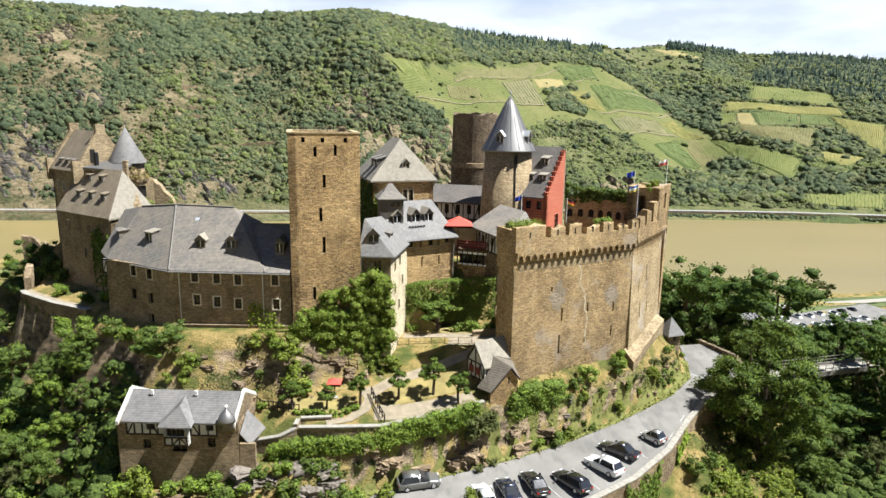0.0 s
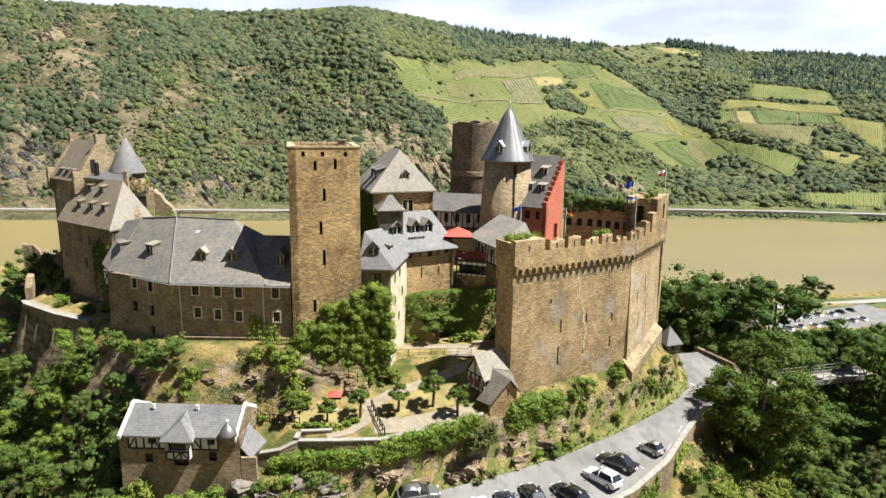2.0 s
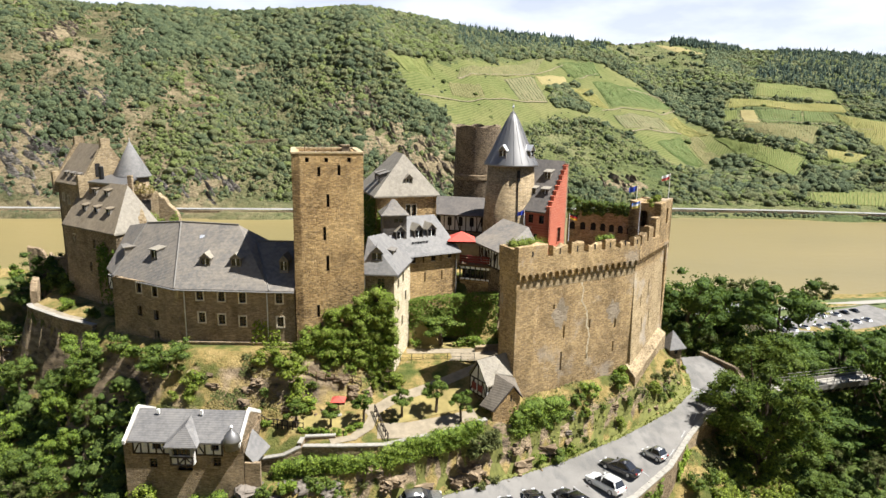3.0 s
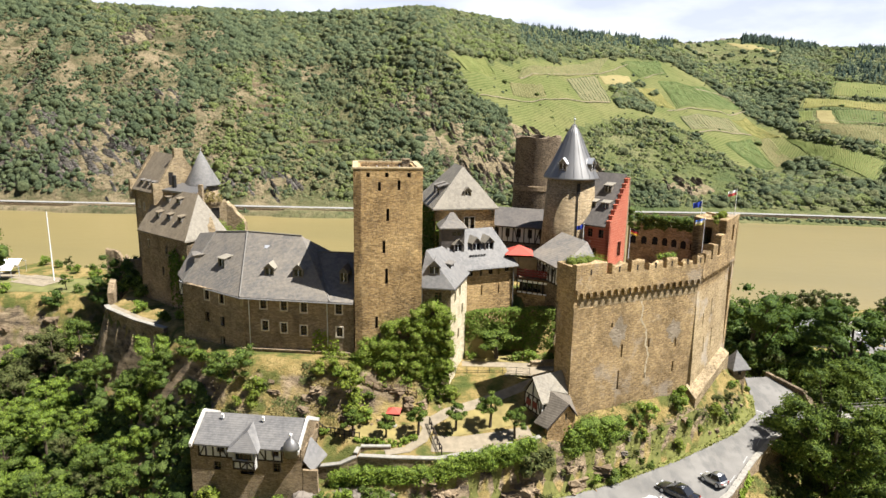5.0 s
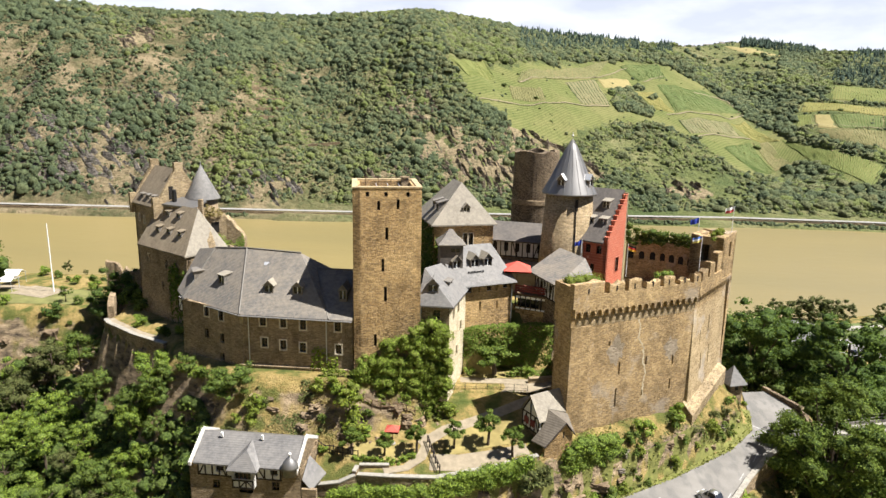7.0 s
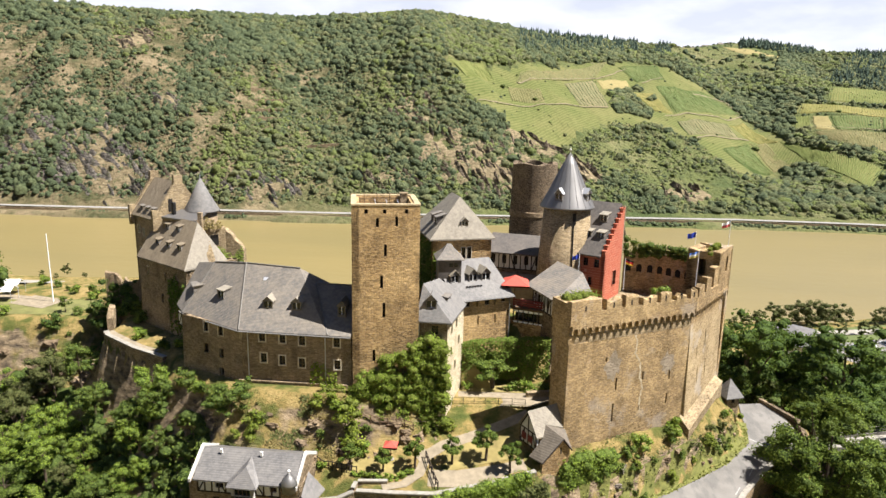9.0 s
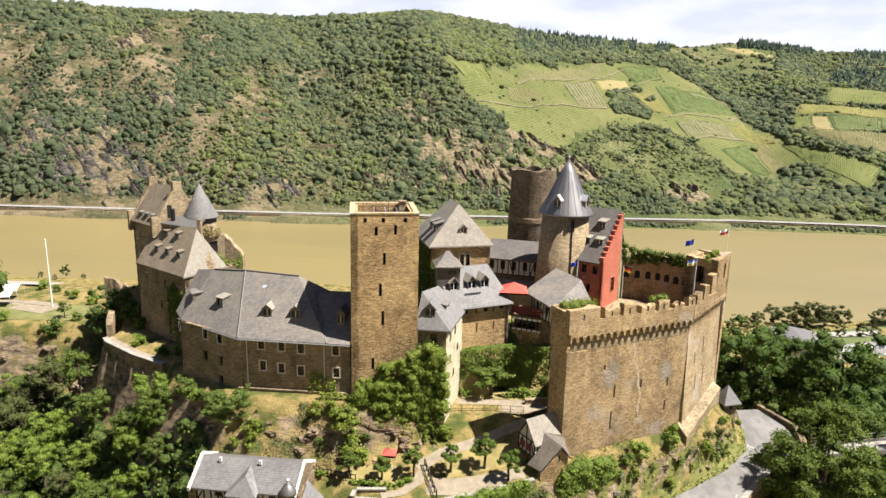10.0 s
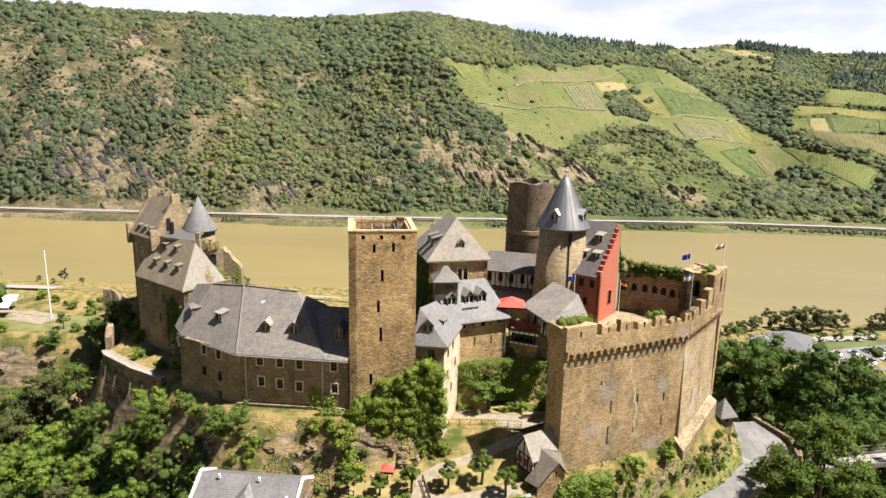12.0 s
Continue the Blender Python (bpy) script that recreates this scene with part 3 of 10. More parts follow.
def slit(parent, a, b, s, z, h, w=0.22):
    """The dark back of an arrow slit, deep in its opening."""
    key = ("slit", round(h, 2), w)
    if key not in FRAMES:
        bm = bmesh.new()
        box(bm, -w / 2 - 0.05, w / 2 + 0.05, 0.55, 0.6, -0.05, h + 0.05)
        FRAMES[key] = mesh_of("slit_back", bm, DARK)
    return part("arrow_slit", FRAMES[key], None, parent, m=on_wall(a, b, s, z))


DORMERS = {}


def dormer(parent, m, w=1.2, h=1.1, depth=1.9, roof=None, cheek=None, rise=0.7, shed=False):
    """A roof dormer that looks along -y: cheeks, a small roof and a dark window."""
    roof, cheek = roof or SLATE, cheek or SLATE
    key = (w, h, depth, roof.name, cheek.name, rise, shed)
    if key not in DORMERS:
        bm = bmesh.new()
        t = 0.12
        for x in (-w / 2, w / 2 - t):
            box(bm, x, x + t, 0, depth, -0.35, h)
        box(bm, -w / 2 + t, w / 2 - t, 0.0, 0.12, h - 0.12, h)
        box(bm, -w / 2 + t, w / 2 - t, 0.0, 0.12, -0.35, 0.05)
        if not shed:
            a = [bm.verts.new(p) for p in ((-w / 2, 0.02, h), (w / 2, 0.02, h), (0, 0.02, h + rise * 0.92))]
            c = [bm.verts.new((v.co.x, 0.12, v.co.z)) for v in a]
            bm.faces.new(a), bm.faces.new(c)
        body = mesh_of("dormer", bm, cheek)
        bm = bmesh.new()
        e = 0.14
        if shed:
            slabs(bm, [[(-w / 2 - e, -0.15, h + 0.05), (w / 2 + e, -0.15, h + 0.05), (w / 2 + e, depth + 0.3, h + rise), (-w / 2 - e, depth + 0.3, h + rise)]], 0.1)
        else:
            for sgn in (-1, 1):
                slabs(bm, [[(sgn * (w / 2 + e), -0.16, h - 0.08), (0, -0.16, h + rise), (0, depth + rise, h + rise), (sgn * (w / 2 + e), depth, h - 0.08)]], 0.1)
        top = mesh_of("dormer_roof", bm, roof)
        bm = bmesh.new()
        box(bm, -w / 2 + t, w / 2 - t, 0.14, 0.17, 0.0, h - 0.1)
        pane = mesh_of("pane", bm, GLASS)
        bm = bmesh.new()
        box(bm, -0.03, 0.03, 0.09, 0.14, 0.05, h - 0.12)
        DORMERS[key] = body, top, pane, mesh_of("glazing_bar", bm, WHITE)
    body, top, pane, bar = DORMERS[key]
    d = part("dormer", body, None, parent, m=m)
    part("dormer_roof", top, None, d, m=m)
    part("pane", pane, None, d, m=m)
    part("glazing_bar", bar, None, d, m=m)
    return d


def timbering(parent, a, b, z0, z1, bays, braces=(), proud=0.05, t=0.16):
    """Dark framing on a white panel wall: sill, plate, posts and braces, each a beam of its own."""
    length, turn, n = frame_of(a, b)
    m = on_wall(a, b, 0, 0, proud)

    def beam(name, *bounds):
        bm = bmesh.new()
        box(bm, *bounds)
        part(name, bm, TIMBER, parent, m=m)

    beam("sill_beam", 0, length, 0, 0.12, z0, z0 + t)
    beam("wall_plate", 0, length, 0, 0.12, z1 - t, z1)
    for k in range(bays + 1):
        x = (length - t) * k / bays
        beam("post", x, x + t, -0.004, 0.116, z0 + t, z1 - t)
    for i, up in braces:
        x0, x1 = (length - t) * i / bays + t, (length - t) * (i + 1) / bays
        bm = bmesh.new()
        za, zb = (z0 + t, z1 - t) if up else (z1 - t, z0 + t)
        tube(bm, (x0, 0.05, za), (x1, 0.05, zb), 0.08, sides=4)
        part("brace", bm, TIMBER, parent, m=m)

# ---- ground, river, road ----
def steps(lo, hi, start, end, fine, growth, most):
    """Grid lines, fine between start and end, wider outside."""
    mid = list(np.arange(start, end + fine / 2, fine))
    up, step = [], fine
    while (up[-1] if up else mid[-1]) < hi:
        step = min(step * growth, most)
        up.append((up[-1] if up else mid[-1]) + step)
    down, step = [], fine
    while (down[-1] if down else mid[0]) > lo:
        step = min(step * growth, most)
        down.append((down[-1] if down else mid[0]) - step)
    return np.array(down[::-1] + mid + up)


def sheet(name, X, Y, Z, materials, index=None):
    ny, nx = X.shape
    me = bpy.data.meshes.new(name)
    me.vertices.add(nx * ny)
    me.vertices.foreach_set("co", np.stack([X, Y, Z], -1).astype(np.float32).ravel())
    i = np.arange(nx * ny).reshape(ny, nx)
    quads = np.stack([i[:-1, :-1], i[:-1, 1:], i[1:, 1:], i[1:, :-1]], -1).reshape(-1, 4)
    me.loops.add(quads.size)
    me.loops.foreach_set("vertex_index", quads.ravel().astype(np.int32))
    me.polygons.add(len(quads))
    me.polygons.foreach_set("loop_start", np.arange(0, quads.size, 4, dtype=np.int32))
    for m in materials:
        me.materials.append(m)
    if index is not None:
        me.polygons.foreach_set("material_index", index.ravel().astype(np.int32))
    me.polygons.foreach_set("use_smooth", np.ones(len(quads), bool))
    me.update(calc_edges=True)
    return me


FAR_MEADOW = [(-71, 817), (24, 932), (171, 1103), (277, 1175), (320, 1117), (351, 1039), (392, 951), (422, 795), (381, 731), (365, 760), (373, 898), (342, 847), (275, 772), (233, 866), (137, 848), (95, 780), (50, 725), (19, 730), (-30, 759), (-55, 784)]
gx = steps(-2600, 2600, -92, 72, 1.2, 1.07, 15.0)
gy = steps(-700, 2500, 48, 112, 1.2, 1.07, 15.0)
GX, GY = np.meshgrid(gx, gy)
GZ = height(GX, GY)
cx, cy = (GX[:-1, :-1] + GX[1:, 1:]) / 2, (GY[:-1, :-1] + GY[1:, 1:]) / 2
ground = thing("ground", sheet("ground", GX, GY, GZ, [GROUND, FAR_HILL, MEADOW], (cy > far_shore(cx) - 40).astype(int) + (poly_distance(cx + 9 * vnoise(cx, cy, 30, 8), cy + 9 * vnoise(cx, cy, 30, 9), FAR_MEADOW) == 0)), None,
               "grassy and rocky castle spur, river flats and scrub hills", "ground", kind="structure")

bm = bmesh.new()
wy = [[x, float(near_shore(x)) - 14, float(far_shore(x)) + 5] for x in np.linspace(-2600, 2600, 80)]
va = [bm.verts.new((x, a, 0)) for x, a, b in wy]
vb = [bm.verts.new((x, b, 0)) for x, a, b in wy]
for k in range(len(wy) - 1):
    bm.faces.new((va[k], va[k + 1], vb[k + 1], vb[k]))
thing("river", bm, WATER, "wide muddy brown river with a smooth surface", "river", kind="structure")


def drape(poly, lift, cell=0.8, fn=None):
    """A thin skin over a convex-ish quad strip: left and right edge points in pairs."""
    left, right = poly
    bm = bmesh.new()
    rows = []
    n = max(2, int(max(math.dist(a, b) for a, b in zip(left, right)) / cell))
    for (a, b), (c, d) in zip(zip(left, right), zip(left[1:] + left[-1:], right[1:] + right[-1:])):
        m = max(1, int(math.dist(a, c) / cell)) if a != c else 1
        for j in range(m):
            p = [a[k] + (c[k] - a[k]) * j / m for k in (0, 1)]
            q = [b[k] + (d[k] - b[k]) * j / m for k in (0, 1)]
            rows.append([(p[0] + (q[0] - p[0]) * i / n, p[1] + (q[1] - p[1]) * i / n) for i in range(n + 1)])
    pts = np.array(rows)
    z = (fn or height)(pts[..., 0], pts[..., 1]) + lift
    vs = [[bm.verts.new((pts[r, i, 0], pts[r, i, 1], z[r, i])) for i in range(n + 1)] for r in range(len(rows))]
    for r in range(len(rows) - 1):
        for i in range(n):
            bm.faces.new((vs[r][i], vs[r][i + 1], vs[r + 1][i + 1], vs[r + 1][i]))
    return bm


ROAD_IN = [(-12, 55), (-6.5, 60.6), (1.7, 64.2), (8.1, 66.9), (15.1, 70.4), (23.2, 75.6), (31.8, 82.2), (35.9, 87.1), (37.2, 92), (38.3, 98)]
ROAD_OUT = [(0, 50), (8, 55), (13, 58), (17.0, 60.5), (21.4, 63.4), (26.9, 68.9), (31.7, 75.6), (39.2, 83.9), (44.5, 88.2), (43.5, 99)]
flat_road = lambda x, y: 57.2 + 0.085 * (y - 64)
thing("road", drape((ROAD_IN, ROAD_OUT), 0.03, 0.8, flat_road), ASPHALT, "worn grey asphalt road and parking area", "road", kind="structure")


def strip(pts, w, lift, fn, cell=2.5):
    left, right = [], []
    for k, p in enumerate(pts):
        a, b = pts[max(0, k - 1)], pts[min(len(pts) - 1, k + 1)]
        L = math.dist(a, b)
        nx_, ny_ = -(b[1] - a[1]) / L, (b[0] - a[0]) / L
        left.append((p[0] + nx_ * w / 2, p[1] + ny_ * w / 2))
        right.append((p[0] - nx_ * w / 2, p[1] - ny_ * w / 2))
    return drape((left, right), lift, cell, fn)

# ---- the square tower ----
def lerp(a, b, s):
    return (a[0] + (b[0] - a[0]) * s, a[1] + (b[1] - a[1]) * s)


def offset(a, b, s, out):
    """Plan point s metres from a towards b, and out metres in front of that wall."""
    L, turn, n = frame_of(a, b)
    return (a[0] + (b[0] - a[0]) * s / L + n[0] * out, a[1] + (b[1] - a[1]) * s / L + n[1] * out)


def square_tower():
    A, B = (-17.2, 72.85), (-9.4, 74.65)
    D, C = offset(A, B, 0, -8.6), offset(A, B, 8.0, -8.6)
    t = group("square_tower", (-13.4, 78, 70), "tall square tower of brown rubble stone with narrow slits", "tower")
    slits = [(3.95, 87.2, 1.5), (3.5, 83.3, 1.6), (3.8, 79.6, 1.9), (2.6, 74.0, 1.6), (3.0, 90.7, 1.1), (5.25, 90.8, 1.2)]
    notches = [(1.7, 92.2), (3.85, 92.2), (6.4, 92.2)]
    holes = [(s - 0.17, s + 0.17, z, z + h) for s, z, h in slits] + [(s - 0.2, s + 0.2, z + 0.1, z + 0.65) for s, z in notches]
    bm = bmesh.new()
    wall(bm, A, B, 66.5, 93.3, 0.9, holes)
    part("wall", bm, STONE, t)
    for p, q in ((B, C), (C, D), (D, A)):
        bm = bmesh.new()
        wall(bm, p, q, 66.5, 93.3, 0.9)
        part("wall", bm, STONE, t)
    for s, z, h in slits:
        slit(t, A, B, s, z, h, 0.34)
    for s, z in notches:
        slit(t, A, B, s, z + 0.1, 0.55, 0.4)
    bm = bmesh.new()
    for a, b in ((A, B), (B, C), (C, D), (D, A)):
        m = on_wall(a, b, 0, 0)
        box(bm, -0.05, math.dist(a, b) - 0.6, -0.06, 0.6, 93.3, 93.47, m)
    part("coping", bm, OCHRE_STONE, t, "yellow sandstone coping")
    bm = bmesh.new()
    m = on_wall(A, B, 0, 0)
    box(bm, 0.9, 7.0, 0.9, 7.7, 91.9, 92.1, m)
    part("roof_deck", bm, plain("weathered_boards", (0.33, 0.29, 0.24), 0.9), t, "weathered grey boarded roof deck")
    bm = bmesh.new()
    for x in (1.6, 3.2, 4.8, 6.2):
        tube(bm, (x, 6.9, 92.1), (x, 6.9, 93.9), 0.04)
    tube(bm, (1.2, 6.9, 93.1), (6.5, 6.9, 93.1), 0.03)
    tube(bm, (1.2, 6.9, 93.8), (6.5, 6.9, 93.8), 0.03)
    part("deck_railing", bm, BROWN_WOOD, t, m=m)
    bm = bmesh.new()
    box(bm, 6.1, 7.0, 6.7, 7.6, 92.1, 93.75, m)
    box(bm, 6.0, 7.1, 6.6, 7.7, 93.75, 93.87, m)
    part("stair_head", bm, STONE_GREY, t)
    bm = bmesh.new()
    for x in (2.9, 4.3, 5.7):
        tube(bm, (x, 1.2, 92.95), (x, 6.9, 93.05), 0.045, sides=4)
    tube(bm, (2.9, 1.2, 92.95), (5.7, 1.2, 92.95), 0.045, sides=4)
    part("skylight_frame", bm, ZINC, t, "pale metal skylight frame on the deck", m=m)
    bm = bmesh.new()
    box(bm, 2.9, 5.7, 1.2, 6.8, 92.6, 92.66, m)
    part("skylight", bm, GLASS, t)
    for x, y in ((1.8, 4.0), (2.2, 5.2), (6.3, 3.4)):
        bm = bmesh.new()
        box(bm, x - 0.55, x + 0.55, y - 0.35, y + 0.35, 92.1, 92.8, m)
        part("roof_crate", bm, BROWN_WOOD, t)


square_tower()


# ---- the south wing with its slate roof ----
def south_wing():
    E, C, L = (-17.4, 73.1), (-31.0, 73.1), (-40.6, 77.0)
    t = group("residential_wing", (-29, 77, 70), "brown stone residential wing with grey slate roof and pale window surrounds", "building")
    wins = [(2.5, 76.05), (5.03, 75.95), (7.5, 75.8), (11.8, 75.8), (2.6, 73.3), (4.95, 73.1), (7.42, 72.9), (11.85, 72.9)]
    wl_, hl_ = 0.76, 1.2
    holes = [(s - wl_ / 2, s + wl_ / 2, z, z + hl_) for s, z in wins]
    bm = bmesh.new()
    wall(bm, C, E, 67, 77.6, 0.6, holes)
    left = [(4.25, 76.1), (6.75, 75.95), (4.2, 73.25), (6.82, 73.05), (6.8, 70.5)]
    wall(bm, L, C, 63, 77.6, 0.6, [(s - 0.38, s + 0.38, z, z + 1.2) for s, z in left], lean=0.5)
    wall(bm, (-38.5, 84.5), L, 63, 77.6, 0.6)
    part("wall", bm, STONE_GREY, t)
    for s, z in wins:
        window(t, C, E, s, z, wl_, hl_)
    for s, z in left:
        window(t, L, C, s, z, 0.76, 1.2)
    bm = bmesh.new()
    for k in range(16):
        w = 0.55 if k % 2 else 0.38
        box(bm, -w, 0.0, -0.05, 0.3, 70.4 + k * 0.45, 70.82 + k * 0.45, on_wall(L, C, math.dist(L, C), 0))
    part("quoins", bm, OCHRE_STONE, t, "yellow sandstone corner stones")
    bm = bmesh.new()
    wall(bm, (-31.5, 72.7), (-17.6, 72.9), 68, 70.9, 0.5)
    part("plinth", bm, STONE_GREY, t)
    bm = bmesh.new()
    box(bm, 0, 13.6, -0.08, 0.45, 70.9, 71.0, on_wall((-31.5, 72.7), (-17.6, 72.9), 0, 0))
    part("plinth_coping", bm, STONE_GREY, t)
    # roof: a long hip with a kink at the corner, a lower stretch against the tower
    e0, e1, e2, e3 = (-41.0, 77.9, 77.5), (-31.2, 72.45, 77.55), (-20.2, 72.5, 77.45), (-17.35, 72.5, 77.45)
    w0, w1 = (-42.9, 80.2, 77.9), (-41.9, 85.2, 82.5)
    r0, r1, r2 = (-38.2, 82.3, 83.4), (-33.0, 80.2, 84.0), (-25.3, 78.7, 84.0)
    b0, b1, b2 = (-38.5, 88.0, 77.5), (-31.0, 86.5, 77.5), (-17.4, 86.0, 77.5)
    s0, s1 = (-23.4, 79.3, 81.9), (-17.2, 79.3, 81.9)
    for name, polys in (("west_roof", [[e0, e1, r1, r0], [r0, r1, b1, b0]]), ("west_hip", [[w0, e0, r0, w1], [w1, r0, b0]]), ("main_roof", [[e1, e2, r2, r1], [e2, s0, r2], [r1, r2, b2, b1], [r2, s0, b2]]), ("low_roof", [[e2, e3, s1, s0], [s0, s1, b2]])):
        bm = bmesh.new()
        slabs(bm, polys, 0.22)
        part(name, bm, SLATE, t)
    ridge = plain("slate_ridge", (0.15, 0.14, 0.122), 0.7)
    for p, q in ((e1, r1), (r1, r2), (r0, r1), (s0, s1), (e2, s0), (e0, r0)):
        bm = bmesh.new()
        tube(bm, (p[0], p[1], p[2] + 0.04), (q[0], q[1], q[2] + 0.04), 0.11, sides=5)
        part("ridge_flashing", bm, ridge, t)
    bm = bmesh.new()
    for p, q in ((e0, e1), (e1, e2), (e2, e3)):
        tube(bm, (p[0], p[1] - 0.08, p[2] - 0.16), (q[0], q[1] - 0.08, q[2] - 0.16), 0.09)
    part("gutter", bm, GUTTER, t)
    for x in (-30.3, -20.6):
        bm = bmesh.new()
        tube(bm, (x, 72.95, 70.9), (x, 72.95, 77.3), 0.07)
        part("downpipe", bm, ZINC, t)

    def on_front(x, up):
        y = 72.5 + up * (7.0 / 6.5)
        return Matrix.Translation((x, y, 77.5 + up))

    # the paler slate on these dormer roofs is sunlight put into the colour
    for x in (-28.2, -24.6):
        dormer(t, on_front(x, 1.95) @ Matrix.Translation((0, 0, 0.35)), 1.2, 1.0, 1.8, SLATE_PALE, SLATE, 0.6)
    dormer(t, Matrix.Translation((-19.0, 74.9, 79.3)), 1.0, 1.2, 1.8, rise=0.7)
    turn = Matrix.Rotation(math.atan2(72.45 - 78.1, 10.2), 4, "Z")
    dormer(t, Matrix.Translation((-35.4, 77.2, 79.9)) @ turn, 1.2, 1.15, 2.4, SLATE_PALE, SLATE, 0.5, True)
    dormer(t, Matrix.Translation((-40.6, 80.3, 79.3)) @ Matrix.Rotation(radians(-58), 4, "Z"), 2.2, 1.4, 2.6, SLATE, SLATE, 0.35, True)
    # a small half-timbered oriel at the west end
    oriel = group("timber_oriel", (-41.2, 78.4, 74.5), "small half-timbered oriel with white panels under the roof", "oriel")
    bm = bmesh.new()
    wall(bm, (-42.0, 78.6), (-40.2, 77.3), 75.6, 77.4, 0.4)
    wall(bm, (-41.6, 80.8), (-42.0, 78.6), 75.6, 77.4, 0.4)
    part("panel", bm, PLASTER, oriel)
    timbering(oriel, (-42.0, 78.6), (-40.2, 77.3), 75.6, 77.4, 2, [(0, True)])
    for x, z in ((-29.6, 82.4), (-26.4, 82.9), (-24.2, 80.4)):
        bm = bmesh.new()
        box(bm, -0.3, 0.3, -0.05, 0.05, 0.05, 0.5, Matrix.Translation((x, 72.5 + (z - 77.5) * 1.077, z)) @ Matrix.Rotation(radians(-43), 4, "X"))
        part("skylight", bm, ZINC, t)


south_wing()


# ---- the small range right of the tower ----
def corner_house():
    A, B = (-9.6, 75.3), (-5.9, 75.2)
    C = (-4.4, 83.5)
    t = group("corner_house", (-7.5, 78, 67), "narrow stone house with cream flank and blue-grey slate hipped roof", "house")
    wins = [(2.15, 77.3), (2.15, 74.9), (2.15, 72.3)]
    bm = bmesh.new()
    wall(bm, A, B, 66.5, 79.1, 0.5, [(s - 0.42, s + 0.42, z, z + 1.15) for s, z in wins])
    part("front_wall", bm, STONE_GREY, t)
    bm = bmesh.new()
    side = [(2.0, 76.8), (4.4, 77.0), (2.0, 73.9), (5.8, 74.2), (4.0, 71.4)]
    wall(bm, B, C, 66.5, 79.1, 0.5, [(s - 0.3, s + 0.3, z, z + 1.2) for s, z in side])
    part("side_wall", bm, CREAM, t, "sunlit cream stone flank")
    for s, z in wins:
        window(t, A, B, s, z, 0.84, 1.15, 0.1, STONE_GREY)
    for s, z in side:
        window(t, B, C, s, z, 0.6, 1.2, 0.08, CREAM)
    bm = bmesh.new()
    e0, e1, e2 = (-9.8, 74.8, 79.05), (-5.4, 74.7, 79.05), (-3.9, 83.8, 79.05)
    r0, r1 = (-9.2, 77.0, 83.2), (-7.6, 81.5, 82.8)
    slabs(bm, [[e0, e1, r0], [e1, e2, r1, r0], [r0, r1, (-9.6, 84, 80), (-10, 77, 81)]], 0.18)
    part("roof", bm, SLATE_BLUE, t)
    dormer(t, Matrix.Translation((-8.0, 75.5, 80.5)), 1.35, 1.1, 1.5, SLATE_BLUE, SLATE, 0.75)
    dormer(t, Matrix.Translation((-6.1, 78.9, 80.3)) @ Matrix.Rotation(radians(80), 4, "Z"), 1.6, 0.9, 1.4, SLATE, SLATE, 0.4, True)
    bm = bmesh.new()
    tube(bm, (-9.4, 75.1, 71), (-9.4, 75.1, 79), 0.07)
    part("downpipe", bm, ZINC, t)


corner_house()


# ---- the palas with its pale steep roof, and the low range in front of it ----
def palas():
    F = (-9.3, 88.0)
    a = radians(19)
    ux, uy = math.cos(a), math.sin(a)
    P = lambda u, v: (F[0] + ux * u - uy * v, F[1] + uy * u + ux * v)
    W, Dp = 8.6, 10.5
    t = group("great_hall", (*P(4.3, 5), 74), "stone hall with steep pale slate hipped roof", "building")
    A, B, C, D = P(0, 0), P(W, 0), P(W, Dp), P(0, Dp)
    wins = [(4.5, 83.6, 0.62, 1.7), (5.35, 83.6, 0.62, 1.7)]
    bm = bmesh.new()
    wall(bm, A, B, 74, 86.7, 0.6, [(s - w / 2, s + w / 2, z, z + h) for s, z, w, h in wins])
    for p, q in ((B, C), (C, D), (D, A)):
        wall(bm, p, q, 74, 86.7, 0.6)
    part("wall", bm, STONE, t)
    for s, z, w, h in wins:
        window(t, A, B, s, z, w, h, 0.08)
    o = 0.45
    e = [(*P(-o, -o), 86.6), (*P(W + o, -o), 86.6), (*P(W + o, Dp + o), 86.6), (*P(-o, Dp + o), 86.6)]
    r0, r1 = (*P(W / 2 + 0.3, 2.9), 92.1), (*P(W / 2 + 0.3, Dp - 2.9), 92.1)
    bm = bmesh.new()
    slabs(bm, [[e[0], e[1], r0], [e[1], e[2], r1, r0], [e[2], e[3], r1], [e[3], e[0], r0, r1]], 0.2)
    part("roof", bm, SLATE_PALE, t)
    rot = Matrix.Rotation(a, 4, "Z")
    dormer(t, Matrix.Translation((*P(4.75, 0.5), 88.1)) @ rot, 1.0, 0.85, 1.3, SLATE_PALE, SLATE_PALE, 0.55)
    for v_ in (2.6, 4.8):
        dormer(t, Matrix.Translation((*P(1.0, v_), 88.2)) @ Matrix.Rotation(a - radians(90), 4, "Z"), 1.1, 1.1, 1.2, SLATE, SLATE_DARK, 0.5, True)


palas()


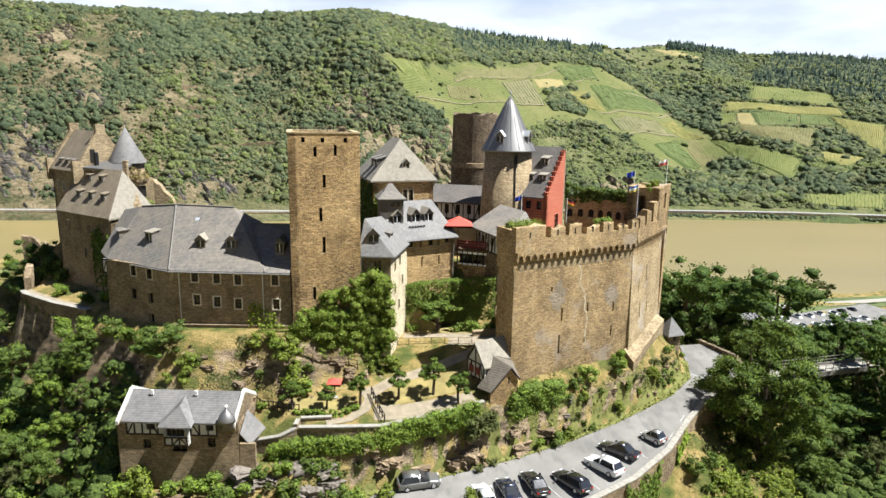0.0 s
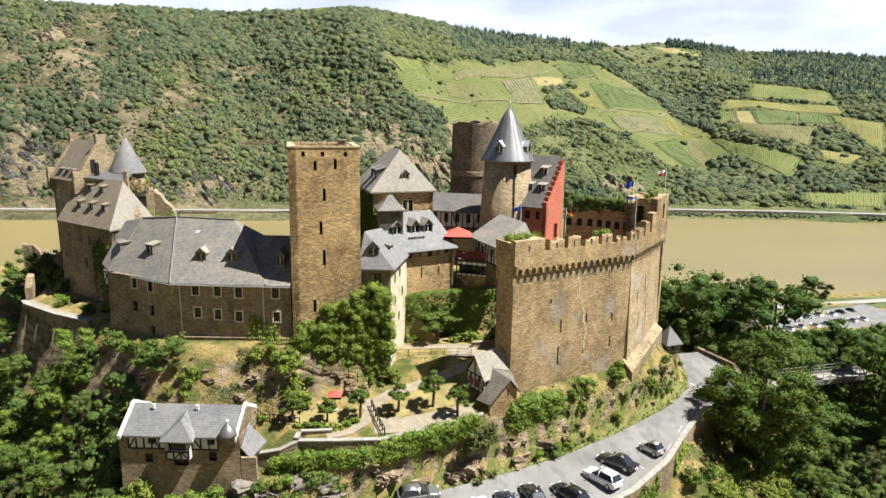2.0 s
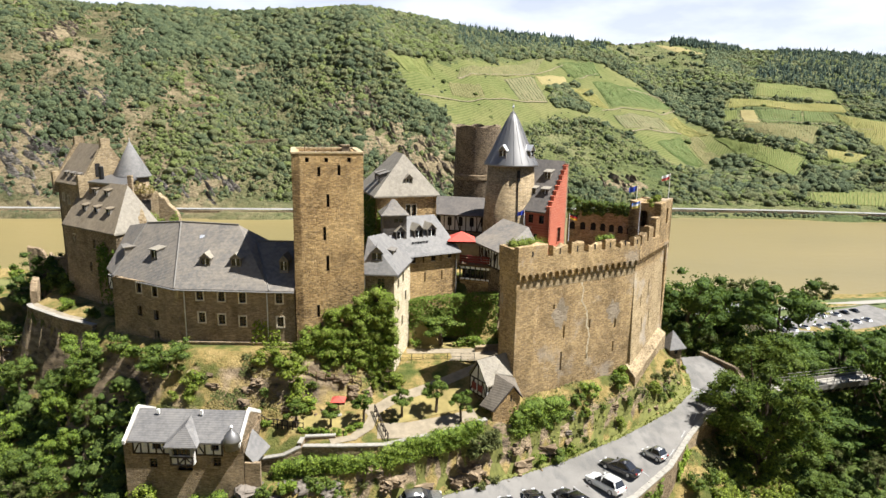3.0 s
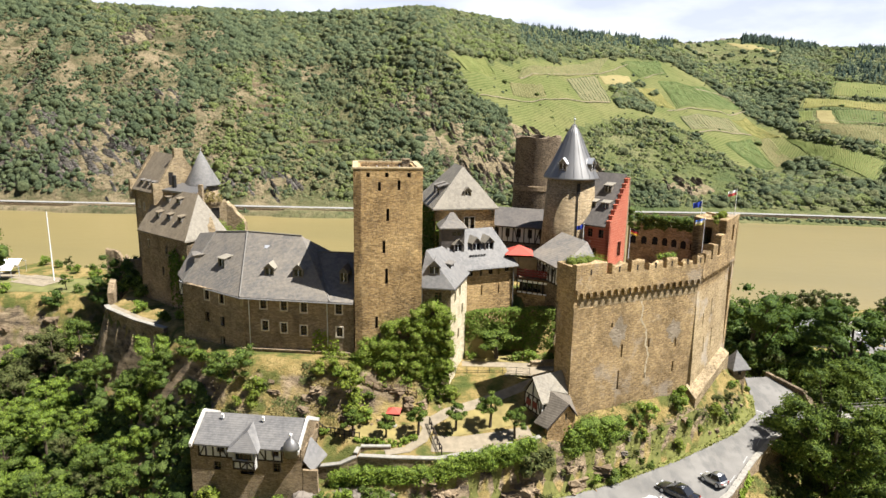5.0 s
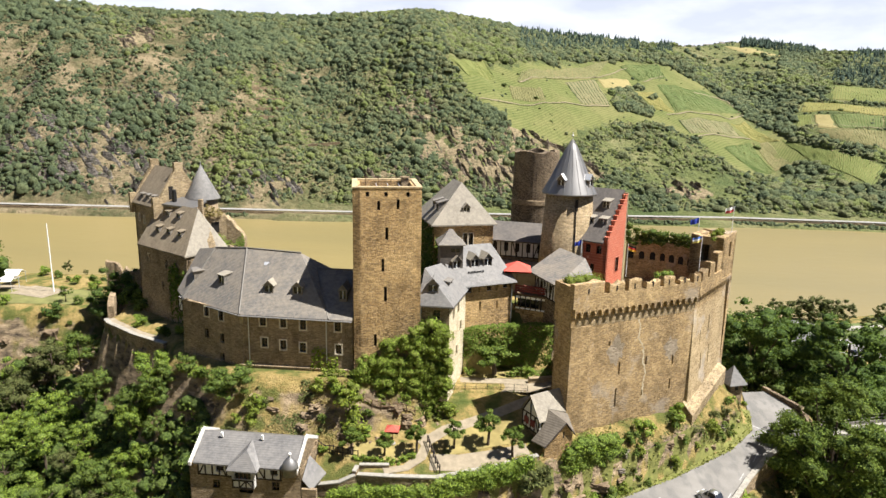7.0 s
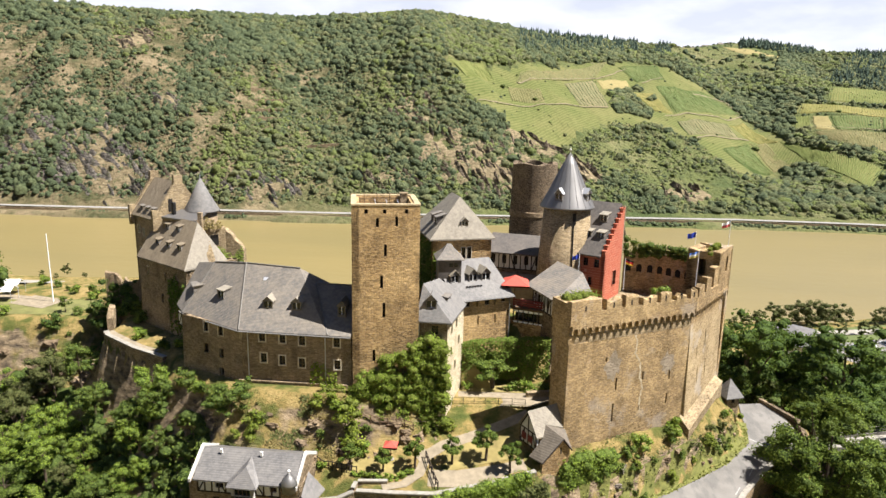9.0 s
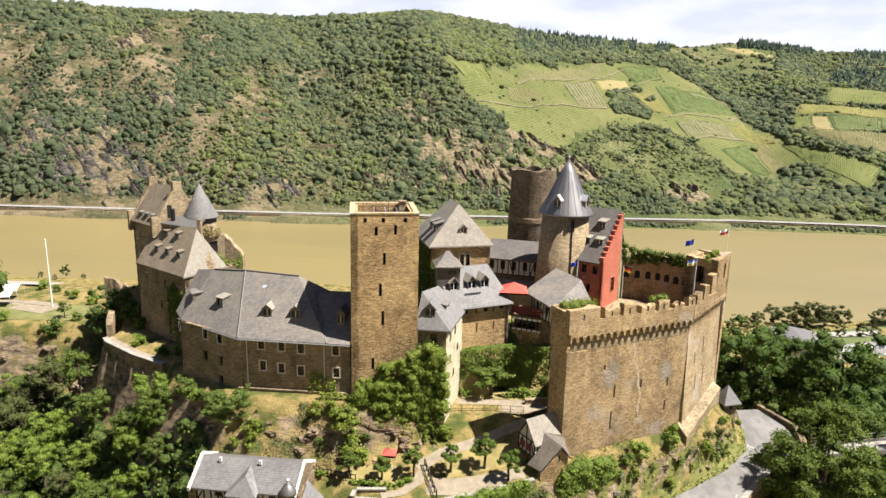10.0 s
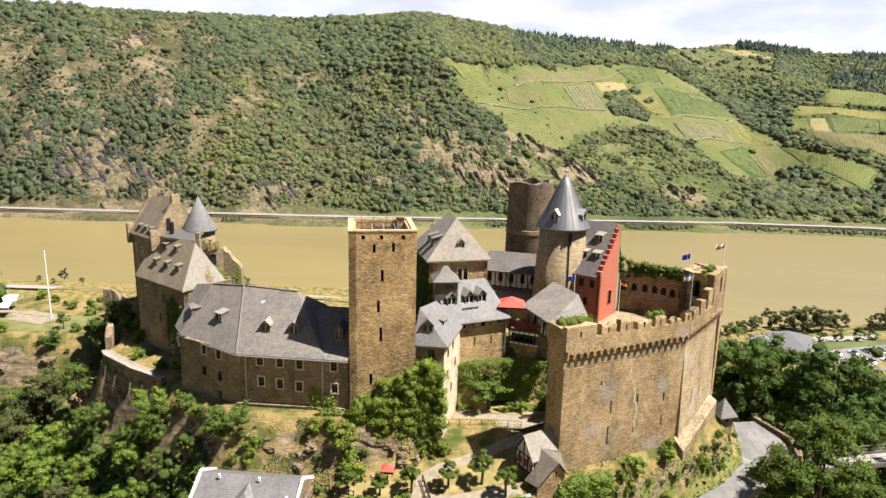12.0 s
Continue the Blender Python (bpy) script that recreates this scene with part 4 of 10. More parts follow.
def low_range():
    A, B = (-5.8, 82.7), (1.75, 86.9)
    L, turn, n = frame_of(A, B)
    t = group("low_range", (-2, 86, 73), "low stone range with blue-grey slate roof and three gabled dormers", "building")
    holes = [(s - 0.11, s + 0.11, 75.6, 76.9) for s in (1.2, 3.8, 6.4)] + [(s - 0.11, s + 0.11, 78.2, 79.3) for s in (1.2, 3.6, 6.3)]
    wins = [(2.1, 78.3), (5.1, 78.3), (7.6, 78.5)]
    bm = bmesh.new()
    wall(bm, A, B, 71.5, 79.5, 0.6, holes + [(s - 0.35, s + 0.35, z, z + 0.85) for s, z in wins])
    wall(bm, B, offset(A, B, L, -4), 71.5, 79.5, 0.6)
    part("wall", bm, STONE, t)
    for s in (1.2, 3.8, 6.4):
        slit(t, A, B, s, 75.6, 1.3, 0.22)
    for s in (1.2, 3.6, 6.3):
        slit(t, A, B, s, 78.2, 1.1, 0.22)
    for s, z in wins:
        window(t, A, B, s, z, 0.7, 0.85, 0)
    bm = bmesh.new()
    e0, e1 = (*offset(A, B, -0.4, 0.7), 79.45), (*offset(A, B, L + 0.35, 0.7), 79.45)
    t0, t1 = (*offset(A, B, -0.6, -4.4), 83.9), (*offset(A, B, L - 1.2, -4.4), 83.9)
    slabs(bm, [[e0, e1, t1, t0], [e1, (*offset(A, B, L + 0.3, -4.4), 80.6), t1]], 0.18)
    part("roof", bm, SLATE_BLUE, t)
    bm = bmesh.new()
    tube(bm, (e0[0], e0[1], e0[2] - 0.12), (e1[0], e1[1], e1[2] - 0.12), 0.09)
    tube(bm, (*offset(A, B, L - 0.1, 0.15), 73), (*offset(A, B, L - 0.1, 0.15), 79.3), 0.07)
    part("gutter", bm, GUTTER, t)
    rot = Matrix.Rotation(turn, 4, "Z")
    for s in (0.9, 3.6, 5.55):
        dormer(t, Matrix.Translation((*offset(A, B, s, -1.5), 81.3)) @ rot, 1.3, 1.2, 1.7, SLATE_PALE, SLATE_DARK, 0.75)
    bm = bmesh.new()
    for k in range(6):
        box(bm, k * 0.42, k * 0.42 + 0.3, -0.05, 0.05, 0, 0.18, Matrix.Translation((*offset(A, B, 2.2, -0.75), 80.85)) @ rot)
    part("snow_guard", bm, IRON, t)
    # slate-hung stair turret on the roof
    c = offset(A, B, 0.7, -3.3)
    u = group("stair_turret", (*c, 80), "small slate-hung stair turret with pale hipped roof", "turret")
    m = Matrix.Translation((*c, 0)) @ Matrix.Rotation(radians(12), 4, "Z")
    bm = bmesh.new()
    box(bm, -1.55, 1.55, -1.4, 1.6, 79.5, 84.7, m)
    part("body", bm, SLATE_DARK, u)
    bm = bmesh.new()
    q = [m @ Vector(v) for v in ((-1.9, -1.75, 84.65), (1.9, -1.75, 84.65), (1.9, 1.95, 84.65), (-1.9, 1.95, 84.65), (-1.0, -0.8, 85.5), (1.0, -0.8, 85.5), (1.0, 1.0, 85.5), (-1.0, 1.0, 85.5), (-0.25, 0.1, 86.5), (0.25, 0.1, 86.5))]
    slabs(bm, [[q[0], q[1], q[5], q[4]], [q[1], q[2], q[6], q[5]], [q[2], q[3], q[7], q[6]], [q[3], q[0], q[4], q[7]], [q[4], q[5], q[9], q[8]], [q[5], q[6], q[9]], [q[6], q[7], q[8], q[9]], [q[7], q[4], q[8]]], 0.12)
    part("roof", bm, SLATE, u)
    for x in (-0.1, 0.55):
        bm = bmesh.new()
        box(bm, x, x + 0.5, -1.44, -1.39, 83.6, 84.1, m)
        part("pane", bm, GLASS, u)


low_range()


# ---- the two round towers ----
def round_tower():
    c = (9.9, 98.2)
    t = group("round_tower", (*c, 76), "round stone tower with a conical lead roof", "tower")
    bm = bmesh.new()
    lathe(bm, [(4.25, 75), (4.1, 79), (3.45, 90.4)], 40, c)
    part("wall", bm, STONE_PALE, t, smooth=True)
    bm = bmesh.new()
    lathe(bm, [(4.1, 90.3), (4.0, 90.55), (3.0, 92.4), (2.0, 94.6), (1.0, 96.7), (0.16, 98.2)], 40, c)
    part("roof", bm, LEAD, t, "conical grey lead roof with standing seams", smooth=True)
    bm = bmesh.new()
    for k in range(20):
        a = 2 * math.pi * k / 20
        for (r0, z0), (r1, z1) in zip(((4.03, 90.6), (3.02, 92.45), (2.02, 94.65), (1.02, 96.75)), ((3.02, 92.45), (2.02, 94.65), (1.02, 96.75), (0.2, 98.15))):
            tube(bm, (c[0] + r0 * math.cos(a), c[1] + r0 * math.sin(a), z0), (c[0] + r1 * math.cos(a), c[1] + r1 * math.sin(a), z1), 0.02, sides=4)
    part("roof_seams", bm, LEAD, t)
    bm = bmesh.new()
    tube(bm, (*c, 98.0), (*c, 99.3), 0.05)
    bmesh.ops.create_icosphere(bm, subdivisions=2, radius=0.17, matrix=Matrix.Translation((*c, 98.8)))
    part("finial", bm, ZINC, t)
    for deg in (-118, -35):
        a = radians(deg)
        m = Matrix.Translation((c[0] + 3.45 * math.cos(a), c[1] + 3.45 * math.sin(a), 91.6)) @ Matrix.Rotation(a + radians(90), 4, "Z")
        dormer(t, m, 1.15, 1.1, 1.5, ZINC, SLATE, 0.75)
    # dark slit running down the wall, with a pipe beside it
    for deg, z, h in ((-77, 88.2, 1.6), (-74, 82.5, 0.9)):
        a = radians(deg)
        r = 3.52
        bm = bmesh.new()
        box(bm, -0.22, 0.22, -0.12, 0.2, 0, h)
        part("slit_window", bm, DARK, t, m=Matrix.Translation((c[0] + r * math.cos(a), c[1] + r * math.sin(a), z)) @ Matrix.Rotation(a + radians(90), 4, "Z"))
    bm = bmesh.new()
    a = radians(-78)
    tube(bm, (c[0] + 4.1 * math.cos(a), c[1] + 4.1 * math.sin(a), 80), (c[0] + 3.62 * math.cos(a), c[1] + 3.62 * math.sin(a), 88.2), 0.07)
    part("downpipe", bm, IRON, t)


round_tower()


def back_tower():
    c = (5.5, 111.3)
    t = group("ruined_round_tower", (*c, 78), "dark weathered round tower open at the top", "tower")
    bm = bmesh.new()
    sides, rings = 40, [(4.1, 76), (3.95, 86), (3.75, 95.6), (2.9, 95.6), (2.9, 90)]
    lathe(bm, rings, sides, c)
    for v in bm.verts:
        if v.co.z > 95:
            v.co.z += 0.22 * math.sin(5.1 * math.atan2(v.co.y - c[1], v.co.x - c[0])) + 0.1 * math.sin(13 * v.co.x)
    part("wall", bm, STONE_DARK, t, smooth=False)
    bm = bmesh.new()
    lathe(bm, [(3.99, 86.8), (4.04, 86.9), (4.02, 87.6), (3.93, 87.7)], sides, c)
    part("string_course", bm, STONE_GREY, t)
    bm = bmesh.new()
    box(bm, -0.45, 0.45, -0.2, 0.3, 0, 1.3)
    a = radians(-52)
    part("opening", bm, DARK, t, m=Matrix.Translation((c[0] + 3.95 * math.cos(a), c[1] + 3.95 * math.sin(a), 86.2)) @ Matrix.Rotation(a + radians(90), 4, "Z"))


back_tower()


# ---- the red house with the stepped half gable ----
def red_house():
    C, D = (15.2, 93.0), (18.5, 98.4)
    L, turn, n = frame_of(C, D)
    back = lambda p, k: (p[0] - n[0] * k, p[1] - n[1] * k)
    Cb = back(C, 5.0)
    t = group("red_house", (16, 97, 76), "red painted house with a stepped gable and slate roof", "house")
    bm = bmesh.new()
    wall(bm, Cb, C, 76, 84.2, 0.5, [(1.7, 2.5, 82.2, 83.4), (3.4, 4.2, 82.2, 83.4), (2.6, 3.2, 79.4, 80.6)])
    wall(bm, C, D, 76, 84.2, 0.5, [(3.4, 4.6, 79.0, 81.2)])
    m = on_wall(C, D, 0, 0)
    for k in range(9):
        s0, s1 = L * k / 9, L * (k + 1) / 9
        box(bm, s0, s1, 0, 0.5, 84.2, 84.7 + 0.7 * k, m)
    part("wall", bm, RED_PLASTER, t)
    window(t, Cb, C, 2.1, 82.2, 0.8, 1.2, 0.08, RED_PLASTER)
    window(t, Cb, C, 3.8, 82.2, 0.8, 1.2, 0.08, RED_PLASTER)
    window(t, Cb, C, 2.9, 79.4, 0.6, 1.2, 0.08, RED_PLASTER)
    window(t, C, D, 4.0, 79.0, 1.2, 2.2, 0.12, RED_PLASTER, name="arched_window")
    for k in range(9):
        bm = bmesh.new()
        box(bm, L * k / 9 - 0.08, L * (k + 1) / 9, -0.08, 0.58, 84.7 + 0.7 * k, 84.82 + 0.7 * k, m)
        part("gable_step", bm, RED_PLASTER, t)
    bm = bmesh.new()
    f = lambda p, k: (p[0] - n[0] * k, p[1] - n[1] * k)
    e0, e1 = offset(C, D, -0.5, -0.5), offset(C, D, -0.5, -8.5)
    r0, r1 = offset(C, D, L, -0.5), offset(C, D, L, -8.5)
    slabs(bm, [[(*e0, 84.0), (*e1, 84.0), (*r1, 91.0), (*r0, 91.0)], [(*r0, 91.0), (*r1, 91.0), (*offset(C, D, L + 3, -8.5), 85), (*offset(C, D, L + 3, -0.5), 85)]], 0.2)
    part("roof", bm, SLATE_DARK, t)
    bm = bmesh.new()
    box(bm, L, L + 0.5, 0.0, 8.5, 76, 90.6, m)
    part("back_wall", bm, STONE_GREY, t)
    rot = Matrix.Rotation(turn - radians(90), 4, "Z")
    for s, k, z in ((1.7, 1.6, 86.3), (1.7, 3.6, 86.3), (3.7, 2.2, 88.6)):
        dormer(t, Matrix.Translation((*offset(C, D, s, -k), z - 0.2)) @ rot, 1.1, 1.0, 1.3, SLATE_PALE, SLATE, 0.4, True)
    bm = bmesh.new()
    slabs(bm, [[(*offset(C, D, 1.2, -5.4), 88.8), (*offset(C, D, 1.2, -7.5), 88.8), (*offset(C, D, 3.2, -7.5), 91.2), (*offset(C, D, 3.2, -5.4), 91.2)]], 0.3)
    part("lead_flat", bm, ZINC, t)


red_house()


# ---- the shield wall ----
def corbel_mesh(w=0.95, h=1.15, deep=0.45):
    """One bay of the arched corbel table: an arch on two brackets."""
    bm = bmesh.new()
    r, zc = w * 0.37, 0.4
    outline = [(-w / 2, 0.12), (-w / 2, h), (w / 2, h), (w / 2, 0.12), (r, 0.0)]
    outline += [(r * math.cos(a), zc + r * math.sin(a)) for a in np.linspace(0, math.pi, 8)]
    outline += [(-r, 0.0)]
    a = [bm.verts.new((x, -deep, z)) for x, z in outline]
    b = [bm.verts.new((x, 0.06, z)) for x, z in outline]
    bm.faces.new(a), bm.faces.new(b)
    for i in range(len(a)):
        j = (i + 1) % len(a)
        bm.faces.new((a[i], a[j], b[j], b[i]))
    return mesh_of("corbel_arch", bm, STONE_SHIELD)


def broken_slab(a, b, z0, tops, thick, rough=0.08, seed=3):
    """A stretch of wall from a to b whose broken top follows the given heights."""
    r = random.Random(seed + len(tops))
    L, turn, n = frame_of(a, b)
    bm = bmesh.new()
    k = len(tops) - 1
    rows = []
    for i, h in enumerate(tops):
        p = lerp(a, b, i / k)
        w = r.uniform(-rough, rough) if 0 < i < k else 0
        rows.append([bm.verts.new((p[0] - n[0] * o, p[1] - n[1] * o, z)) for o, z in ((0, z0), (w * 0.5, h - 0.12), (0.12, h), (thick - 0.15, h + r.uniform(-0.15, 0.1)), (thick, h - 0.2), (thick, z0))])
    for u, v in zip(rows, rows[1:]):
        for j in range(6):
            bm.faces.new((u[j], u[(j + 1) % 6], v[(j + 1) % 6], v[j]))
    bm.faces.new(rows[0]), bm.faces.new(rows[-1])
    return bm


def shield_wall():
    P0, P1, P2 = (8.5, 72.3), (24.8, 81.7), (32.6, 93.4)
    Pb = (6.9, 75.6)
    t = group("shield_wall", (20, 84, 62), "massive battlemented shield wall of brown rubble with arrow slits", "castle wall")
    L1, L2 = math.dist(P0, P1), math.dist(P1, P2)
    along = lambda x: (x - P0[0]) / (P1[0] - P0[0]) * L1
    front = [(13.4, 75.0, 0.6), (14.95, 71.0, 1.7), (14.75, 66.8, 2.5), (10.3, 65.5, 2.5), (18.55, 71.7, 1.1), (18.4, 67.6, 1.7), (22.35, 71.1, 1.9), (22.25, 67.8, 1.4), (10.0, 70.2, 0.5)]
    side = [(3.3, 72.8, 1.6), (6.6, 73.5, 2.2), (4.2, 68.8, 2.2), (7.4, 68.8, 2.6)]
    bm = bmesh.new()
    wall(bm, P0, P1, 60, 78.0, 2.6, [(along(x) - 0.13, along(x) + 0.13, z, z + h) for x, z, h in front])
    wall(bm, Pb, P0, 60, 78.0, 2.6)
    wall(bm, offset(P0, P1, 17.5, -3.2), Pb, 62, 78.0, 0.8)
    part("wall", bm, STONE_SHIELD, t)
    # besides the lime wash, the paler stone paints in the sun on this face
    bm = bmesh.new()
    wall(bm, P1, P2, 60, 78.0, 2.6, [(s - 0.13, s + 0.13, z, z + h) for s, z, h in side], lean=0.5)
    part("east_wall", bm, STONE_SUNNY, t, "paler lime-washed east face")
    for x, z, h in front:
        slit(t, P0, P1, along(x), z, h, 0.26)
    for s, z, h in side:
        slit(t, P1, P2, s, z, h, 0.26)
    corbel = corbel_mesh()
    bm = bmesh.new()
    for a, b in ((P0, P1), (P1, P2)):
        L = math.dist(a, b)
        # upper wall behind the corbel table, then the parapet that it carries
        box(bm, 0, L, 0.0, 2.4, 78.0, 80.35, on_wall(a, b, 0, 0))
    part("upper_wall", bm, STONE_SHIELD, t)
    bm = bmesh.new()
    box(bm, 0.02, L1 - 0.02, -0.03, 0.3, 77.95, 79.0, on_wall(P0, P1, 0, 0))
    part("ledge", bm, STONE_PALE, t, "pale weathered ledge under the corbels")
    for a, b in ((P0, P1), (P1, P2)):
        L = math.dist(a, b)
        n = int(L / 0.95)
        for k in range(n):
            part("corbel_arch", corbel, None, t, m=on_wall(a, b, 0.5 + k * L / n, 79.2))
    bm = bmesh.new()
    box(bm, -0.3, L1 + 0.1, -0.45, 0.5, 80.35, 81.8, on_wall(P0, P1, 0, 0))
    box(bm, 0.0, 8.6, -0.45, 0.5, 80.35, 81.8, on_wall(P1, P2, 0, 0))
    box(bm, 0.0, 3.7, -0.2, 0.6, 78.0, 81.8, on_wall(Pb, P0, 0, 0))
    part("parapet", bm, STONE_SHIELD, t)
    # an old crack filled with pale mortar, and two grey repairs
    crack = [(9.94, 77.9), (10.28, 76.6), (10.1, 75.5), (11.0, 74.1), (11.2, 72.0), (11.75, 70.6), (11.4, 69.4), (11.6, 67.0)]
    bm = bmesh.new()
    m = on_wall(P0, P1, 0, 0)
    rc = random.Random(8)
    line = []
    for (s0, z0), (s1, z1) in zip(crack, crack[1:]):
        for k in range(6):
            line.append((s0 + (s1 - s0) * k / 6 + rc.uniform(-0.1, 0.1), z0 + (z1 - z0) * k / 6, rc.uniform(0.06, 0.17)))
    rows = [[bm.verts.new(m @ Vector((s + o * w, y, z))) for o, y in ((-1, 0.01), (-0.8, -0.008), (0.8, -0.008), (1, 0.01))] for s, z, w in line]
    for u, v in zip(rows, rows[1:]):
        for k in range(3):
            bm.faces.new((u[k], u[k + 1], v[k + 1], v[k]))
    part("mended_crack", bm, plain("crack_mortar", (0.5, 0.43, 0.3), 0.95, vary=0.35), t, "pale mortar in an old crack")
    grey_patch = rubble("grey_repair", (0.19, 0.155, 0.11), (0.3, 0.25, 0.185), (0.41, 0.35, 0.27))
    for cs, cz, rs, rz in ((6.9, 74.4, 1.5, 2.0), (15.5, 73.6, 1.3, 1.7)):
        bm = bmesh.new()
        ring = [(cs + rs * rc.uniform(0.45, 1.15) * math.cos(a), cz + rz * rc.uniform(0.45, 1.15) * math.sin(a)) for a in np.linspace(0, 2 * math.pi, 22)[:-1]]
        f = [bm.verts.new(m @ Vector((s, -0.012, z))) for s, z in ring]
        g = [bm.verts.new(m @ Vector((s, 0.05, z))) for s, z in ring]
        bm.faces.new(f)
        for k in range(len(ring)):
            j = (k + 1) % len(ring)
            bm.faces.new((f[k], f[j], g[j], g[k]))
        part("repair", bm, grey_patch, t, "grey stone repair in the wall")
    # merlons with broken tops
    rng = random.Random(5)
    cuts = [-0.3, 3.9, 4.7, 6.9, 7.5, 9.4, 10.2, 12.3, 12.9, 14.6, 15.5, 17.1, 17.8, L1 + 0.1]
    tops = [83.35, 83.0, 83.25, 82.75, 83.05, 82.6, 82.9]
    for k in range(7):
        s0, s1 = cuts[2 * k], cuts[2 * k + 1]
        p, q = offset(P0, P1, s0, 0.45), offset(P0, P1, s1, 0.45)
        bm = broken_slab(p, q, 81.8, [tops[k] + rng.uniform(-0.3, 0.12) for j in range(5)], 0.9)
        part("merlon", bm, STONE_SHIELD, t)
        # a dark plate paints the shade of the loophole
        bm = bmesh.new()
        box(bm, -0.1, 0.1, -0.012, 0.1, 82.0, 82.65, on_wall(p, q, (s1 - s0) * 0.48, 0))
        part("loophole", bm, DARK, t)
    for s0, s1, top in ((0.5, 2.6, 83.0), (3.3, 5.3, 83.6)):
        p, q = offset(P1, P2, s0, 0.45), offset(P1, P2, s1, 0.45)
        part("merlon", broken_slab(p, q, 81.8, [top + rng.uniform(-0.3, 0.2) for j in range(4)], 0.9), STONE_SHIELD, t)
    # grassed head of the west end
    bm = bmesh.new()
    box(bm, -0.3, 4.1, 0.5, 3.4, 80.35, 82.9, on_wall(P0, P1, 0, 0))
    part("end_turret", bm, STONE_SHIELD, t)
    bm = bmesh.new()
    box(bm, 4.1, L1 + 1, 0.5, 2.4, 80.35, 80.9, on_wall(P0, P1, 0, 0))
    part("wall_walk", bm, STONE_GREY, t)
    # the stair turret at the east end, higher than the rest and broken at the top
    bm = bmesh.new()
    m = on_wall(P1, P2, 0, 0)
    wall(bm, offset(P1, P2, 8.4, 0.34), offset(P1, P2, L2 + 0.2, 0.34), 80.35, 86.4, 0.9, [(3.0, 3.9, 83.0, 85.2)])
    wall(bm, offset(P1, P2, 8.4, -4.0), offset(P1, P2, 8.4, 0.34), 80.35, 86.2, 0.9, [(1.4, 2.6, 82.6, 85.0)])
    wall(bm, offset(P1, P2, L2 + 0.2, 0.34), offset(P1, P2, L2 + 0.2, -4.0), 60, 86.2, 0.9)
    wall(bm, offset(P1, P2, L2 + 0.2, -4.0), offset(P1, P2, 8.4, -4.0), 80.35, 86.2, 0.9)
    for v in bm.verts:
        if v.co.z > 86:
            v.co.z += rng.uniform(-0.3, 0.15)
    box(bm, 6.6, 8.4, -0.34, 0.5, 81.8, 84.4, m)
    box(bm, 9.0, L2, 0.5, 3.6, 85.0, 85.6, m)
    part("east_turret", bm, STONE_SHIELD, t)
    # sloping stone apron at the foot
    bm = bmesh.new()
    a0, a1 = offset(P1, P2, -0.6, 0.0), offset(P1, P2, L2 - 1.2, 0.0)
    b0, b1 = offset(P1, P2, -0.9, 1.5), offset(P1, P2, L2 - 1.0, 1.4)
    lo = [bm.verts.new((*p, 61.0)) for p in (b0, b1, a1, a0)]
    hi = [bm.verts.new(p) for p in ((*b0, 64.2), (*b1, 66.4), (*a1, 67.4), (*a0, 65.6))]
    bm.faces.new(lo), bm.faces.new(hi)
    for i in range(4):
        bm.faces.new((lo[i], lo[(i + 1) % 4], hi[(i + 1) % 4], hi[i]))
    part("apron", bm, STONE_PALE, t, "pale sloping stone apron at the foot")


shield_wall()


def inner_curtain():
    """The curtain behind the shield wall, with a row of blind arches on its inner face."""
    pts = [(19.3, 100.5), (24.0, 99.5), (28.5, 96.0), (31.0, 93.0)]
    t = group("inner_curtain_wall", (25, 98, 76), "overgrown curtain wall with a row of blind arches", "castle wall")
    for a, b in zip(pts, pts[1:]):
        L = math.dist(a, b)
        n = int(L / 1.35)
        bm = bmesh.new()
        wall(bm, a, b, 72, 83.2, 1.2)
        for v in bm.verts:
            if v.co.z > 83:
                v.co.z += random.uniform(-0.3, 0.3)
        part("wall", bm, STONE_SHIELD, t)
        # the arch recesses are dark plates, their shade painted on
        for k in range(n):
            bm = bmesh.new()
            o = [(-0.4, 0), (0.4, 0), (0.4, 0.8)] + [(0.4 * math.cos(q), 0.8 + 0.4 * math.sin(q)) for q in np.linspace(0.3, math.pi - 0.3, 5)] + [(-0.4, 0.8)]
            f = [bm.verts.new((x, -0.03, z)) for x, z in o]
            g = [bm.verts.new((x, 0.1, z)) for x, z in o]
            bm.faces.new(f), bm.faces.new(g)
            for i in range(len(o)):
                bm.faces.new((f[i], f[(i + 1) % len(o)], g[(i + 1) % len(o)], g[i]))
            part("blind_arch", bm, DARK, t, m=on_wall(a, b, (k + 0.5) * L / n, 80.3))
    # upper court floor between the walls
    bm = bmesh.new()
    prism(bm, [(10.5, 79), (23, 85.5), (30, 92.5), (24, 99), (19, 100.2), (14.5, 92)], 74.5, 77.0)
    part("upper_court", bm, STONE_PALE, t)


inner_curtain()


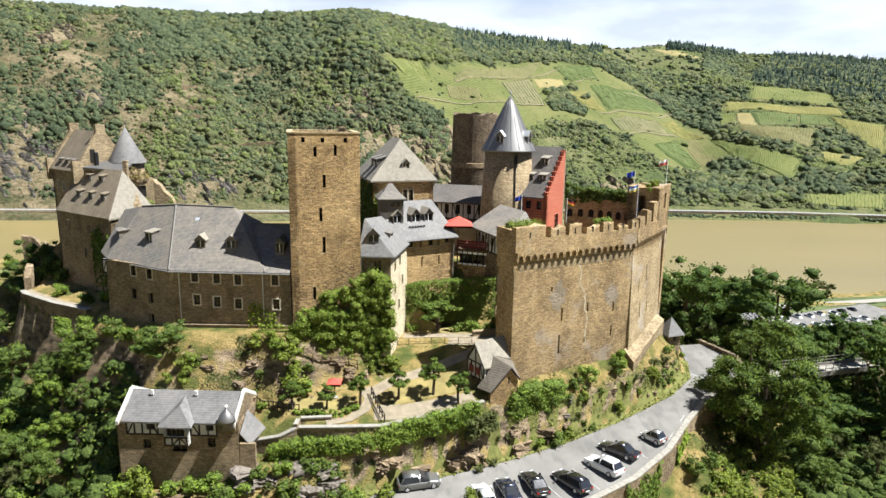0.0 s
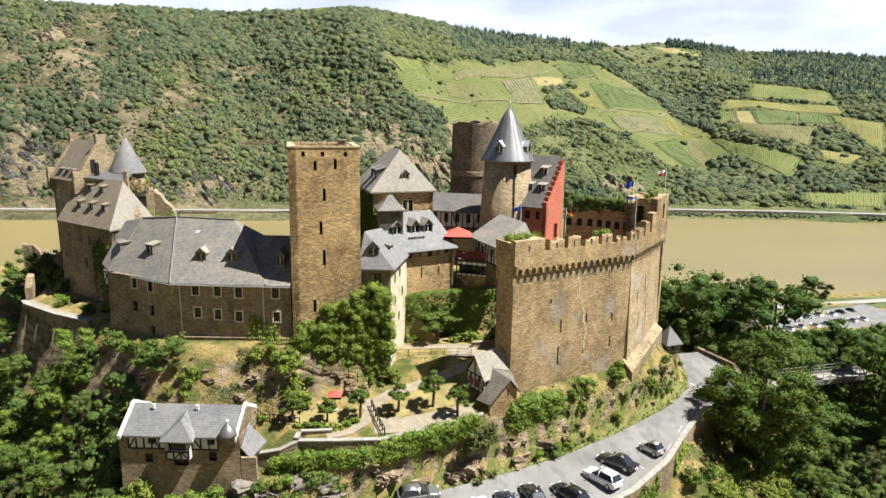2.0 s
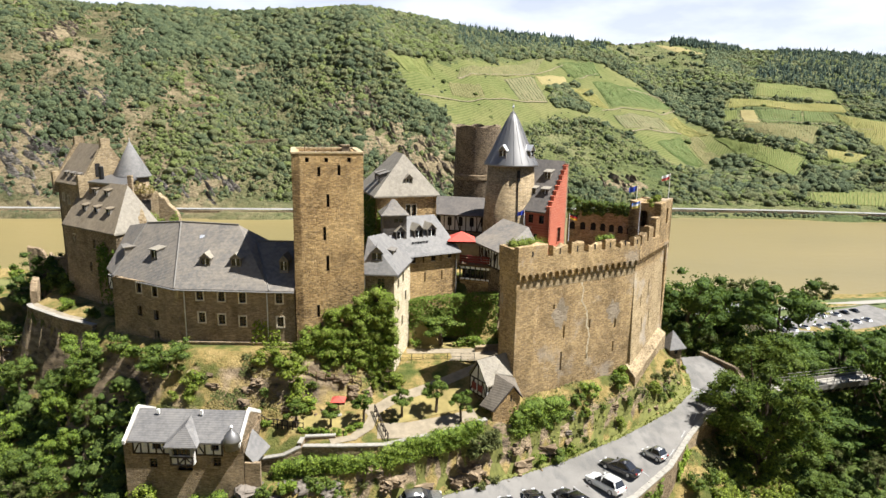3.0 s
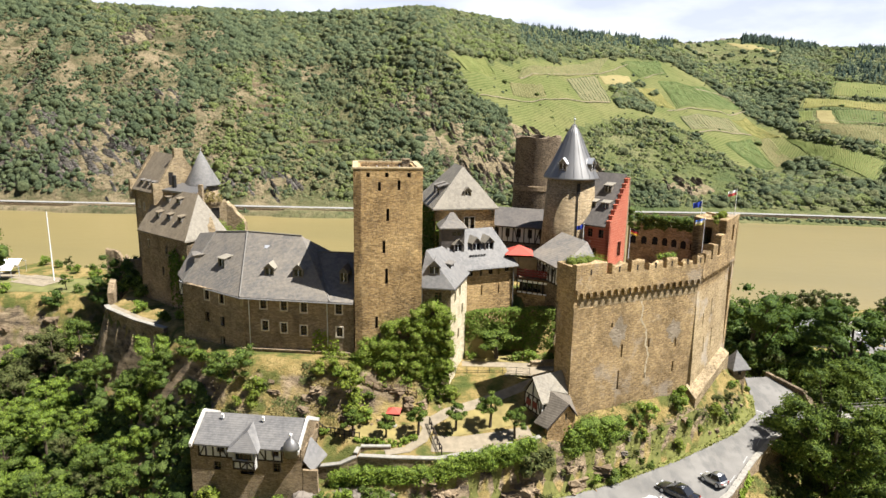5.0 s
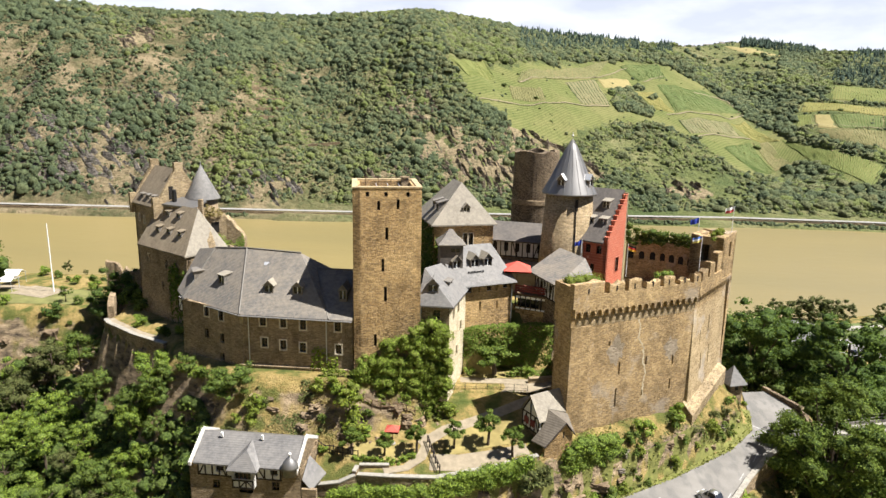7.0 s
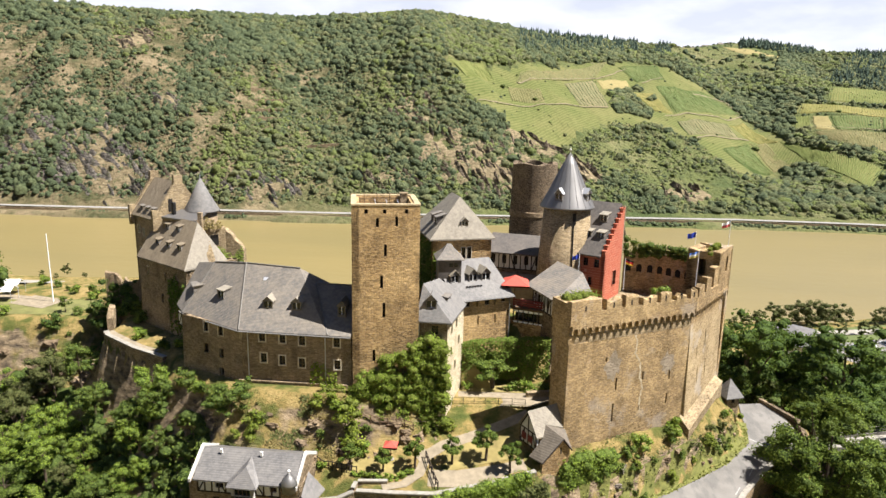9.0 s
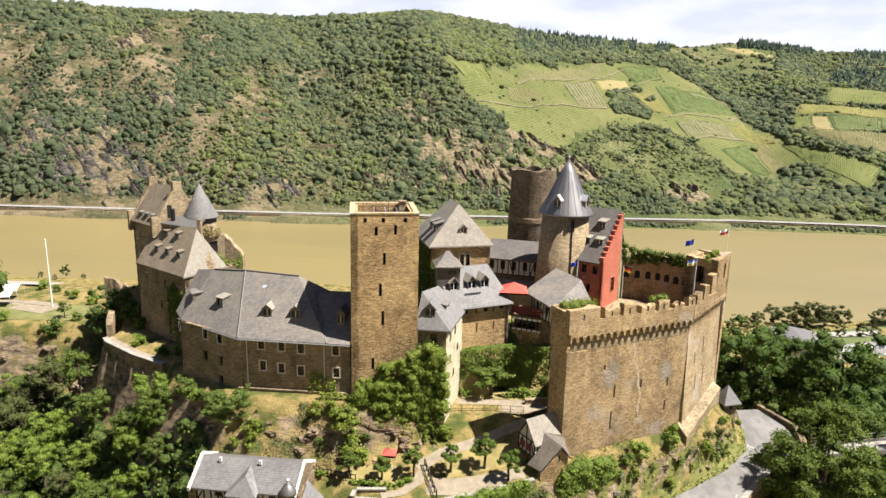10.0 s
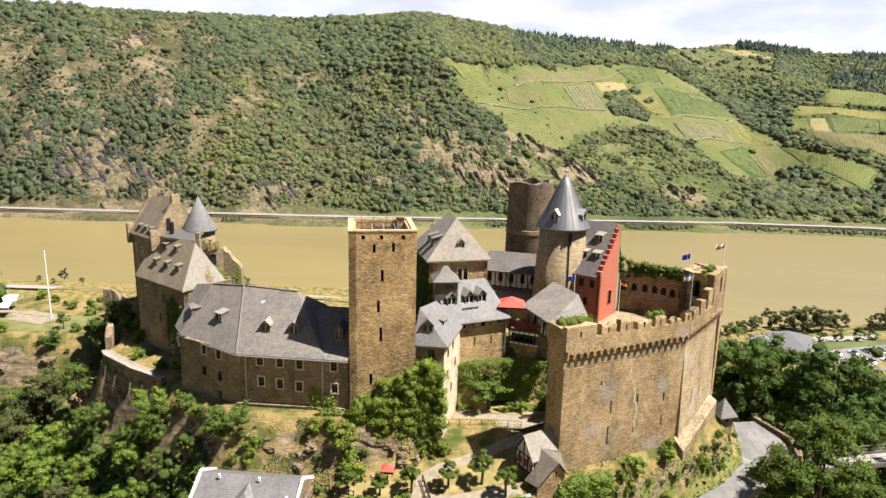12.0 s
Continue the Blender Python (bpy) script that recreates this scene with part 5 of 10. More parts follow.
# ---- the gatehouse with the half-timbered storey ----
def gatehouse():
    A, B = (-32.4, 60.6), (-20.2, 60.4)
    t = group("gatehouse", (-26.5, 63, 58), "stone gatehouse with half-timbered upper storey and grey slate roof", "building")
    L = math.dist(A, B)
    Ad, Bd = offset(A, B, 0, -6.5), offset(A, B, L, -6.5)
    low = [(2.9, 61.9, 0.8, 0.95), (6.2, 61.6, 1.5, 0.75), (9.5, 62.2, 0.8, 0.95)]
    bm = bmesh.new()
    wall(bm, A, B, 53, 63.4, 0.6, [(s - w / 2, s + w / 2, z, z + h) for s, z, w, h in low], lean=0.3)
    part("front_wall", bm, STONE_GREY, t)
    for name, p, q, top in (("side_wall", B, Bd, 63.4), ("side_wall", Ad, A, 63.4), ("back_wall", Bd, Ad, 64.9)):
        bm = bmesh.new()
        wall(bm, p, q, 53, top, 0.6)
        part(name, bm, STONE_GREY, t)
    for s0, s1 in ((10.2, L), (0, 0.9)):
        bm = bmesh.new()
        box(bm, s0, s1, 0.0, 0.5, 63.4, 64.9, on_wall(A, B, 0, 0))
        part("corner_pier", bm, STONE_GREY, t)
    for s, z, w, h in low:
        window(t, A, B, s, z, w, h, 0.05, STONE_GREY)
    # timber storey: two stretches and an oriel between
    for a, b, wins in (((0.9), (5.0), [(2.5, 0.9)]), ((7.4), (10.2), [(2.0, 0.8)])):
        p, q = offset(A, B, a, 0.12), offset(A, B, b, 0.12)
        bm = bmesh.new()
        wall(bm, p, q, 63.4, 64.95, 0.4, [(s - w / 2, s + w / 2, 63.95, 64.75) for s, w in wins])
        part("timber_storey", bm, PLASTER, t)
        for s, w in wins:
            window(t, p, q, s, 63.95, w, 0.8, 0)
        timbering(t, p, q, 63.4, 64.95, 5 if b - a > 3 else 3, [(0, True), (3, False)] if b - a > 3 else [(0, False)])
    p, q = offset(A, B, 5.0, 0.8), offset(A, B, 7.4, 0.8)
    bm = bmesh.new()
    wall(bm, p, q, 62.6, 64.75, 0.3, [(0.3, 2.1, 63.6, 64.5)])
    wall(bm, offset(A, B, 5.0, 0.0), p, 62.6, 64.75, 0.3)
    wall(bm, q, offset(A, B, 7.4, 0.0), 62.6, 64.75, 0.3)
    part("oriel", bm, PLASTER, t)
    window(t, p, q, 1.2, 63.6, 1.8, 0.9, 0, bars=(3, 0))
    timbering(t, p, q, 62.6, 63.6, 3, [(1, True), (2, False)])
    # roof with white gable copings
    o = 0.5
    e0, e1 = (*offset(A, B, 0.5, 0.3), 64.9), (*offset(A, B, L - 0.2, 0.3), 64.9)
    r0, r1 = (*offset(A, B, 0.3, -3.2), 66.85), (*offset(A, B, L - 0.4, -3.2), 66.85)
    b0, b1 = (*offset(A, B, 0.5, -7.0), 64.9), (*offset(A, B, L - 0.2, -7.0), 64.9)
    bm = bmesh.new()
    slabs(bm, [[e0, e1, r1, r0], [r0, r1, b1, b0]], 0.18)
    k0, k1 = (*offset(A, B, 4.5, 1.0), 64.7), (*offset(A, B, 7.9, 1.0), 64.7)
    pk, kb = (*offset(A, B, 6.2, -0.6), 66.3), (*offset(A, B, 6.2, -2.2), 66.7)
    slabs(bm, [[k0, k1, pk], [k0, pk, kb, (*offset(A, B, 4.5, 0.2), 65.0)], [k1, (*offset(A, B, 7.9, 0.2), 65.0), kb, pk]], 0.12)
    part("roof", bm, SLATE_GATE, t)
    for s, name in ((0.15, "west"), (L - 0.25, "east")):
        bm = bmesh.new()
        m = on_wall(A, B, s, 0)
        k = 0.14 if name == "west" else 0.12
        for piece, half, outline in (("gable_coping", k, [(-0.4, 64.55), (-0.4, 64.95), (3.0, 67.08), (3.5, 67.08), (7.2, 64.95), (7.2, 64.55), (3.5, 66.62), (3.0, 66.62)]), ("gable", k - 0.04, [(-0.2, 64.2), (-0.2, 64.7), (3.0, 66.7), (3.5, 66.7), (7.0, 64.7), (7.0, 64.2)])):
            bm = bmesh.new()
            f = [bm.verts.new((-half, y, z)) for y, z in outline]
            g = [bm.verts.new((half, y, z)) for y, z in outline]
            bm.faces.new(f), bm.faces.new(g)
            for i in range(len(outline)):
                j = (i + 1) % len(outline)
                bm.faces.new((f[i], f[j], g[j], g[i]))
            bmesh.ops.transform(bm, matrix=m, verts=bm.verts)
            part(piece, bm, PLASTER if piece == "gable_coping" else STONE_GREY, t, "white plastered gable coping" if piece == "gable_coping" else "")
        bm = bmesh.new()
        box(bm, -0.25, 0.25, 0.0, 6.5, 58, 64.4, m)
        part("gable_wall", bm, STONE_GREY, t)
    # little lead-capped turret on the eaves
    c = offset(A, B, 11.2, 0.15)
    u = group("lead_capped_turret", (*c, 64.0), "small round turret with a bell-shaped lead cap", "turret")
    bm = bmesh.new()
    lathe(bm, [(0.75, 64.3), (0.75, 65.1), (0.82, 65.15)], 16, c)
    part("drum", bm, SLATE, u, smooth=True)
    bm = bmesh.new()
    lathe(bm, [(0.9, 65.1), (0.86, 65.35), (0.72, 65.75), (0.45, 66.1), (0.14, 66.4), (0.08, 66.6)], 16, c)
    part("cap", bm, LEAD, u, smooth=True)
    bm = bmesh.new()
    bmesh.ops.create_icosphere(bm, subdivisions=2, radius=0.17, matrix=Matrix.Translation((*c, 66.7)))
    part("finial", bm, WHITE, u, smooth=True)
    # lean-to beside the east gable
    v = group("lean_to", (*offset(A, B, L + 1, -1.5), 60), "lean-to porch with sloping slate roof", "lean-to")
    bm = bmesh.new()
    slabs(bm, [[(*offset(A, B, L + 0.15, -0.2), 63.6), (*offset(A, B, L + 1.1, -0.2), 62.4), (*offset(A, B, L + 2.0, -2.8), 63.0), (*offset(A, B, L + 0.15, -2.8), 65.0)]], 0.14)
    part("roof", bm, SLATE_GATE, v)
    bm = bmesh.new()
    wall(bm, offset(A, B, L + 0.1, 0.0), offset(A, B, L + 1.7, 0.0), 58, 62.6, 0.4)
    part("wall", bm, STONE_GREY, v)
    bm = bmesh.new()
    for s in (2.6, 7.2):
        box(bm, s - 0.12, s + 0.12, -0.1, 0.1, 66.6, 67.1, on_wall(A, B, 0, 0, -2.5))
    part("roof_vent", bm, WHITE, t)


gatehouse()

# ---- the western halls ----
def west_hall():
    o, d, n = (-44.3, 85.5), (-0.845, 0.535), (0.535, 0.845)
    P = lambda s, k: (o[0] + d[0] * s + n[0] * k, o[1] + d[1] * s + n[1] * k)
    t = group("west_hall", (*P(6, 4), 70), "stone hall with brownish lichened slate roof and small dormers", "building")
    A, B, C, D = P(13.0, 0.45), P(0.3, 0.45), P(0.3, 9.0), P(13.0, 9.0)
    L = math.dist(A, B)
    wins = [(2.2, 78.6, 0.6, 1.2), (7.2, 78.4, 0.6, 1.2), (9.6, 78.3, 0.6, 1.2), (6.2, 75.0, 0.55, 1.3), (8.2, 74.8, 0.55, 1.3)]
    bm = bmesh.new()
    wall(bm, A, B, 67, 81.2, 0.6, [(s - w / 2, s + w / 2, z, z + h) for s, z, w, h in wins], lean=0.6)
    wall(bm, B, C, 67, 81.2, 0.6)
    wall(bm, C, D, 67, 81.2, 0.6)
    wall(bm, D, A, 67, 81.2, 0.6)
    part("wall", bm, STONE_GREY, t)
    for s, z, w, h in wins:
        window(t, A, B, s, z, w, h, 0.13)
    e0, e1, e2, e3 = (*P(13.2, 0), 81.1), (*P(0, 0), 81.1), (*P(0.6, 7.6), 81.1), (*P(13.2, 8.4), 81.1)
    r0, r1 = (*P(13.2, 4.4), 87.1), (*P(3.1, 4.4), 87.1)
    bm = bmesh.new()
    slabs(bm, [[e0, e1, r1, r0], [e2, e3, r0, r1]], 0.2)
    part("roof", bm, SLATE_BROWN, t)
    bm = bmesh.new()
    slabs(bm, [[e1, e2, r1]], 0.2)
    part("hip_roof", bm, SLATE_PALE, t, "pale slate hip")
    rot = Matrix.Rotation(math.atan2(-d[1], -d[0]), 4, "Z")
    for s, k in ((3.6, 1.5), (6.6, 1.5), (9.6, 1.5), (6.4, 3.1), (9.4, 3.1)):
        dormer(t, Matrix.Translation((*P(s, k), 81.1 + k * 1.36 + 0.05)) @ rot, 0.95, 0.85, 1.0, SLATE_BROWN, SLATE, 0.35, True)
    bm = bmesh.new()
    box(bm, -0.3, 0.3, -0.3, 0.3, 86.2, 88.4, Matrix.Translation((*P(3.6, 5.2), 0)))
    part("chimney", bm, STONE_GREY, t)


def west_keep():
    o, d, n = (-52.9, 94.5), (-0.8, 0.6), (0.6, 0.8)
    P = lambda s, k: (o[0] + d[0] * s + n[0] * k, o[1] + d[1] * s + n[1] * k)
    t = group("west_keep_house", (*P(4, 4), 70), "tall stone house with parapet gables and steep worn slate roof", "building")
    A, B, C, D = P(8.2, 0), P(0, 0), P(0, 7.4), P(8.2, 7.4)
    L = 8.2
    wins = [(1.6, 83.6), (3.4, 83.3), (1.9, 80.0)]
    bm = bmesh.new()
    wall(bm, A, B, 66, 86.5, 0.6, [(s - 0.28, s + 0.28, z, z + 1.2) for s, z in wins])
    for p, q in ((B, C), (C, D), (D, A)):
        wall(bm, p, q, 66, 86.5, 0.6)
    part("wall", bm, STONE_GREY, t)
    for s, z in wins:
        window(t, A, B, s, z, 0.56, 1.2, 0.1)
    bm = bmesh.new()
    e0, e1, e2, e3 = (*P(8.1, -0.5), 86.5), (*P(0.1, -0.5), 86.5), (*P(0.1, 7.9), 86.5), (*P(8.1, 7.9), 86.5)
    r0, r1 = (*P(8.1, 3.7), 92.2), (*P(0.1, 3.7), 92.2)
    slabs(bm, [[e0, e1, r1, r0], [e2, e3, r0, r1]], 0.2)
    part("roof", bm, SLATE_BROWN, t)
    for s in (0.0, 8.2):
        bm = bmesh.new()
        outline = [(-0.7, 84.8), (-0.7, 88.0), (0.2, 88.0), (0.4, 87.8), (3.0, 92.0), (3.0, 93.2), (4.4, 93.2), (4.4, 92.0), (7.3, 87.6), (8.0, 87.6), (8.0, 84.8)]
        f = [bm.verts.new((*P(s - 0.3, k), z)) for k, z in outline]
        g = [bm.verts.new((*P(s + 0.3, k), z)) for k, z in outline]
        bm.faces.new(f), bm.faces.new(g)
        for i in range(len(outline)):
            j = (i + 1) % len(outline)
            bm.faces.new((f[i], f[j], g[j], g[i]))
        part("gable", bm, STONE_PALE, t, "sunlit parapet gable with chimney")
    bm = bmesh.new()
    box(bm, -0.35, 0.35, -0.05, 0.3, 87.6, 89.6, on_wall(P(-0.3, 2.2), P(-0.3, 5), 0, 0))
    part("gable_window", bm, DARK, t)
    rot = Matrix.Rotation(math.atan2(-d[1], -d[0]), 4, "Z")
    for s in (1.6, 3.6, 5.6):
        dormer(t, Matrix.Translation((*P(s, 0.25), 87.3)) @ rot, 1.0, 0.75, 0.8, SLATE, SLATE, 0.3, True)


def west_turret():
    c = (-47.4, 98.4)
    t = group("west_round_turret", (*c, 76), "round stair turret with a conical slate roof", "turret")
    bm = bmesh.new()
    lathe(bm, [(2.35, 74), (2.3, 87.6)], 28, c)
    part("wall", bm, STONE_GREY, t, smooth=True)
    bm = bmesh.new()
    lathe(bm, [(2.75, 87.5), (2.7, 87.7), (1.35, 90.2), (0.12, 92.7)], 28, c)
    part("roof", bm, SLATE_BLUE, t, smooth=True)
    bm = bmesh.new()
    tube(bm, (*c, 92.6), (*c, 93.3), 0.05)
    part("finial", bm, ZINC, t)
    q = group("lead_porch_roof", (-49.3, 94.2, 84), "small lead-covered link roof between hall and turret", "roof")
    bm = bmesh.new()
    slabs(bm, [[(-51.6, 93.6, 87.2), (-45.6, 92.6, 86.9), (-45.6, 96.0, 87.6), (-50.0, 97.0, 87.9)]], 0.25)
    part("sheet", bm, LEAD, q)
    bm = bmesh.new()
    wall(bm, (-51.6, 93.8), (-45.6, 92.8), 81, 87.0, 0.5)
    part("wall", bm, STONE_GREY, q)
    bm = bmesh.new()
    lathe(bm, [(0.34, 86.8), (0.34, 89.2), (0.28, 89.3)], 10, (-50.2, 94.9))
    part("vent_pipe", bm, IRON, q)


def broken_wall(name, label, pts, z0, heights, thick, material, holes=(), seed=1):
    """A ruined wall whose broken top rises and falls."""
    rng = random.Random(seed)
    t = group(name, (*pts[0], z0), label, "ruin")
    drop = 0.0
    for (a, b), (ha, hb) in zip(zip(pts, pts[1:]), zip(heights, heights[1:])):
        k = max(3, int(math.dist(a, b) / 0.45))
        tops = []
        for i in range(k + 1):
            if rng.random() < 0.45:
                drop = rng.uniform(-1.0, 0.4)
            tops.append(ha + (hb - ha) * i / k + drop + rng.uniform(-0.25, 0.25))
        part("masonry", broken_slab(a, b, z0, tops, thick, 0.16, seed), material, t)
    # openings are solid dark blocks in the colour of their shade
    for s, zb, w, h in holes:
        bm = bmesh.new()
        box(bm, -w / 2, w / 2, -0.1, 0.3, zb, zb + h, on_wall(pts[1], pts[2], s, 0))
        part("opening", bm, DARK, t)
    return t


west_hall()
west_keep()
west_turret()
broken_wall("ruined_gable_wall", "ruined rubble wall with ivy beside the turret", [(-46.2, 92.6), (-44.9, 93.2), (-42.3, 95.2), (-39.6, 95.4)], 76, [86.8, 87.2, 86.2, 82.8], 1.3, STONE_PALE, [(1.6, 83.0, 1.2, 1.6)], 4)
broken_wall("ruined_buttress_wall", "crumbling rubble wall running down from the turret", [(-45.4, 91.6), (-43.6, 90.2), (-42.2, 89.0)], 76, [86.6, 84.2, 80.6], 1.2, STONE_PALE, (), 6)
broken_wall("low_ruin", "low broken curtain wall at the west end", [(-69.2, 105.2), (-64.5, 106.0), (-59.5, 103.0)], 63, [74.6, 73.0, 74.0], 1.0, STONE_GREY, (), 8)
broken_wall("west_spur_wall", "broken stone pier beside the terrace path", [(-60.6, 92.5), (-60.0, 90.6)], 66, [73.2, 71.8], 0.9, STONE_GREY, (), 9)

# ---- timber buildings in the upper court ----
def tavern():
    t = group("tavern_house", (8, 88, 74), "half-timbered tavern with a low grey slate roof", "building")
    A, B = (5.0, 88.9), (7.6, 83.6)
    bm = bmesh.new()
    wall(bm, A, B, 77.4, 80.4, 0.4, [(1.2, 2.2, 78.4, 79.5), (3.6, 4.6, 78.4, 79.5)])
    part("wall", bm, PLASTER, t)
    bm = bmesh.new()
    wall(bm, A, B, 72.5, 77.4, 0.5)
    part("stone_base", bm, STONE_DARK, t)
    timbering(t, A, B, 77.4, 80.4, 7, [(0, True), (3, False), (5, True)], t=0.22)
    window(t, A, B, 1.7, 78.4, 1.0, 1.1, 0)
    window(t, A, B, 4.1, 78.4, 1.0, 1.1, 0)
    bm = bmesh.new()
    slabs(bm, [[(3.9, 88.9, 80.5), (7.4, 82.2, 80.2), (11.6, 88.2, 82.7), (8.6, 93.6, 82.9)], [(7.4, 82.2, 80.2), (13.0, 84.6, 80.0), (11.6, 88.2, 82.7)]], 0.22)
    part("roof", bm, SLATE, t)


def terrace_pavilion():
    t = group("terrace_pavilion", (4.2, 88, 74.5), "two-storey terrace pavilion with dark red railing and white veranda", "pavilion")
    A, B = (2.3, 87.6), (6.5, 86.2)
    L = math.dist(A, B)
    m = on_wall(A, B, 0, 0)
    bm = bmesh.new()
    box(bm, -0.2, L + 0.2, -0.15, 4.5, 77.2, 77.5, m)
    part("deck", bm, BROWN_WOOD, t)
    bm = bmesh.new()
    box(bm, 0, L, 0.2, 4.3, 72, 75.3, m)
    part("base", bm, STONE, t)
    for k in range(7):
        bm = bmesh.new()
        box(bm, L * k / 6 - 0.07, L * k / 6 + 0.07, 0.0, 0.14, 75.3, 77.2, m)
        part("post", bm, TIMBER, t)
    bm = bmesh.new()
    box(bm, 0, L, 1.2, 1.3, 75.3, 77.2, m)
    part("glazing", bm, GLASS, t)
    bm = bmesh.new()
    box(bm, 0, L, 0.02, 0.1, 76.85, 77.2, m)
    box(bm, 0, L, 0.02, 0.1, 75.3, 75.5, m)
    part("valance", bm, WHITE, t)
    for z in (77.75, 78.1, 78.45):
        bm = bmesh.new()
        box(bm, -0.1, L + 0.1, 0, 0.07, z, z + 0.26, m)
        part("rail_board", bm, RED_WOOD, t)
    for k in range(5):
        bm = bmesh.new()
        box(bm, L * k / 4 - 0.06, L * k / 4 + 0.06, 0.07, 0.19, 77.5, 78.8, m)
        part("rail_post", bm, RED_WOOD, t)


def parasol(x, y, z, half, rise, name, label, tall):
    t = group(name, (x, y, z), label, "parasol")
    bm = bmesh.new()
    c = [(x - half, y - half, z + tall), (x + half, y - half, z + tall), (x + half, y + half, z + tall), (x - half, y + half, z + tall)]
    slabs(bm, [[c[i], c[(i + 1) % 4], (x, y, z + tall + rise)] for i in range(4)], 0.05)
    for i in range(4):
        a, b = c[i], c[(i + 1) % 4]
        slabs(bm, [[a, b, (b[0], b[1], b[2] - 0.22), (a[0], a[1], a[2] - 0.22)]], 0.02)
    part("canopy", bm, RED_CLOTH, t)
    bm = bmesh.new()
    tube(bm, (x, y, z), (x, y, z + tall + rise), 0.05)
    part("pole", bm, BROWN_WOOD, t)
    bm = bmesh.new()
    lathe(bm, [(0.4, z), (0.4, z + 0.1), (0.1, z + 0.16)], 10, (x, y))
    part("base", bm, CONCRETE, t)


def gallery_house():
    t = group("gallery_house", (0.5, 103, 76), "long half-timbered gallery with slate roof below the ruined tower", "building")
    A, B = (-1.8, 103.2), (7.0, 101.4)
    L = math.dist(A, B)
    bm = bmesh.new()
    wall(bm, A, B, 79.2, 82.0, 0.4, [(L * (k + 0.3) / 5, L * (k + 0.7) / 5, 80.0, 81.5) for k in range(5)])
    part("wall", bm, PLASTER, t)
    bm = bmesh.new()
    wall(bm, A, B, 74, 79.2, 0.45)
    part("stone_storey", bm, STONE_DARK, t)
    bm = bmesh.new()
    box(bm, 0.2, L - 0.2, 0.5, 0.6, 79.4, 81.9, on_wall(A, B, 0, 0))
    part("dark_inside", bm, DARK, t)
    timbering(t, A, B, 79.2, 82.0, 10, [(0, True), (4, False), (8, True)])
    bm = bmesh.new()
    slabs(bm, [[(*offset(A, B, -0.4, 0.6), 81.9), (*offset(A, B, L + 0.6, 0.6), 81.9), (*offset(A, B, L + 0.4, -4.2), 84.2), (*offset(A, B, -0.2, -4.2), 84.2)]], 0.2)
    # the dark slate here also carries the round tower's shadow as colour
    part("roof", bm, SLATE_DARK, t)
    bm = bmesh.new()
    box(bm, -0.5, L + 1, -4.5, -0.05, 74, 78.6, on_wall(A, B, 0, 0))
    part("terrace", bm, GRAVEL, t)


tavern()
terrace_pavilion()
parasol(2.4, 88.4, 77.5, 1.9, 1.1, "terrace_parasol", "large red square parasol on the terrace", 3.3)
gallery_house()

# ---- timbered shed at the foot of the shield wall ----
def gable(a, b, pts, thick=0.3):
    """A wall whose outline is given as (metres along a-b, height), with thickness inwards."""
    bm = bmesh.new()
    m = on_wall(a, b, 0, 0)
    f = [bm.verts.new(m @ Vector((s, 0, z))) for s, z in pts]
    g = [bm.verts.new(m @ Vector((s, thick, z))) for s, z in pts]
    bm.faces.new(f), bm.faces.new(g)
    for i in range(len(pts)):
        j = (i + 1) % len(pts)
        bm.faces.new((f[i], f[j], g[j], g[i]))
    return bm


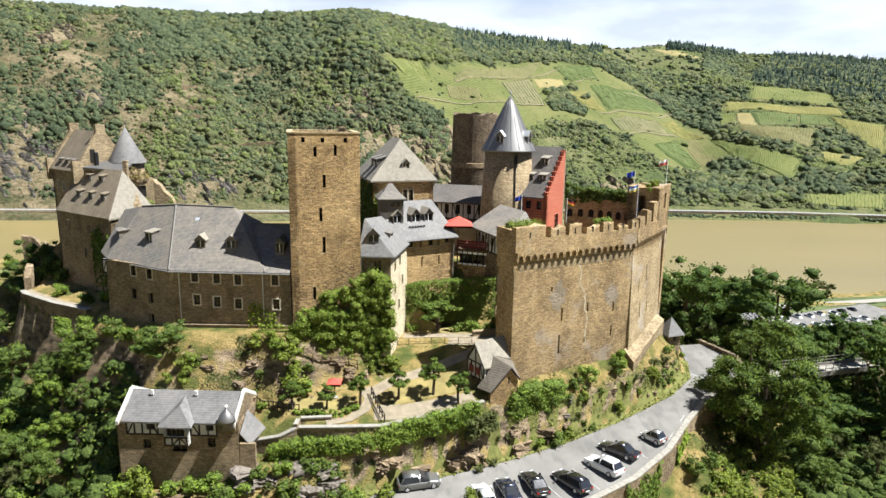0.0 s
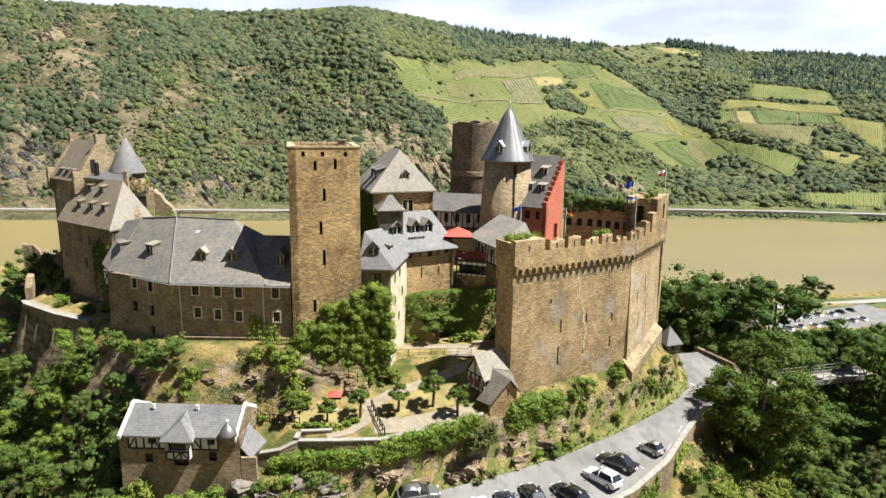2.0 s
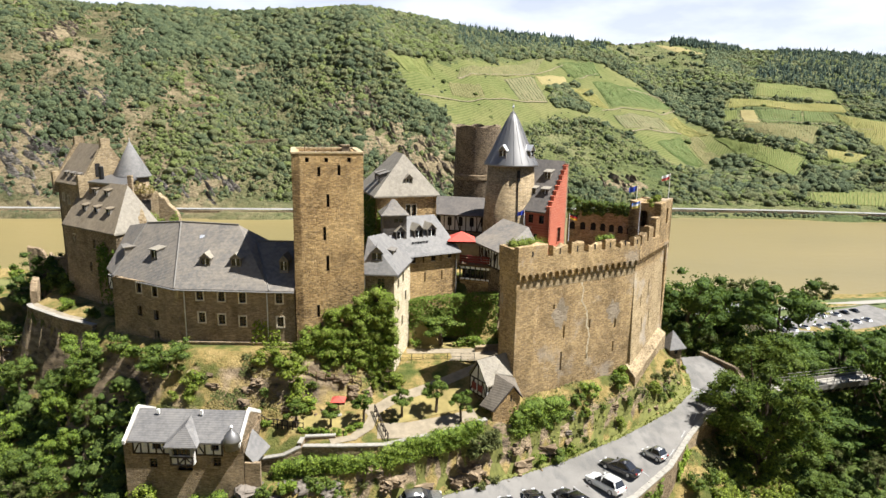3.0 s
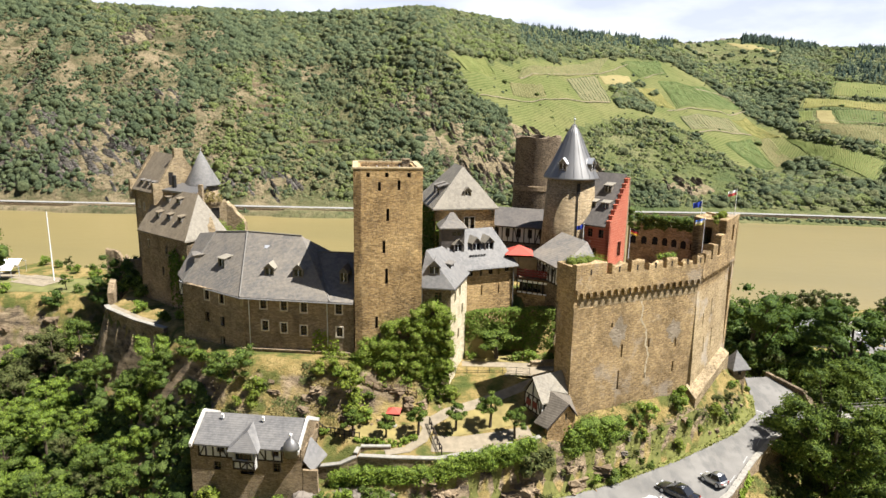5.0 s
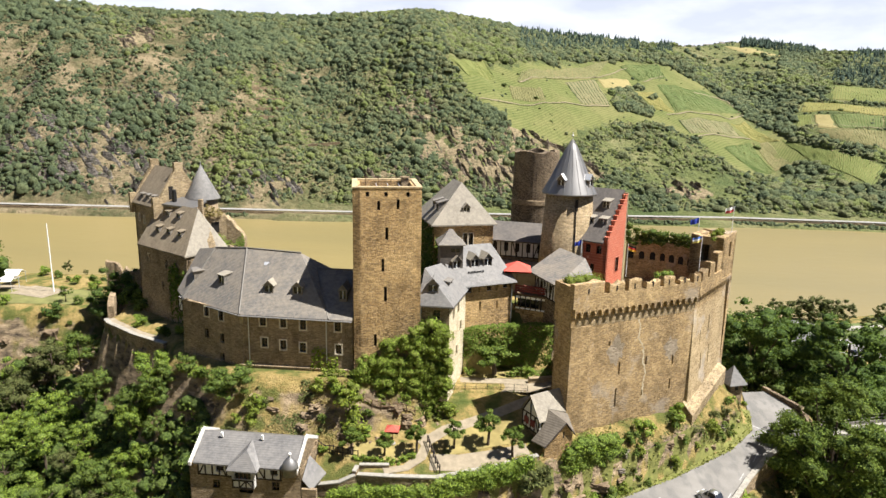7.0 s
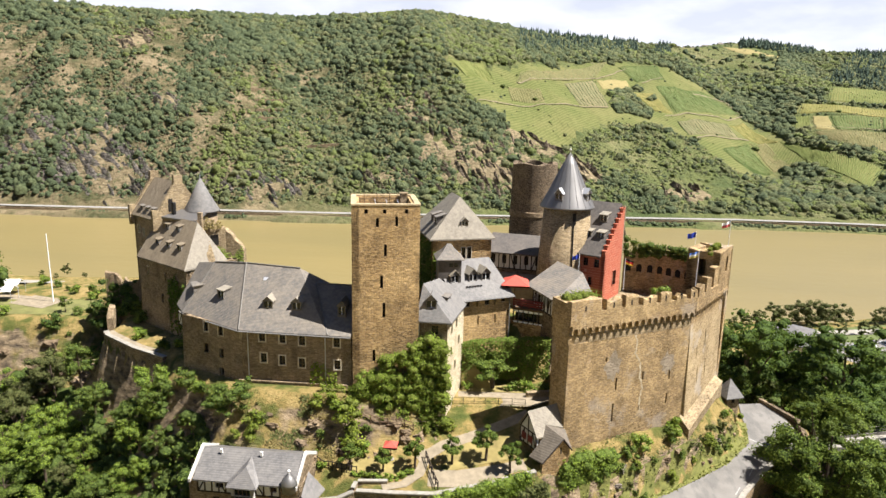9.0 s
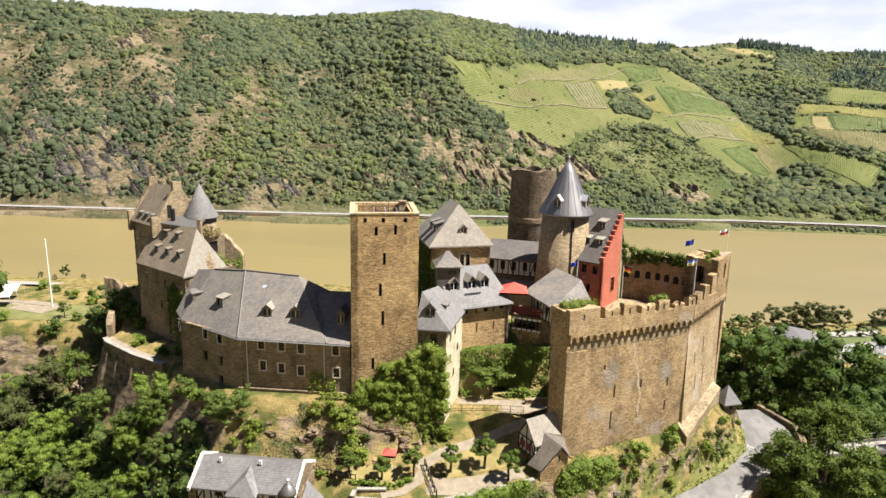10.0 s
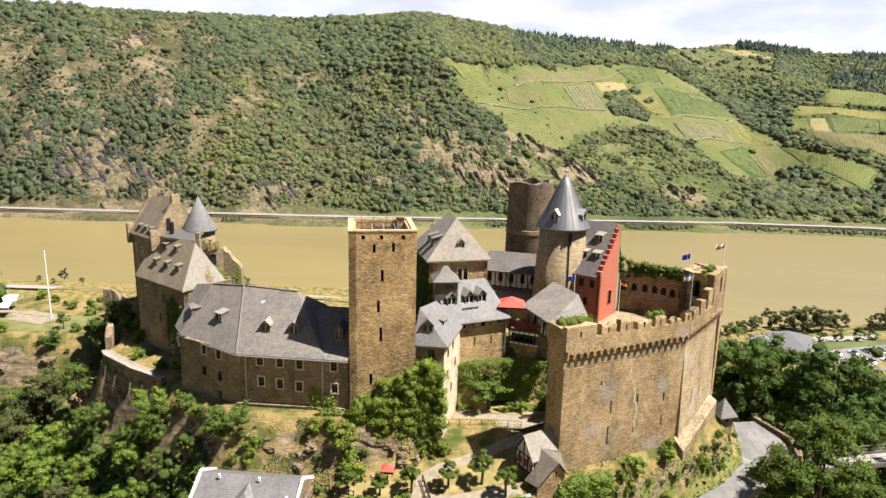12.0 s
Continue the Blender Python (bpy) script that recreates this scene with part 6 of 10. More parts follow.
def shed():
    t = group("gate_shed", (6.0, 71.2, 64), "half-timbered shed with a pale stone-slab roof and red shutters", "shed")
    A, B = (3.4, 72.55), (5.25, 69.95)
    L = math.dist(A, B)
    part("timber_gable", gable(A, B, [(0, 65.5), (L, 65.5), (L, 67.5), (L / 2, 69.7), (0, 67.6)]), PLASTER, t, "white panels between dark timbers")
    timbering(t, A, B, 65.5, 67.55, 4, [(0, True), (3, False)])
    m = on_wall(A, B, 0, 0)
    for s0, s1 in ((0.15, L / 2), (L - 0.15, L / 2)):
        bm = bmesh.new()
        tube(bm, m @ Vector((s0, -0.06, 67.55)), m @ Vector((s1, -0.06, 69.7)), 0.09, sides=4)
        part("gable_timber", bm, TIMBER, t)
    bm = bmesh.new()
    tube(bm, m @ Vector((L / 2, -0.05, 67.5)), m @ Vector((L / 2, -0.05, 69.6)), 0.08, sides=4)
    part("king_post", bm, TIMBER, t)
    for s in (0.9, 2.1):
        bm = bmesh.new()
        box(bm, s - 0.4, s + 0.4, -0.12, -0.055, 66.1, 66.95, m)
        part("shutter", bm, RED_WOOD, t)
    bm = bmesh.new()
    wall(bm, (3.9, 72.3), (5.5, 70.1), 62.5, 65.5, 0.4)
    part("lower_wall", bm, STONE_DARK, t)
    C, D = (5.75, 68.35), (9.15, 70.1)
    part("cross_gable", gable(C, D, [(0.2, 61), (3.8, 61), (3.8, 65.9), (2.75, 67.35), (0.2, 65.0)], 0.4), STONE, t, "brown rubble gable wall")
    bm = bmesh.new()
    wall(bm, D, (8.5, 72.4), 61, 66.0, 0.3)
    part("side_wall", bm, STONE, t)
    bm = bmesh.new()
    box(bm, 2.5, 2.7, -0.01, 0.1, 65.6, 66.4, on_wall(C, D, 0, 0))
    part("slit_window", bm, DARK, t)
    R0, R1 = (4.1, 71.1, 69.95), (7.7, 73.7, 69.95)
    bm = bmesh.new()
    slabs(bm, [[R0, (5.25, 69.55, 67.35), (6.0, 70.1, 67.35), (6.28, 71.25, 68.3), (8.7, 72.4, 67.5), R1]], 0.14)
    part("roof", bm, SLATE_PALE, t, "pale sunlit stone-slab roof")
    bm = bmesh.new()
    slabs(bm, [[R0, R1, (6.9, 75.3, 67.6), (3.15, 72.75, 67.6)]], 0.14)
    part("back_roof", bm, SLATE_PALE, t)
    X0, X1 = (6.28, 71.25, 68.25), (8.3, 69.4, 67.65)
    bm = bmesh.new()
    slabs(bm, [[X0, X1, (5.85, 67.95, 65.15), (4.4, 69.2, 65.25), (5.6, 69.9, 66.6)]], 0.14)
    part("cross_roof", bm, SLATE_TAN, t, "tan stone-slab cross roof")
    bm = bmesh.new()
    slabs(bm, [[X0, (8.7, 72.4, 67.3), (9.4, 70.0, 66.05), X1]], 0.14)
    part("cross_roof", bm, SLATE_TAN, t, "tan stone-slab cross roof")
    for p in ((5.85, 67.95, 65.1), (9.4, 70.0, 66.0)):
        bm = bmesh.new()
        tube(bm, (X1[0], X1[1] - 0.05, X1[2] - 0.1), (p[0], p[1] - 0.05, p[2] - 0.05), 0.09, sides=4)
        part("verge_board", bm, TIMBER, t)


shed()

# ---- watch hut by the road ----
def watch_hut():
    x, y = 34.6, 92.6
    t = group("watch_hut", (x, y, 60), "small square stone watch hut with pyramid slate roof", "hut")
    m = Matrix.Translation((x, y, 0)) @ Matrix.Rotation(radians(20), 4, "Z")
    bm = bmesh.new()
    box(bm, -1.05, 1.05, -1.05, 1.05, 58.5, 64.2, m)
    part("body", bm, STONE_GREY, t)
    bm = bmesh.new()
    q = [m @ Vector(v) for v in ((-1.5, -1.5, 64.1), (1.5, -1.5, 64.1), (1.5, 1.5, 64.1), (-1.5, 1.5, 64.1), (0, 0, 66.6))]
    slabs(bm, [[q[i], q[(i + 1) % 4], q[4]] for i in range(4)], 0.12)
    part("roof", bm, SLATE_BLUE, t)
    bm = bmesh.new()
    box(bm, -0.25, 0.25, -1.09, -0.9, 63.2, 63.9, m)
    part("opening", bm, DARK, t)


watch_hut()

# ---- walls, paths and fences of the garden ----
def coped_wall(name, label, pts, foot, top, thick=0.5, coping=CONCRETE, material=STONE_GREY, seg=2.2, kind=""):
    """A wall along a line, its top and foot following functions of place, capped with single stones."""
    t = group(name, (*pts[0], foot), label, "wall", kind)
    caps = []
    for (a, za), (b, zb) in zip(zip(pts, top), zip(pts[1:], top[1:])):
        L, turn, n = frame_of(a, b)
        bm = bmesh.new()
        v = []
        for p, z in ((a, za), (b, zb)):
            v.append([bm.verts.new((p[0] - n[0] * k, p[1] - n[1] * k, h)) for k in (0, thick) for h in (foot, z)])
        for i, j in ((0, 1), (1, 3), (3, 2), (2, 0)):
            bm.faces.new((v[0][i], v[0][j], v[1][j], v[1][i]))
        bm.faces.new((v[0][0], v[0][1], v[0][3], v[0][2])), bm.faces.new((v[1][0], v[1][1], v[1][3], v[1][2]))
        part("masonry", bm, material, t)
        k = max(1, round(L / seg))
        for i in range(k):
            s0, s1 = i / k, (i + 1) / k
            caps.append((lerp(a, b, s0), lerp(a, b, s1), za + (zb - za) * s0, za + (zb - za) * s1, turn, L / k))
    for p, q, z0, z1, turn, L in caps:
        bm = bmesh.new()
        m = Matrix.Translation((*p, z0)) @ Matrix.Rotation(turn, 4, "Z") @ Matrix.Rotation(-math.atan2(z1 - z0, L), 4, "Y")
        box(bm, 0.015, L - 0.015, -0.06, thick + 0.06, 0, 0.14, m)
        part("coping_stone", bm, coping, t)
    return t


coped_wall("garden_wall", "stone terrace wall with pale coping stones", [(-19.4, 62.6), (-16.6, 62.5), (-14.7, 63.0), (-11.0, 62.7), (-6.0, 62.9), (0.4, 65.5), (5.3, 67.7)], 57.5, [61.6, 62.2, 63.0, 63.25, 63.35, 63.6, 64.1], 0.5)
coped_wall("inner_garden_wall", "low white-capped wall inside the garden", [(-14.9, 63.3), (-14.7, 64.2), (-11.4, 64.6)], 62.0, [63.2, 63.5, 63.5], 0.35)
coped_wall("road_parapet", "low pale parapet along the road on a stone retaining wall", [(12.8, 57.6), (17.0, 60.2), (21.6, 63.3), (27.1, 68.8), (31.9, 75.5), (35.8, 80.2), (39.4, 83.8), (42.0, 85.6)], 49, [57.0, 57.3, 57.55, 57.95, 58.5, 58.9, 59.2, 59.35], 0.55, CONCRETE, STONE_GREY, 1.6)
# dark rubble and coping paint in the shade that lies on this wall
coped_wall("forecourt_wall", "low stone wall along the upper end of the road", [(44.6, 88.4), (45.4, 93.2), (42.2, 99.5)], 56, [60.1, 60.35, 60.6], 0.5, STONE_DARK, STONE_DARK)
coped_wall("court_wall", "low stone edging wall in the courtyard", [(4.4, 80.3), (8.3, 81.2)], 66.9, [67.9, 68.0], 0.5, STONE_PALE, STONE_PALE)
coped_wall("terrace_retaining_wall", "tall retaining wall below the western path", [(-59.2, 88.4), (-57.8, 86.8), (-51.2, 82.6), (-45.2, 79.7)], 58, [70.1, 70.15, 70.15, 70.2], 0.6, CONCRETE, STONE_GREY)

hold = [(-58.6, 88.6), (-57.2, 87.4), (-51.0, 83.4), (-47.5, 81.8)]
thing("west_path", strip(hold, 1.6, 0.06, height), GRAVEL, "pale gravel path on the western terrace", "path", kind="structure")
thing("garden_path", strip([(-8.4, 68.6), (-5.7, 71.2), (-2.4, 72.9), (1.0, 75.0), (4.6, 77.4)], 1.5, 0.06, height), GRAVEL, "sandy garden path leading up to the courtyard", "path", kind="structure")
thing("hedge_path", strip([(-11.9, 63.9), (-9.6, 64.8), (-8.1, 66.7), (-7.7, 68.4), (-8.4, 70.2)], 1.25, 0.07, height), GRAVEL, "curved paved garden path", "path", kind="structure")
thing("terrace_gravel", strip([(-7.0, 66.0), (-3.6, 66.2), (0.8, 67.4), (4.2, 68.6)], 2.6, 0.055, height), GRAVEL, "sandy gravel area under the garden trees", "path", kind="structure")
thing("upper_lawn", strip([(-5.4, 69.0), (-1.0, 70.6), (3.2, 72.0)], 3.6, 0.045, height), LAWN, "dry yellowish lawn under the garden trees", "lawn", kind="structure")
thing("courtyard_paving", strip([(-4.6, 79.6), (0.5, 80.0), (4.5, 80.2), (7.6, 81.6)], 3.0, 0.05, height), GRAVEL, "pale sandy courtyard paving", "path", kind="structure")
thing("courtyard_bed", strip([(-4.4, 82.2), (0.0, 82.6), (4.0, 82.9), (7.4, 82.6)], 2.6, 0.05, height), LAWN, "dry grass bed in front of the courtyard hedge", "lawn", kind="structure")
thing("west_lawn", strip([(-94, 104), (-84, 106), (-74, 107)], 9.0, 0.06, height), GREEN_LAWN, "bright green lawn on the western terrace", "lawn", kind="structure")
thing("west_terrace_path", strip([(-96, 111), (-88, 110.2), (-81, 109.4)], 2.6, 0.1, height), GRAVEL, "pale path to the flagpole", "path", kind="structure")
thing("garden_lawn", strip([(-16.6, 67.0), (-12.0, 67.2), (-9.6, 67.6)], 2.6, 0.045, height), LAWN, "dry yellowish lawn in the garden", "lawn", kind="structure")


def fence(name, label, pts, height_, gap, post, rails, material, r=0.04):
    t = group(name, (*pts[0], float(height(*pts[0]))), label, "fence")
    line = []
    for a, b in zip(pts, pts[1:]):
        k = max(1, round(math.dist(a, b) / gap))
        line += [lerp(a, b, i / k) for i in range(k)]
    line.append(pts[-1])
    zs = [float(height(x, y)) for x, y in line]
    for (x, y), z in zip(line, zs):
        bm = bmesh.new()
        tube(bm, (x, y, z - 0.1), (x, y, z + height_), post, sides=6)
        part("post", bm, material, t)
    for f in rails:
        bm = bmesh.new()
        for (x0, y0), (x1, y1), z0, z1 in zip(line, line[1:], zs, zs[1:]):
            tube(bm, (x0, y0, z0 + height_ * f), (x1, y1, z1 + height_ * f), r, sides=5)
        part("rail", bm, material, t)


fence("court_railing", "thin iron railing along the courtyard edge", [(-5.3, 78.3), (-1.0, 78.6), (4.2, 78.9)], 1.0, 1.5, 0.035, (0.5, 1.0), IRON, 0.022)
fence("path_handrail", "dark wooden handrail beside the garden steps", [(-5.7, 64.3), (-6.7, 66.8), (-7.6, 69.0)], 1.0, 0.8, 0.07, (0.55, 1.0), TIMBER, 0.06)
fence("gatehouse_fence", "dark wooden fence behind the gatehouse", [(-20.2, 66.8), (-17.6, 66.2), (-15.2, 65.9)], 1.1, 0.55, 0.06, (0.4, 0.9), TIMBER, 0.05)
fence("slope_fence", "wooden fence along the planted slope", [(-15.5, 70.3), (-12.5, 71.0), (-9.5, 71.6)], 1.0, 0.9, 0.06, (0.5, 1.0), BROWN_WOOD, 0.05)
fence("shed_stair_rail", "wooden stair rail beside the shield wall", [(6.6, 73.6), (6.9, 76.8), (7.2, 79.2)], 1.1, 0.9, 0.06, (0.5, 1.0), BROWN_WOOD, 0.05)
parasol(-11.7, 68.5, float(height(-11.7, 68.5)), 0.8, 0.5, "garden_parasol", "small red garden parasol beside the hedge", 1.9)


# ---- road markings ----
WORN_PAINT = plain("worn_road_paint", (0.36, 0.355, 0.34), 0.8, vary=0.45, scale=3.0)
def marking(name, a, b, w, label):
    bm = strip([a, lerp(a, b, 0.5), b], w, 0.045, flat_road)
    thing(name, bm, WORN_PAINT, label, "road marking", "road markings", "structure")


for a, b in (((33.6, 79.6), (34.7, 81.4)), ((30.6, 75.6), (31.6, 77.1)), ((27.8, 71.6), (28.8, 73.0)), ((36.8, 84.0), (37.6, 85.2))):
    marking("lane_dash", a, b, 0.11, "worn white dashed lane line")
marking("stop_line", (36.4, 88.6), (39.4, 85.9), 0.25, "white stop line across the road")
for x, y in ((12.2, 61.6), (15.9, 64.0), (19.3, 66.6), (22.7, 69.6)):
    marking("bay_line", (x + 1.4, y - 2.0), (x - 0.9, y + 1.6), 0.1, "faint white parking bay line")


# ---- parked cars ----
def car(x, y, heading, paint, length, width, tall, label, estate=True):
    """A parked car; its nose points along heading (degrees from +x)."""
    base = Matrix.Translation((x, y, flat_road(x, y) + 0.03)) @ Matrix.Rotation(math.atan(0.085) * math.cos(radians(heading)), 4, "X") @ Matrix.Rotation(radians(heading), 4, "Z")
    t = new("car")
    t.matrix_basis = base
    WORLD[t] = base
    tagged(t, label, "car", "cars parked along the road")
    h, w, belt = length / 2, width / 2, tall * 0.58

    def loft(bm, sections):
        rings = []
        for sx, pts in sections:
            rings.append([bm.verts.new((sx, py, pz)) for py, pz in pts])
        for a, b in zip(rings, rings[1:]):
            for k in range(len(a)):
                j = (k + 1) % len(a)
                bm.faces.new((a[k], a[j], b[j], b[k]))
        bm.faces.new(rings[0]), bm.faces.new(rings[-1])

    half = lambda ww, z0, z1: [(ww * 0.93, z0), (ww * 0.985, z0 + 0.12), (ww, z0 + 0.6 * (z1 - z0)), (ww * 0.985, z1 - 0.14), (ww * 0.93, z1 - 0.05), (ww * 0.82, z1)]
    ring = lambda ww, z0, z1: half(ww, z0, z1) + [(-py, pz) for py, pz in reversed(half(ww, z0, z1))]
    bm = bmesh.new()
    loft(bm, [(-h, ring(w * 0.88, 0.35, belt * 0.98)), (-h + 0.12, ring(w * 0.97, 0.24, belt)), (-h * 0.4, ring(w, 0.2, belt)), (h * 0.35, ring(w, 0.2, belt)), (h * 0.55, ring(w, 0.2, belt * 0.97)), (h * 0.78, ring(w * 0.985, 0.2, belt * 0.91)), (h - 0.2, ring(w * 0.92, 0.22, belt * 0.82)), (h - 0.06, ring(w * 0.82, 0.28, belt * 0.72)), (h, ring(w * 0.66, 0.36, belt * 0.6))])
    body = part("body", bm, paint, t, m=base, smooth=True)
    back = -h + (0.2 if estate else 0.75)
    bm = bmesh.new()
    lo, hi = belt - 0.06, tall
    low = [(back - 0.05, lo), (h * 0.5, lo)]
    high = [(back + (0.35 if estate else 0.75), hi), (h * 0.02, hi)]
    ws, wt = w * 0.9, w * 0.72
    v = [bm.verts.new(p) for p in ((low[0][0], -ws, lo), (low[1][0], -ws, lo), (low[1][0], ws, lo), (low[0][0], ws, lo), (high[0][0], -wt, hi - 0.06), (high[1][0], -wt, hi - 0.06), (high[1][0], wt, hi - 0.06), (high[0][0], wt, hi - 0.06))]
    for f in ((0, 1, 2, 3), (4, 5, 6, 7), (0, 1, 5, 4), (1, 2, 6, 5), (2, 3, 7, 6), (3, 0, 4, 7)):
        bm.faces.new([v[i] for i in f])
    corners = [x.co.copy() for x in v]
    bmesh.ops.bevel(bm, geom=[e for e in bm.edges if max(u.co.z for u in e.verts) > lo + 0.01], offset=0.11, segments=3, affect="EDGES")
    part("cabin", bm, paint, t, m=base, smooth=True)
    middle = (0.04 * h - corners[0].x) / (corners[1].x - corners[0].x)
    mid_low, mid_high = corners[0].lerp(corners[1], middle), corners[4].lerp(corners[5], min(0.95, max(0.05, (0.04 * h - corners[4].x) / (corners[5].x - corners[4].x))))
    flip = lambda p: Vector((p.x, -p.y, p.z))
    sides = [(corners[0], mid_low, mid_high, corners[4]), (mid_low, corners[1], corners[5], mid_high)]
    for name, quad in [("windscreen", (corners[1], corners[2], corners[6], corners[5])), ("rear_window", (corners[3], corners[0], corners[4], corners[7]))] + [("side_window", f) for f in sides] + [("side_window", tuple(flip(p) for p in f)) for f in sides]:
        bm = bmesh.new()
        mid = sum(quad, Vector()) / 4
        nrm = (quad[1] - quad[0]).cross(quad[3] - quad[0]).normalized()
        if nrm.dot(mid - Vector((0, 0, lo + 0.2))) < 0:
            nrm = -nrm
        fr = [bm.verts.new(mid + (p - mid) * 0.86 + nrm * 0.012) for p in quad]
        bk = [bm.verts.new(mid + (p - mid) * 0.86 - nrm * 0.03) for p in quad]
        bm.faces.new(fr), bm.faces.new(bk)
        for i in range(4):
            bm.faces.new((fr[i], fr[(i + 1) % 4], bk[(i + 1) % 4], bk[i]))
        part(name, bm, CAR_GLASS, t, m=base)
    bm = bmesh.new()
    box(bm, high[0][0] + 0.04, high[1][0] - 0.04, -wt + 0.06, wt - 0.06, hi - 0.08, hi - 0.015)
    bmesh.ops.bevel(bm, geom=[e for e in bm.edges if min(u.co.z for u in e.verts) > hi - 0.03], offset=0.05, segments=2, affect="EDGES")
    part("roof_panel", bm, paint, t, m=base, smooth=True)
    for sx in (-h * 0.6, h * 0.62):
        for sy in (-1, 1):
            m = base @ Matrix.Translation((sx, sy * (w - 0.1), 0.32)) @ Matrix.Rotation(radians(90), 4, "X")
            bm = bmesh.new()
            lathe(bm, [(0.26, -0.11), (0.32, -0.09), (0.32, 0.09), (0.26, 0.11)], 16)
            wheel = part("wheel", bm, TYRE, t, m=m)
            bm = bmesh.new()
            lathe(bm, [(0.2, -0.125), (0.21, -0.1), (0.21, 0.1), (0.2, 0.125)], 12)
            part("rim", bm, ZINC, wheel, m=m)
    for sy in (-1, 1):
        bm = bmesh.new()
        box(bm, h - 0.22, h - 0.02, sy * w * 0.62 - 0.17, sy * w * 0.62 + 0.17, belt * 0.62, belt * 0.62 + 0.14)
        part("headlight", bm, CAR_LAMP, t, m=base)
        bm = bmesh.new()
        box(bm, -h - 0.015, -h + 0.1, sy * w * 0.7 - 0.13, sy * w * 0.7 + 0.13, belt * 0.72, belt * 0.72 + 0.2)
        part("tail_light", bm, CAR_RED, t, m=base)
        bm = bmesh.new()
        box(bm, h * 0.36, h * 0.44, sy * (w + 0.1) - 0.1, sy * (w + 0.1) + 0.1, belt, belt + 0.14)
        part("wing_mirror", bm, paint, t, m=base)
    bm = bmesh.new()
    box(bm, -h - 0.02, -h + 0.05, -0.26, 0.26, belt * 0.5, belt * 0.5 + 0.11)
    part("rear_plate", bm, WHITE, t, m=base)


CAR_GLASS, CAR_LAMP, CAR_RED = glossy("car_glass", (0.02, 0.022, 0.026), 0.06), glossy("headlight_glass", (0.6, 0.6, 0.6), 0.15), glossy("tail_light_glass", (0.35, 0.015, 0.01), 0.2)
TYRE = plain("tyre_rubber", (0.02, 0.02, 0.02), 0.9)
P_GREY, P_WHITE, P_BLACK = glossy("grey_car_paint", (0.2, 0.2, 0.19), 0.25, 0.6, 0.8), glossy("white_car_paint", (0.8, 0.8, 0.78), 0.25, 0, 0.8), glossy("black_car_paint", (0.012, 0.012, 0.014), 0.18, 0, 1.0)
P_BLUE, P_SILVER = glossy("dark_blue_car_paint", (0.015, 0.02, 0.04), 0.2, 0.2, 1.0), glossy("silver_car_paint", (0.5, 0.5, 0.5), 0.28, 0.8, 0.8)
car(-1.9, 62.2, 14, P_GREY, 4.6, 1.85, 1.66, "grey estate car parked beside the rock bank")
car(18.5, 65.4, 128, P_WHITE, 4.5, 1.84, 1.66, "white sport utility car parked at the parapet")
car(21.0, 68.5, 136, P_BLACK, 4.7, 1.82, 1.44, "black saloon car parked at the parapet", False)
car(14.4, 62.6, 123, P_BLACK, 4.7, 1.82, 1.5, "black estate car parked at the parapet")
car(10.4, 62.2, 106, P_BLACK, 4.6, 1.8, 1.46, "black saloon car with its bonnet to the rock", False)
car(7.5, 61.0, 104, P_BLUE, 4.4, 1.78, 1.44, "dark blue saloon car in the parking row", False)
car(4.9, 60.0, 104, P_WHITE, 4.3, 1.78, 1.46, "white hatchback in the parking row")
car(25.8, 71.2, 128, P_SILVER, 2.9, 1.6, 1.5, "small silver two-seater car by the lane")


# ---- flagpoles ----
def flagpole(x, y, z, tall, label, colours, size=(1.1, 0.75), r=0.05, sway=1):
    t = group("flagpole", (x, y, z), label, "flagpole", "", "flagpoles on the castle")
    bm = bmesh.new()
    tube(bm, (x, y, z), (x, y, z + tall), r, r * 0.7, 8)
    part("pole", bm, WHITE, t)
    if not colours:
        return
    w, h = size
    n = len(colours)
    for k, c in enumerate(colours):
        bm = bmesh.new()
        cols = 7
        za, zb = z + tall - 0.1 - h * k / n, z + tall - 0.1 - h * (k + 1) / n
        grid = [[bm.verts.new((x + sway * (0.05 + w * i / cols), y + 0.12 * math.sin(i * 1.3 + 0.4 * j), zz - 0.35 * i / cols)) for i in range(cols + 1)] for j, zz in enumerate((za, zb))]
        for i in range(cols):
            bm.faces.new((grid[0][i], grid[0][i + 1], grid[1][i + 1], grid[1][i]))
        part("flag", bm, plain("flag_cloth_%d" % len(bpy.data.materials), c, 0.8, vary=0.1), t)


flagpole(17.9, 91.8, 79.4, 4.8, "flagpole with a black, red and gold flag", [(0.02, 0.02, 0.02), (0.5, 0.03, 0.03), (0.75, 0.45, 0.04)])
flagpole(26.0, 85.6, 80.6, 6.4, "flagpole with a blue, white and yellow flag", [(0.1, 0.2, 0.55), (0.8, 0.8, 0.8), (0.7, 0.6, 0.15)], sway=-1)
flagpole(27.6, 93.0, 80.0, 8.2, "flagpole with a blue flag", [(0.03, 0.06, 0.4)], sway=-1)
flagpole(32.0, 92.6, 85.4, 4.6, "flagpole with a white and red flag", [(0.8, 0.8, 0.8), (0.6, 0.1, 0.1)], sway=-1)
flagpole(11.4, 91.6, 82.0, 2.6, "short flagpole with a blue flag", [(0.03, 0.06, 0.4)], (0.9, 0.6), sway=-1)
flagpole(-82.3, 109, 67.3, 13.0, "tall white flagpole on the western terrace", [], r=0.11)


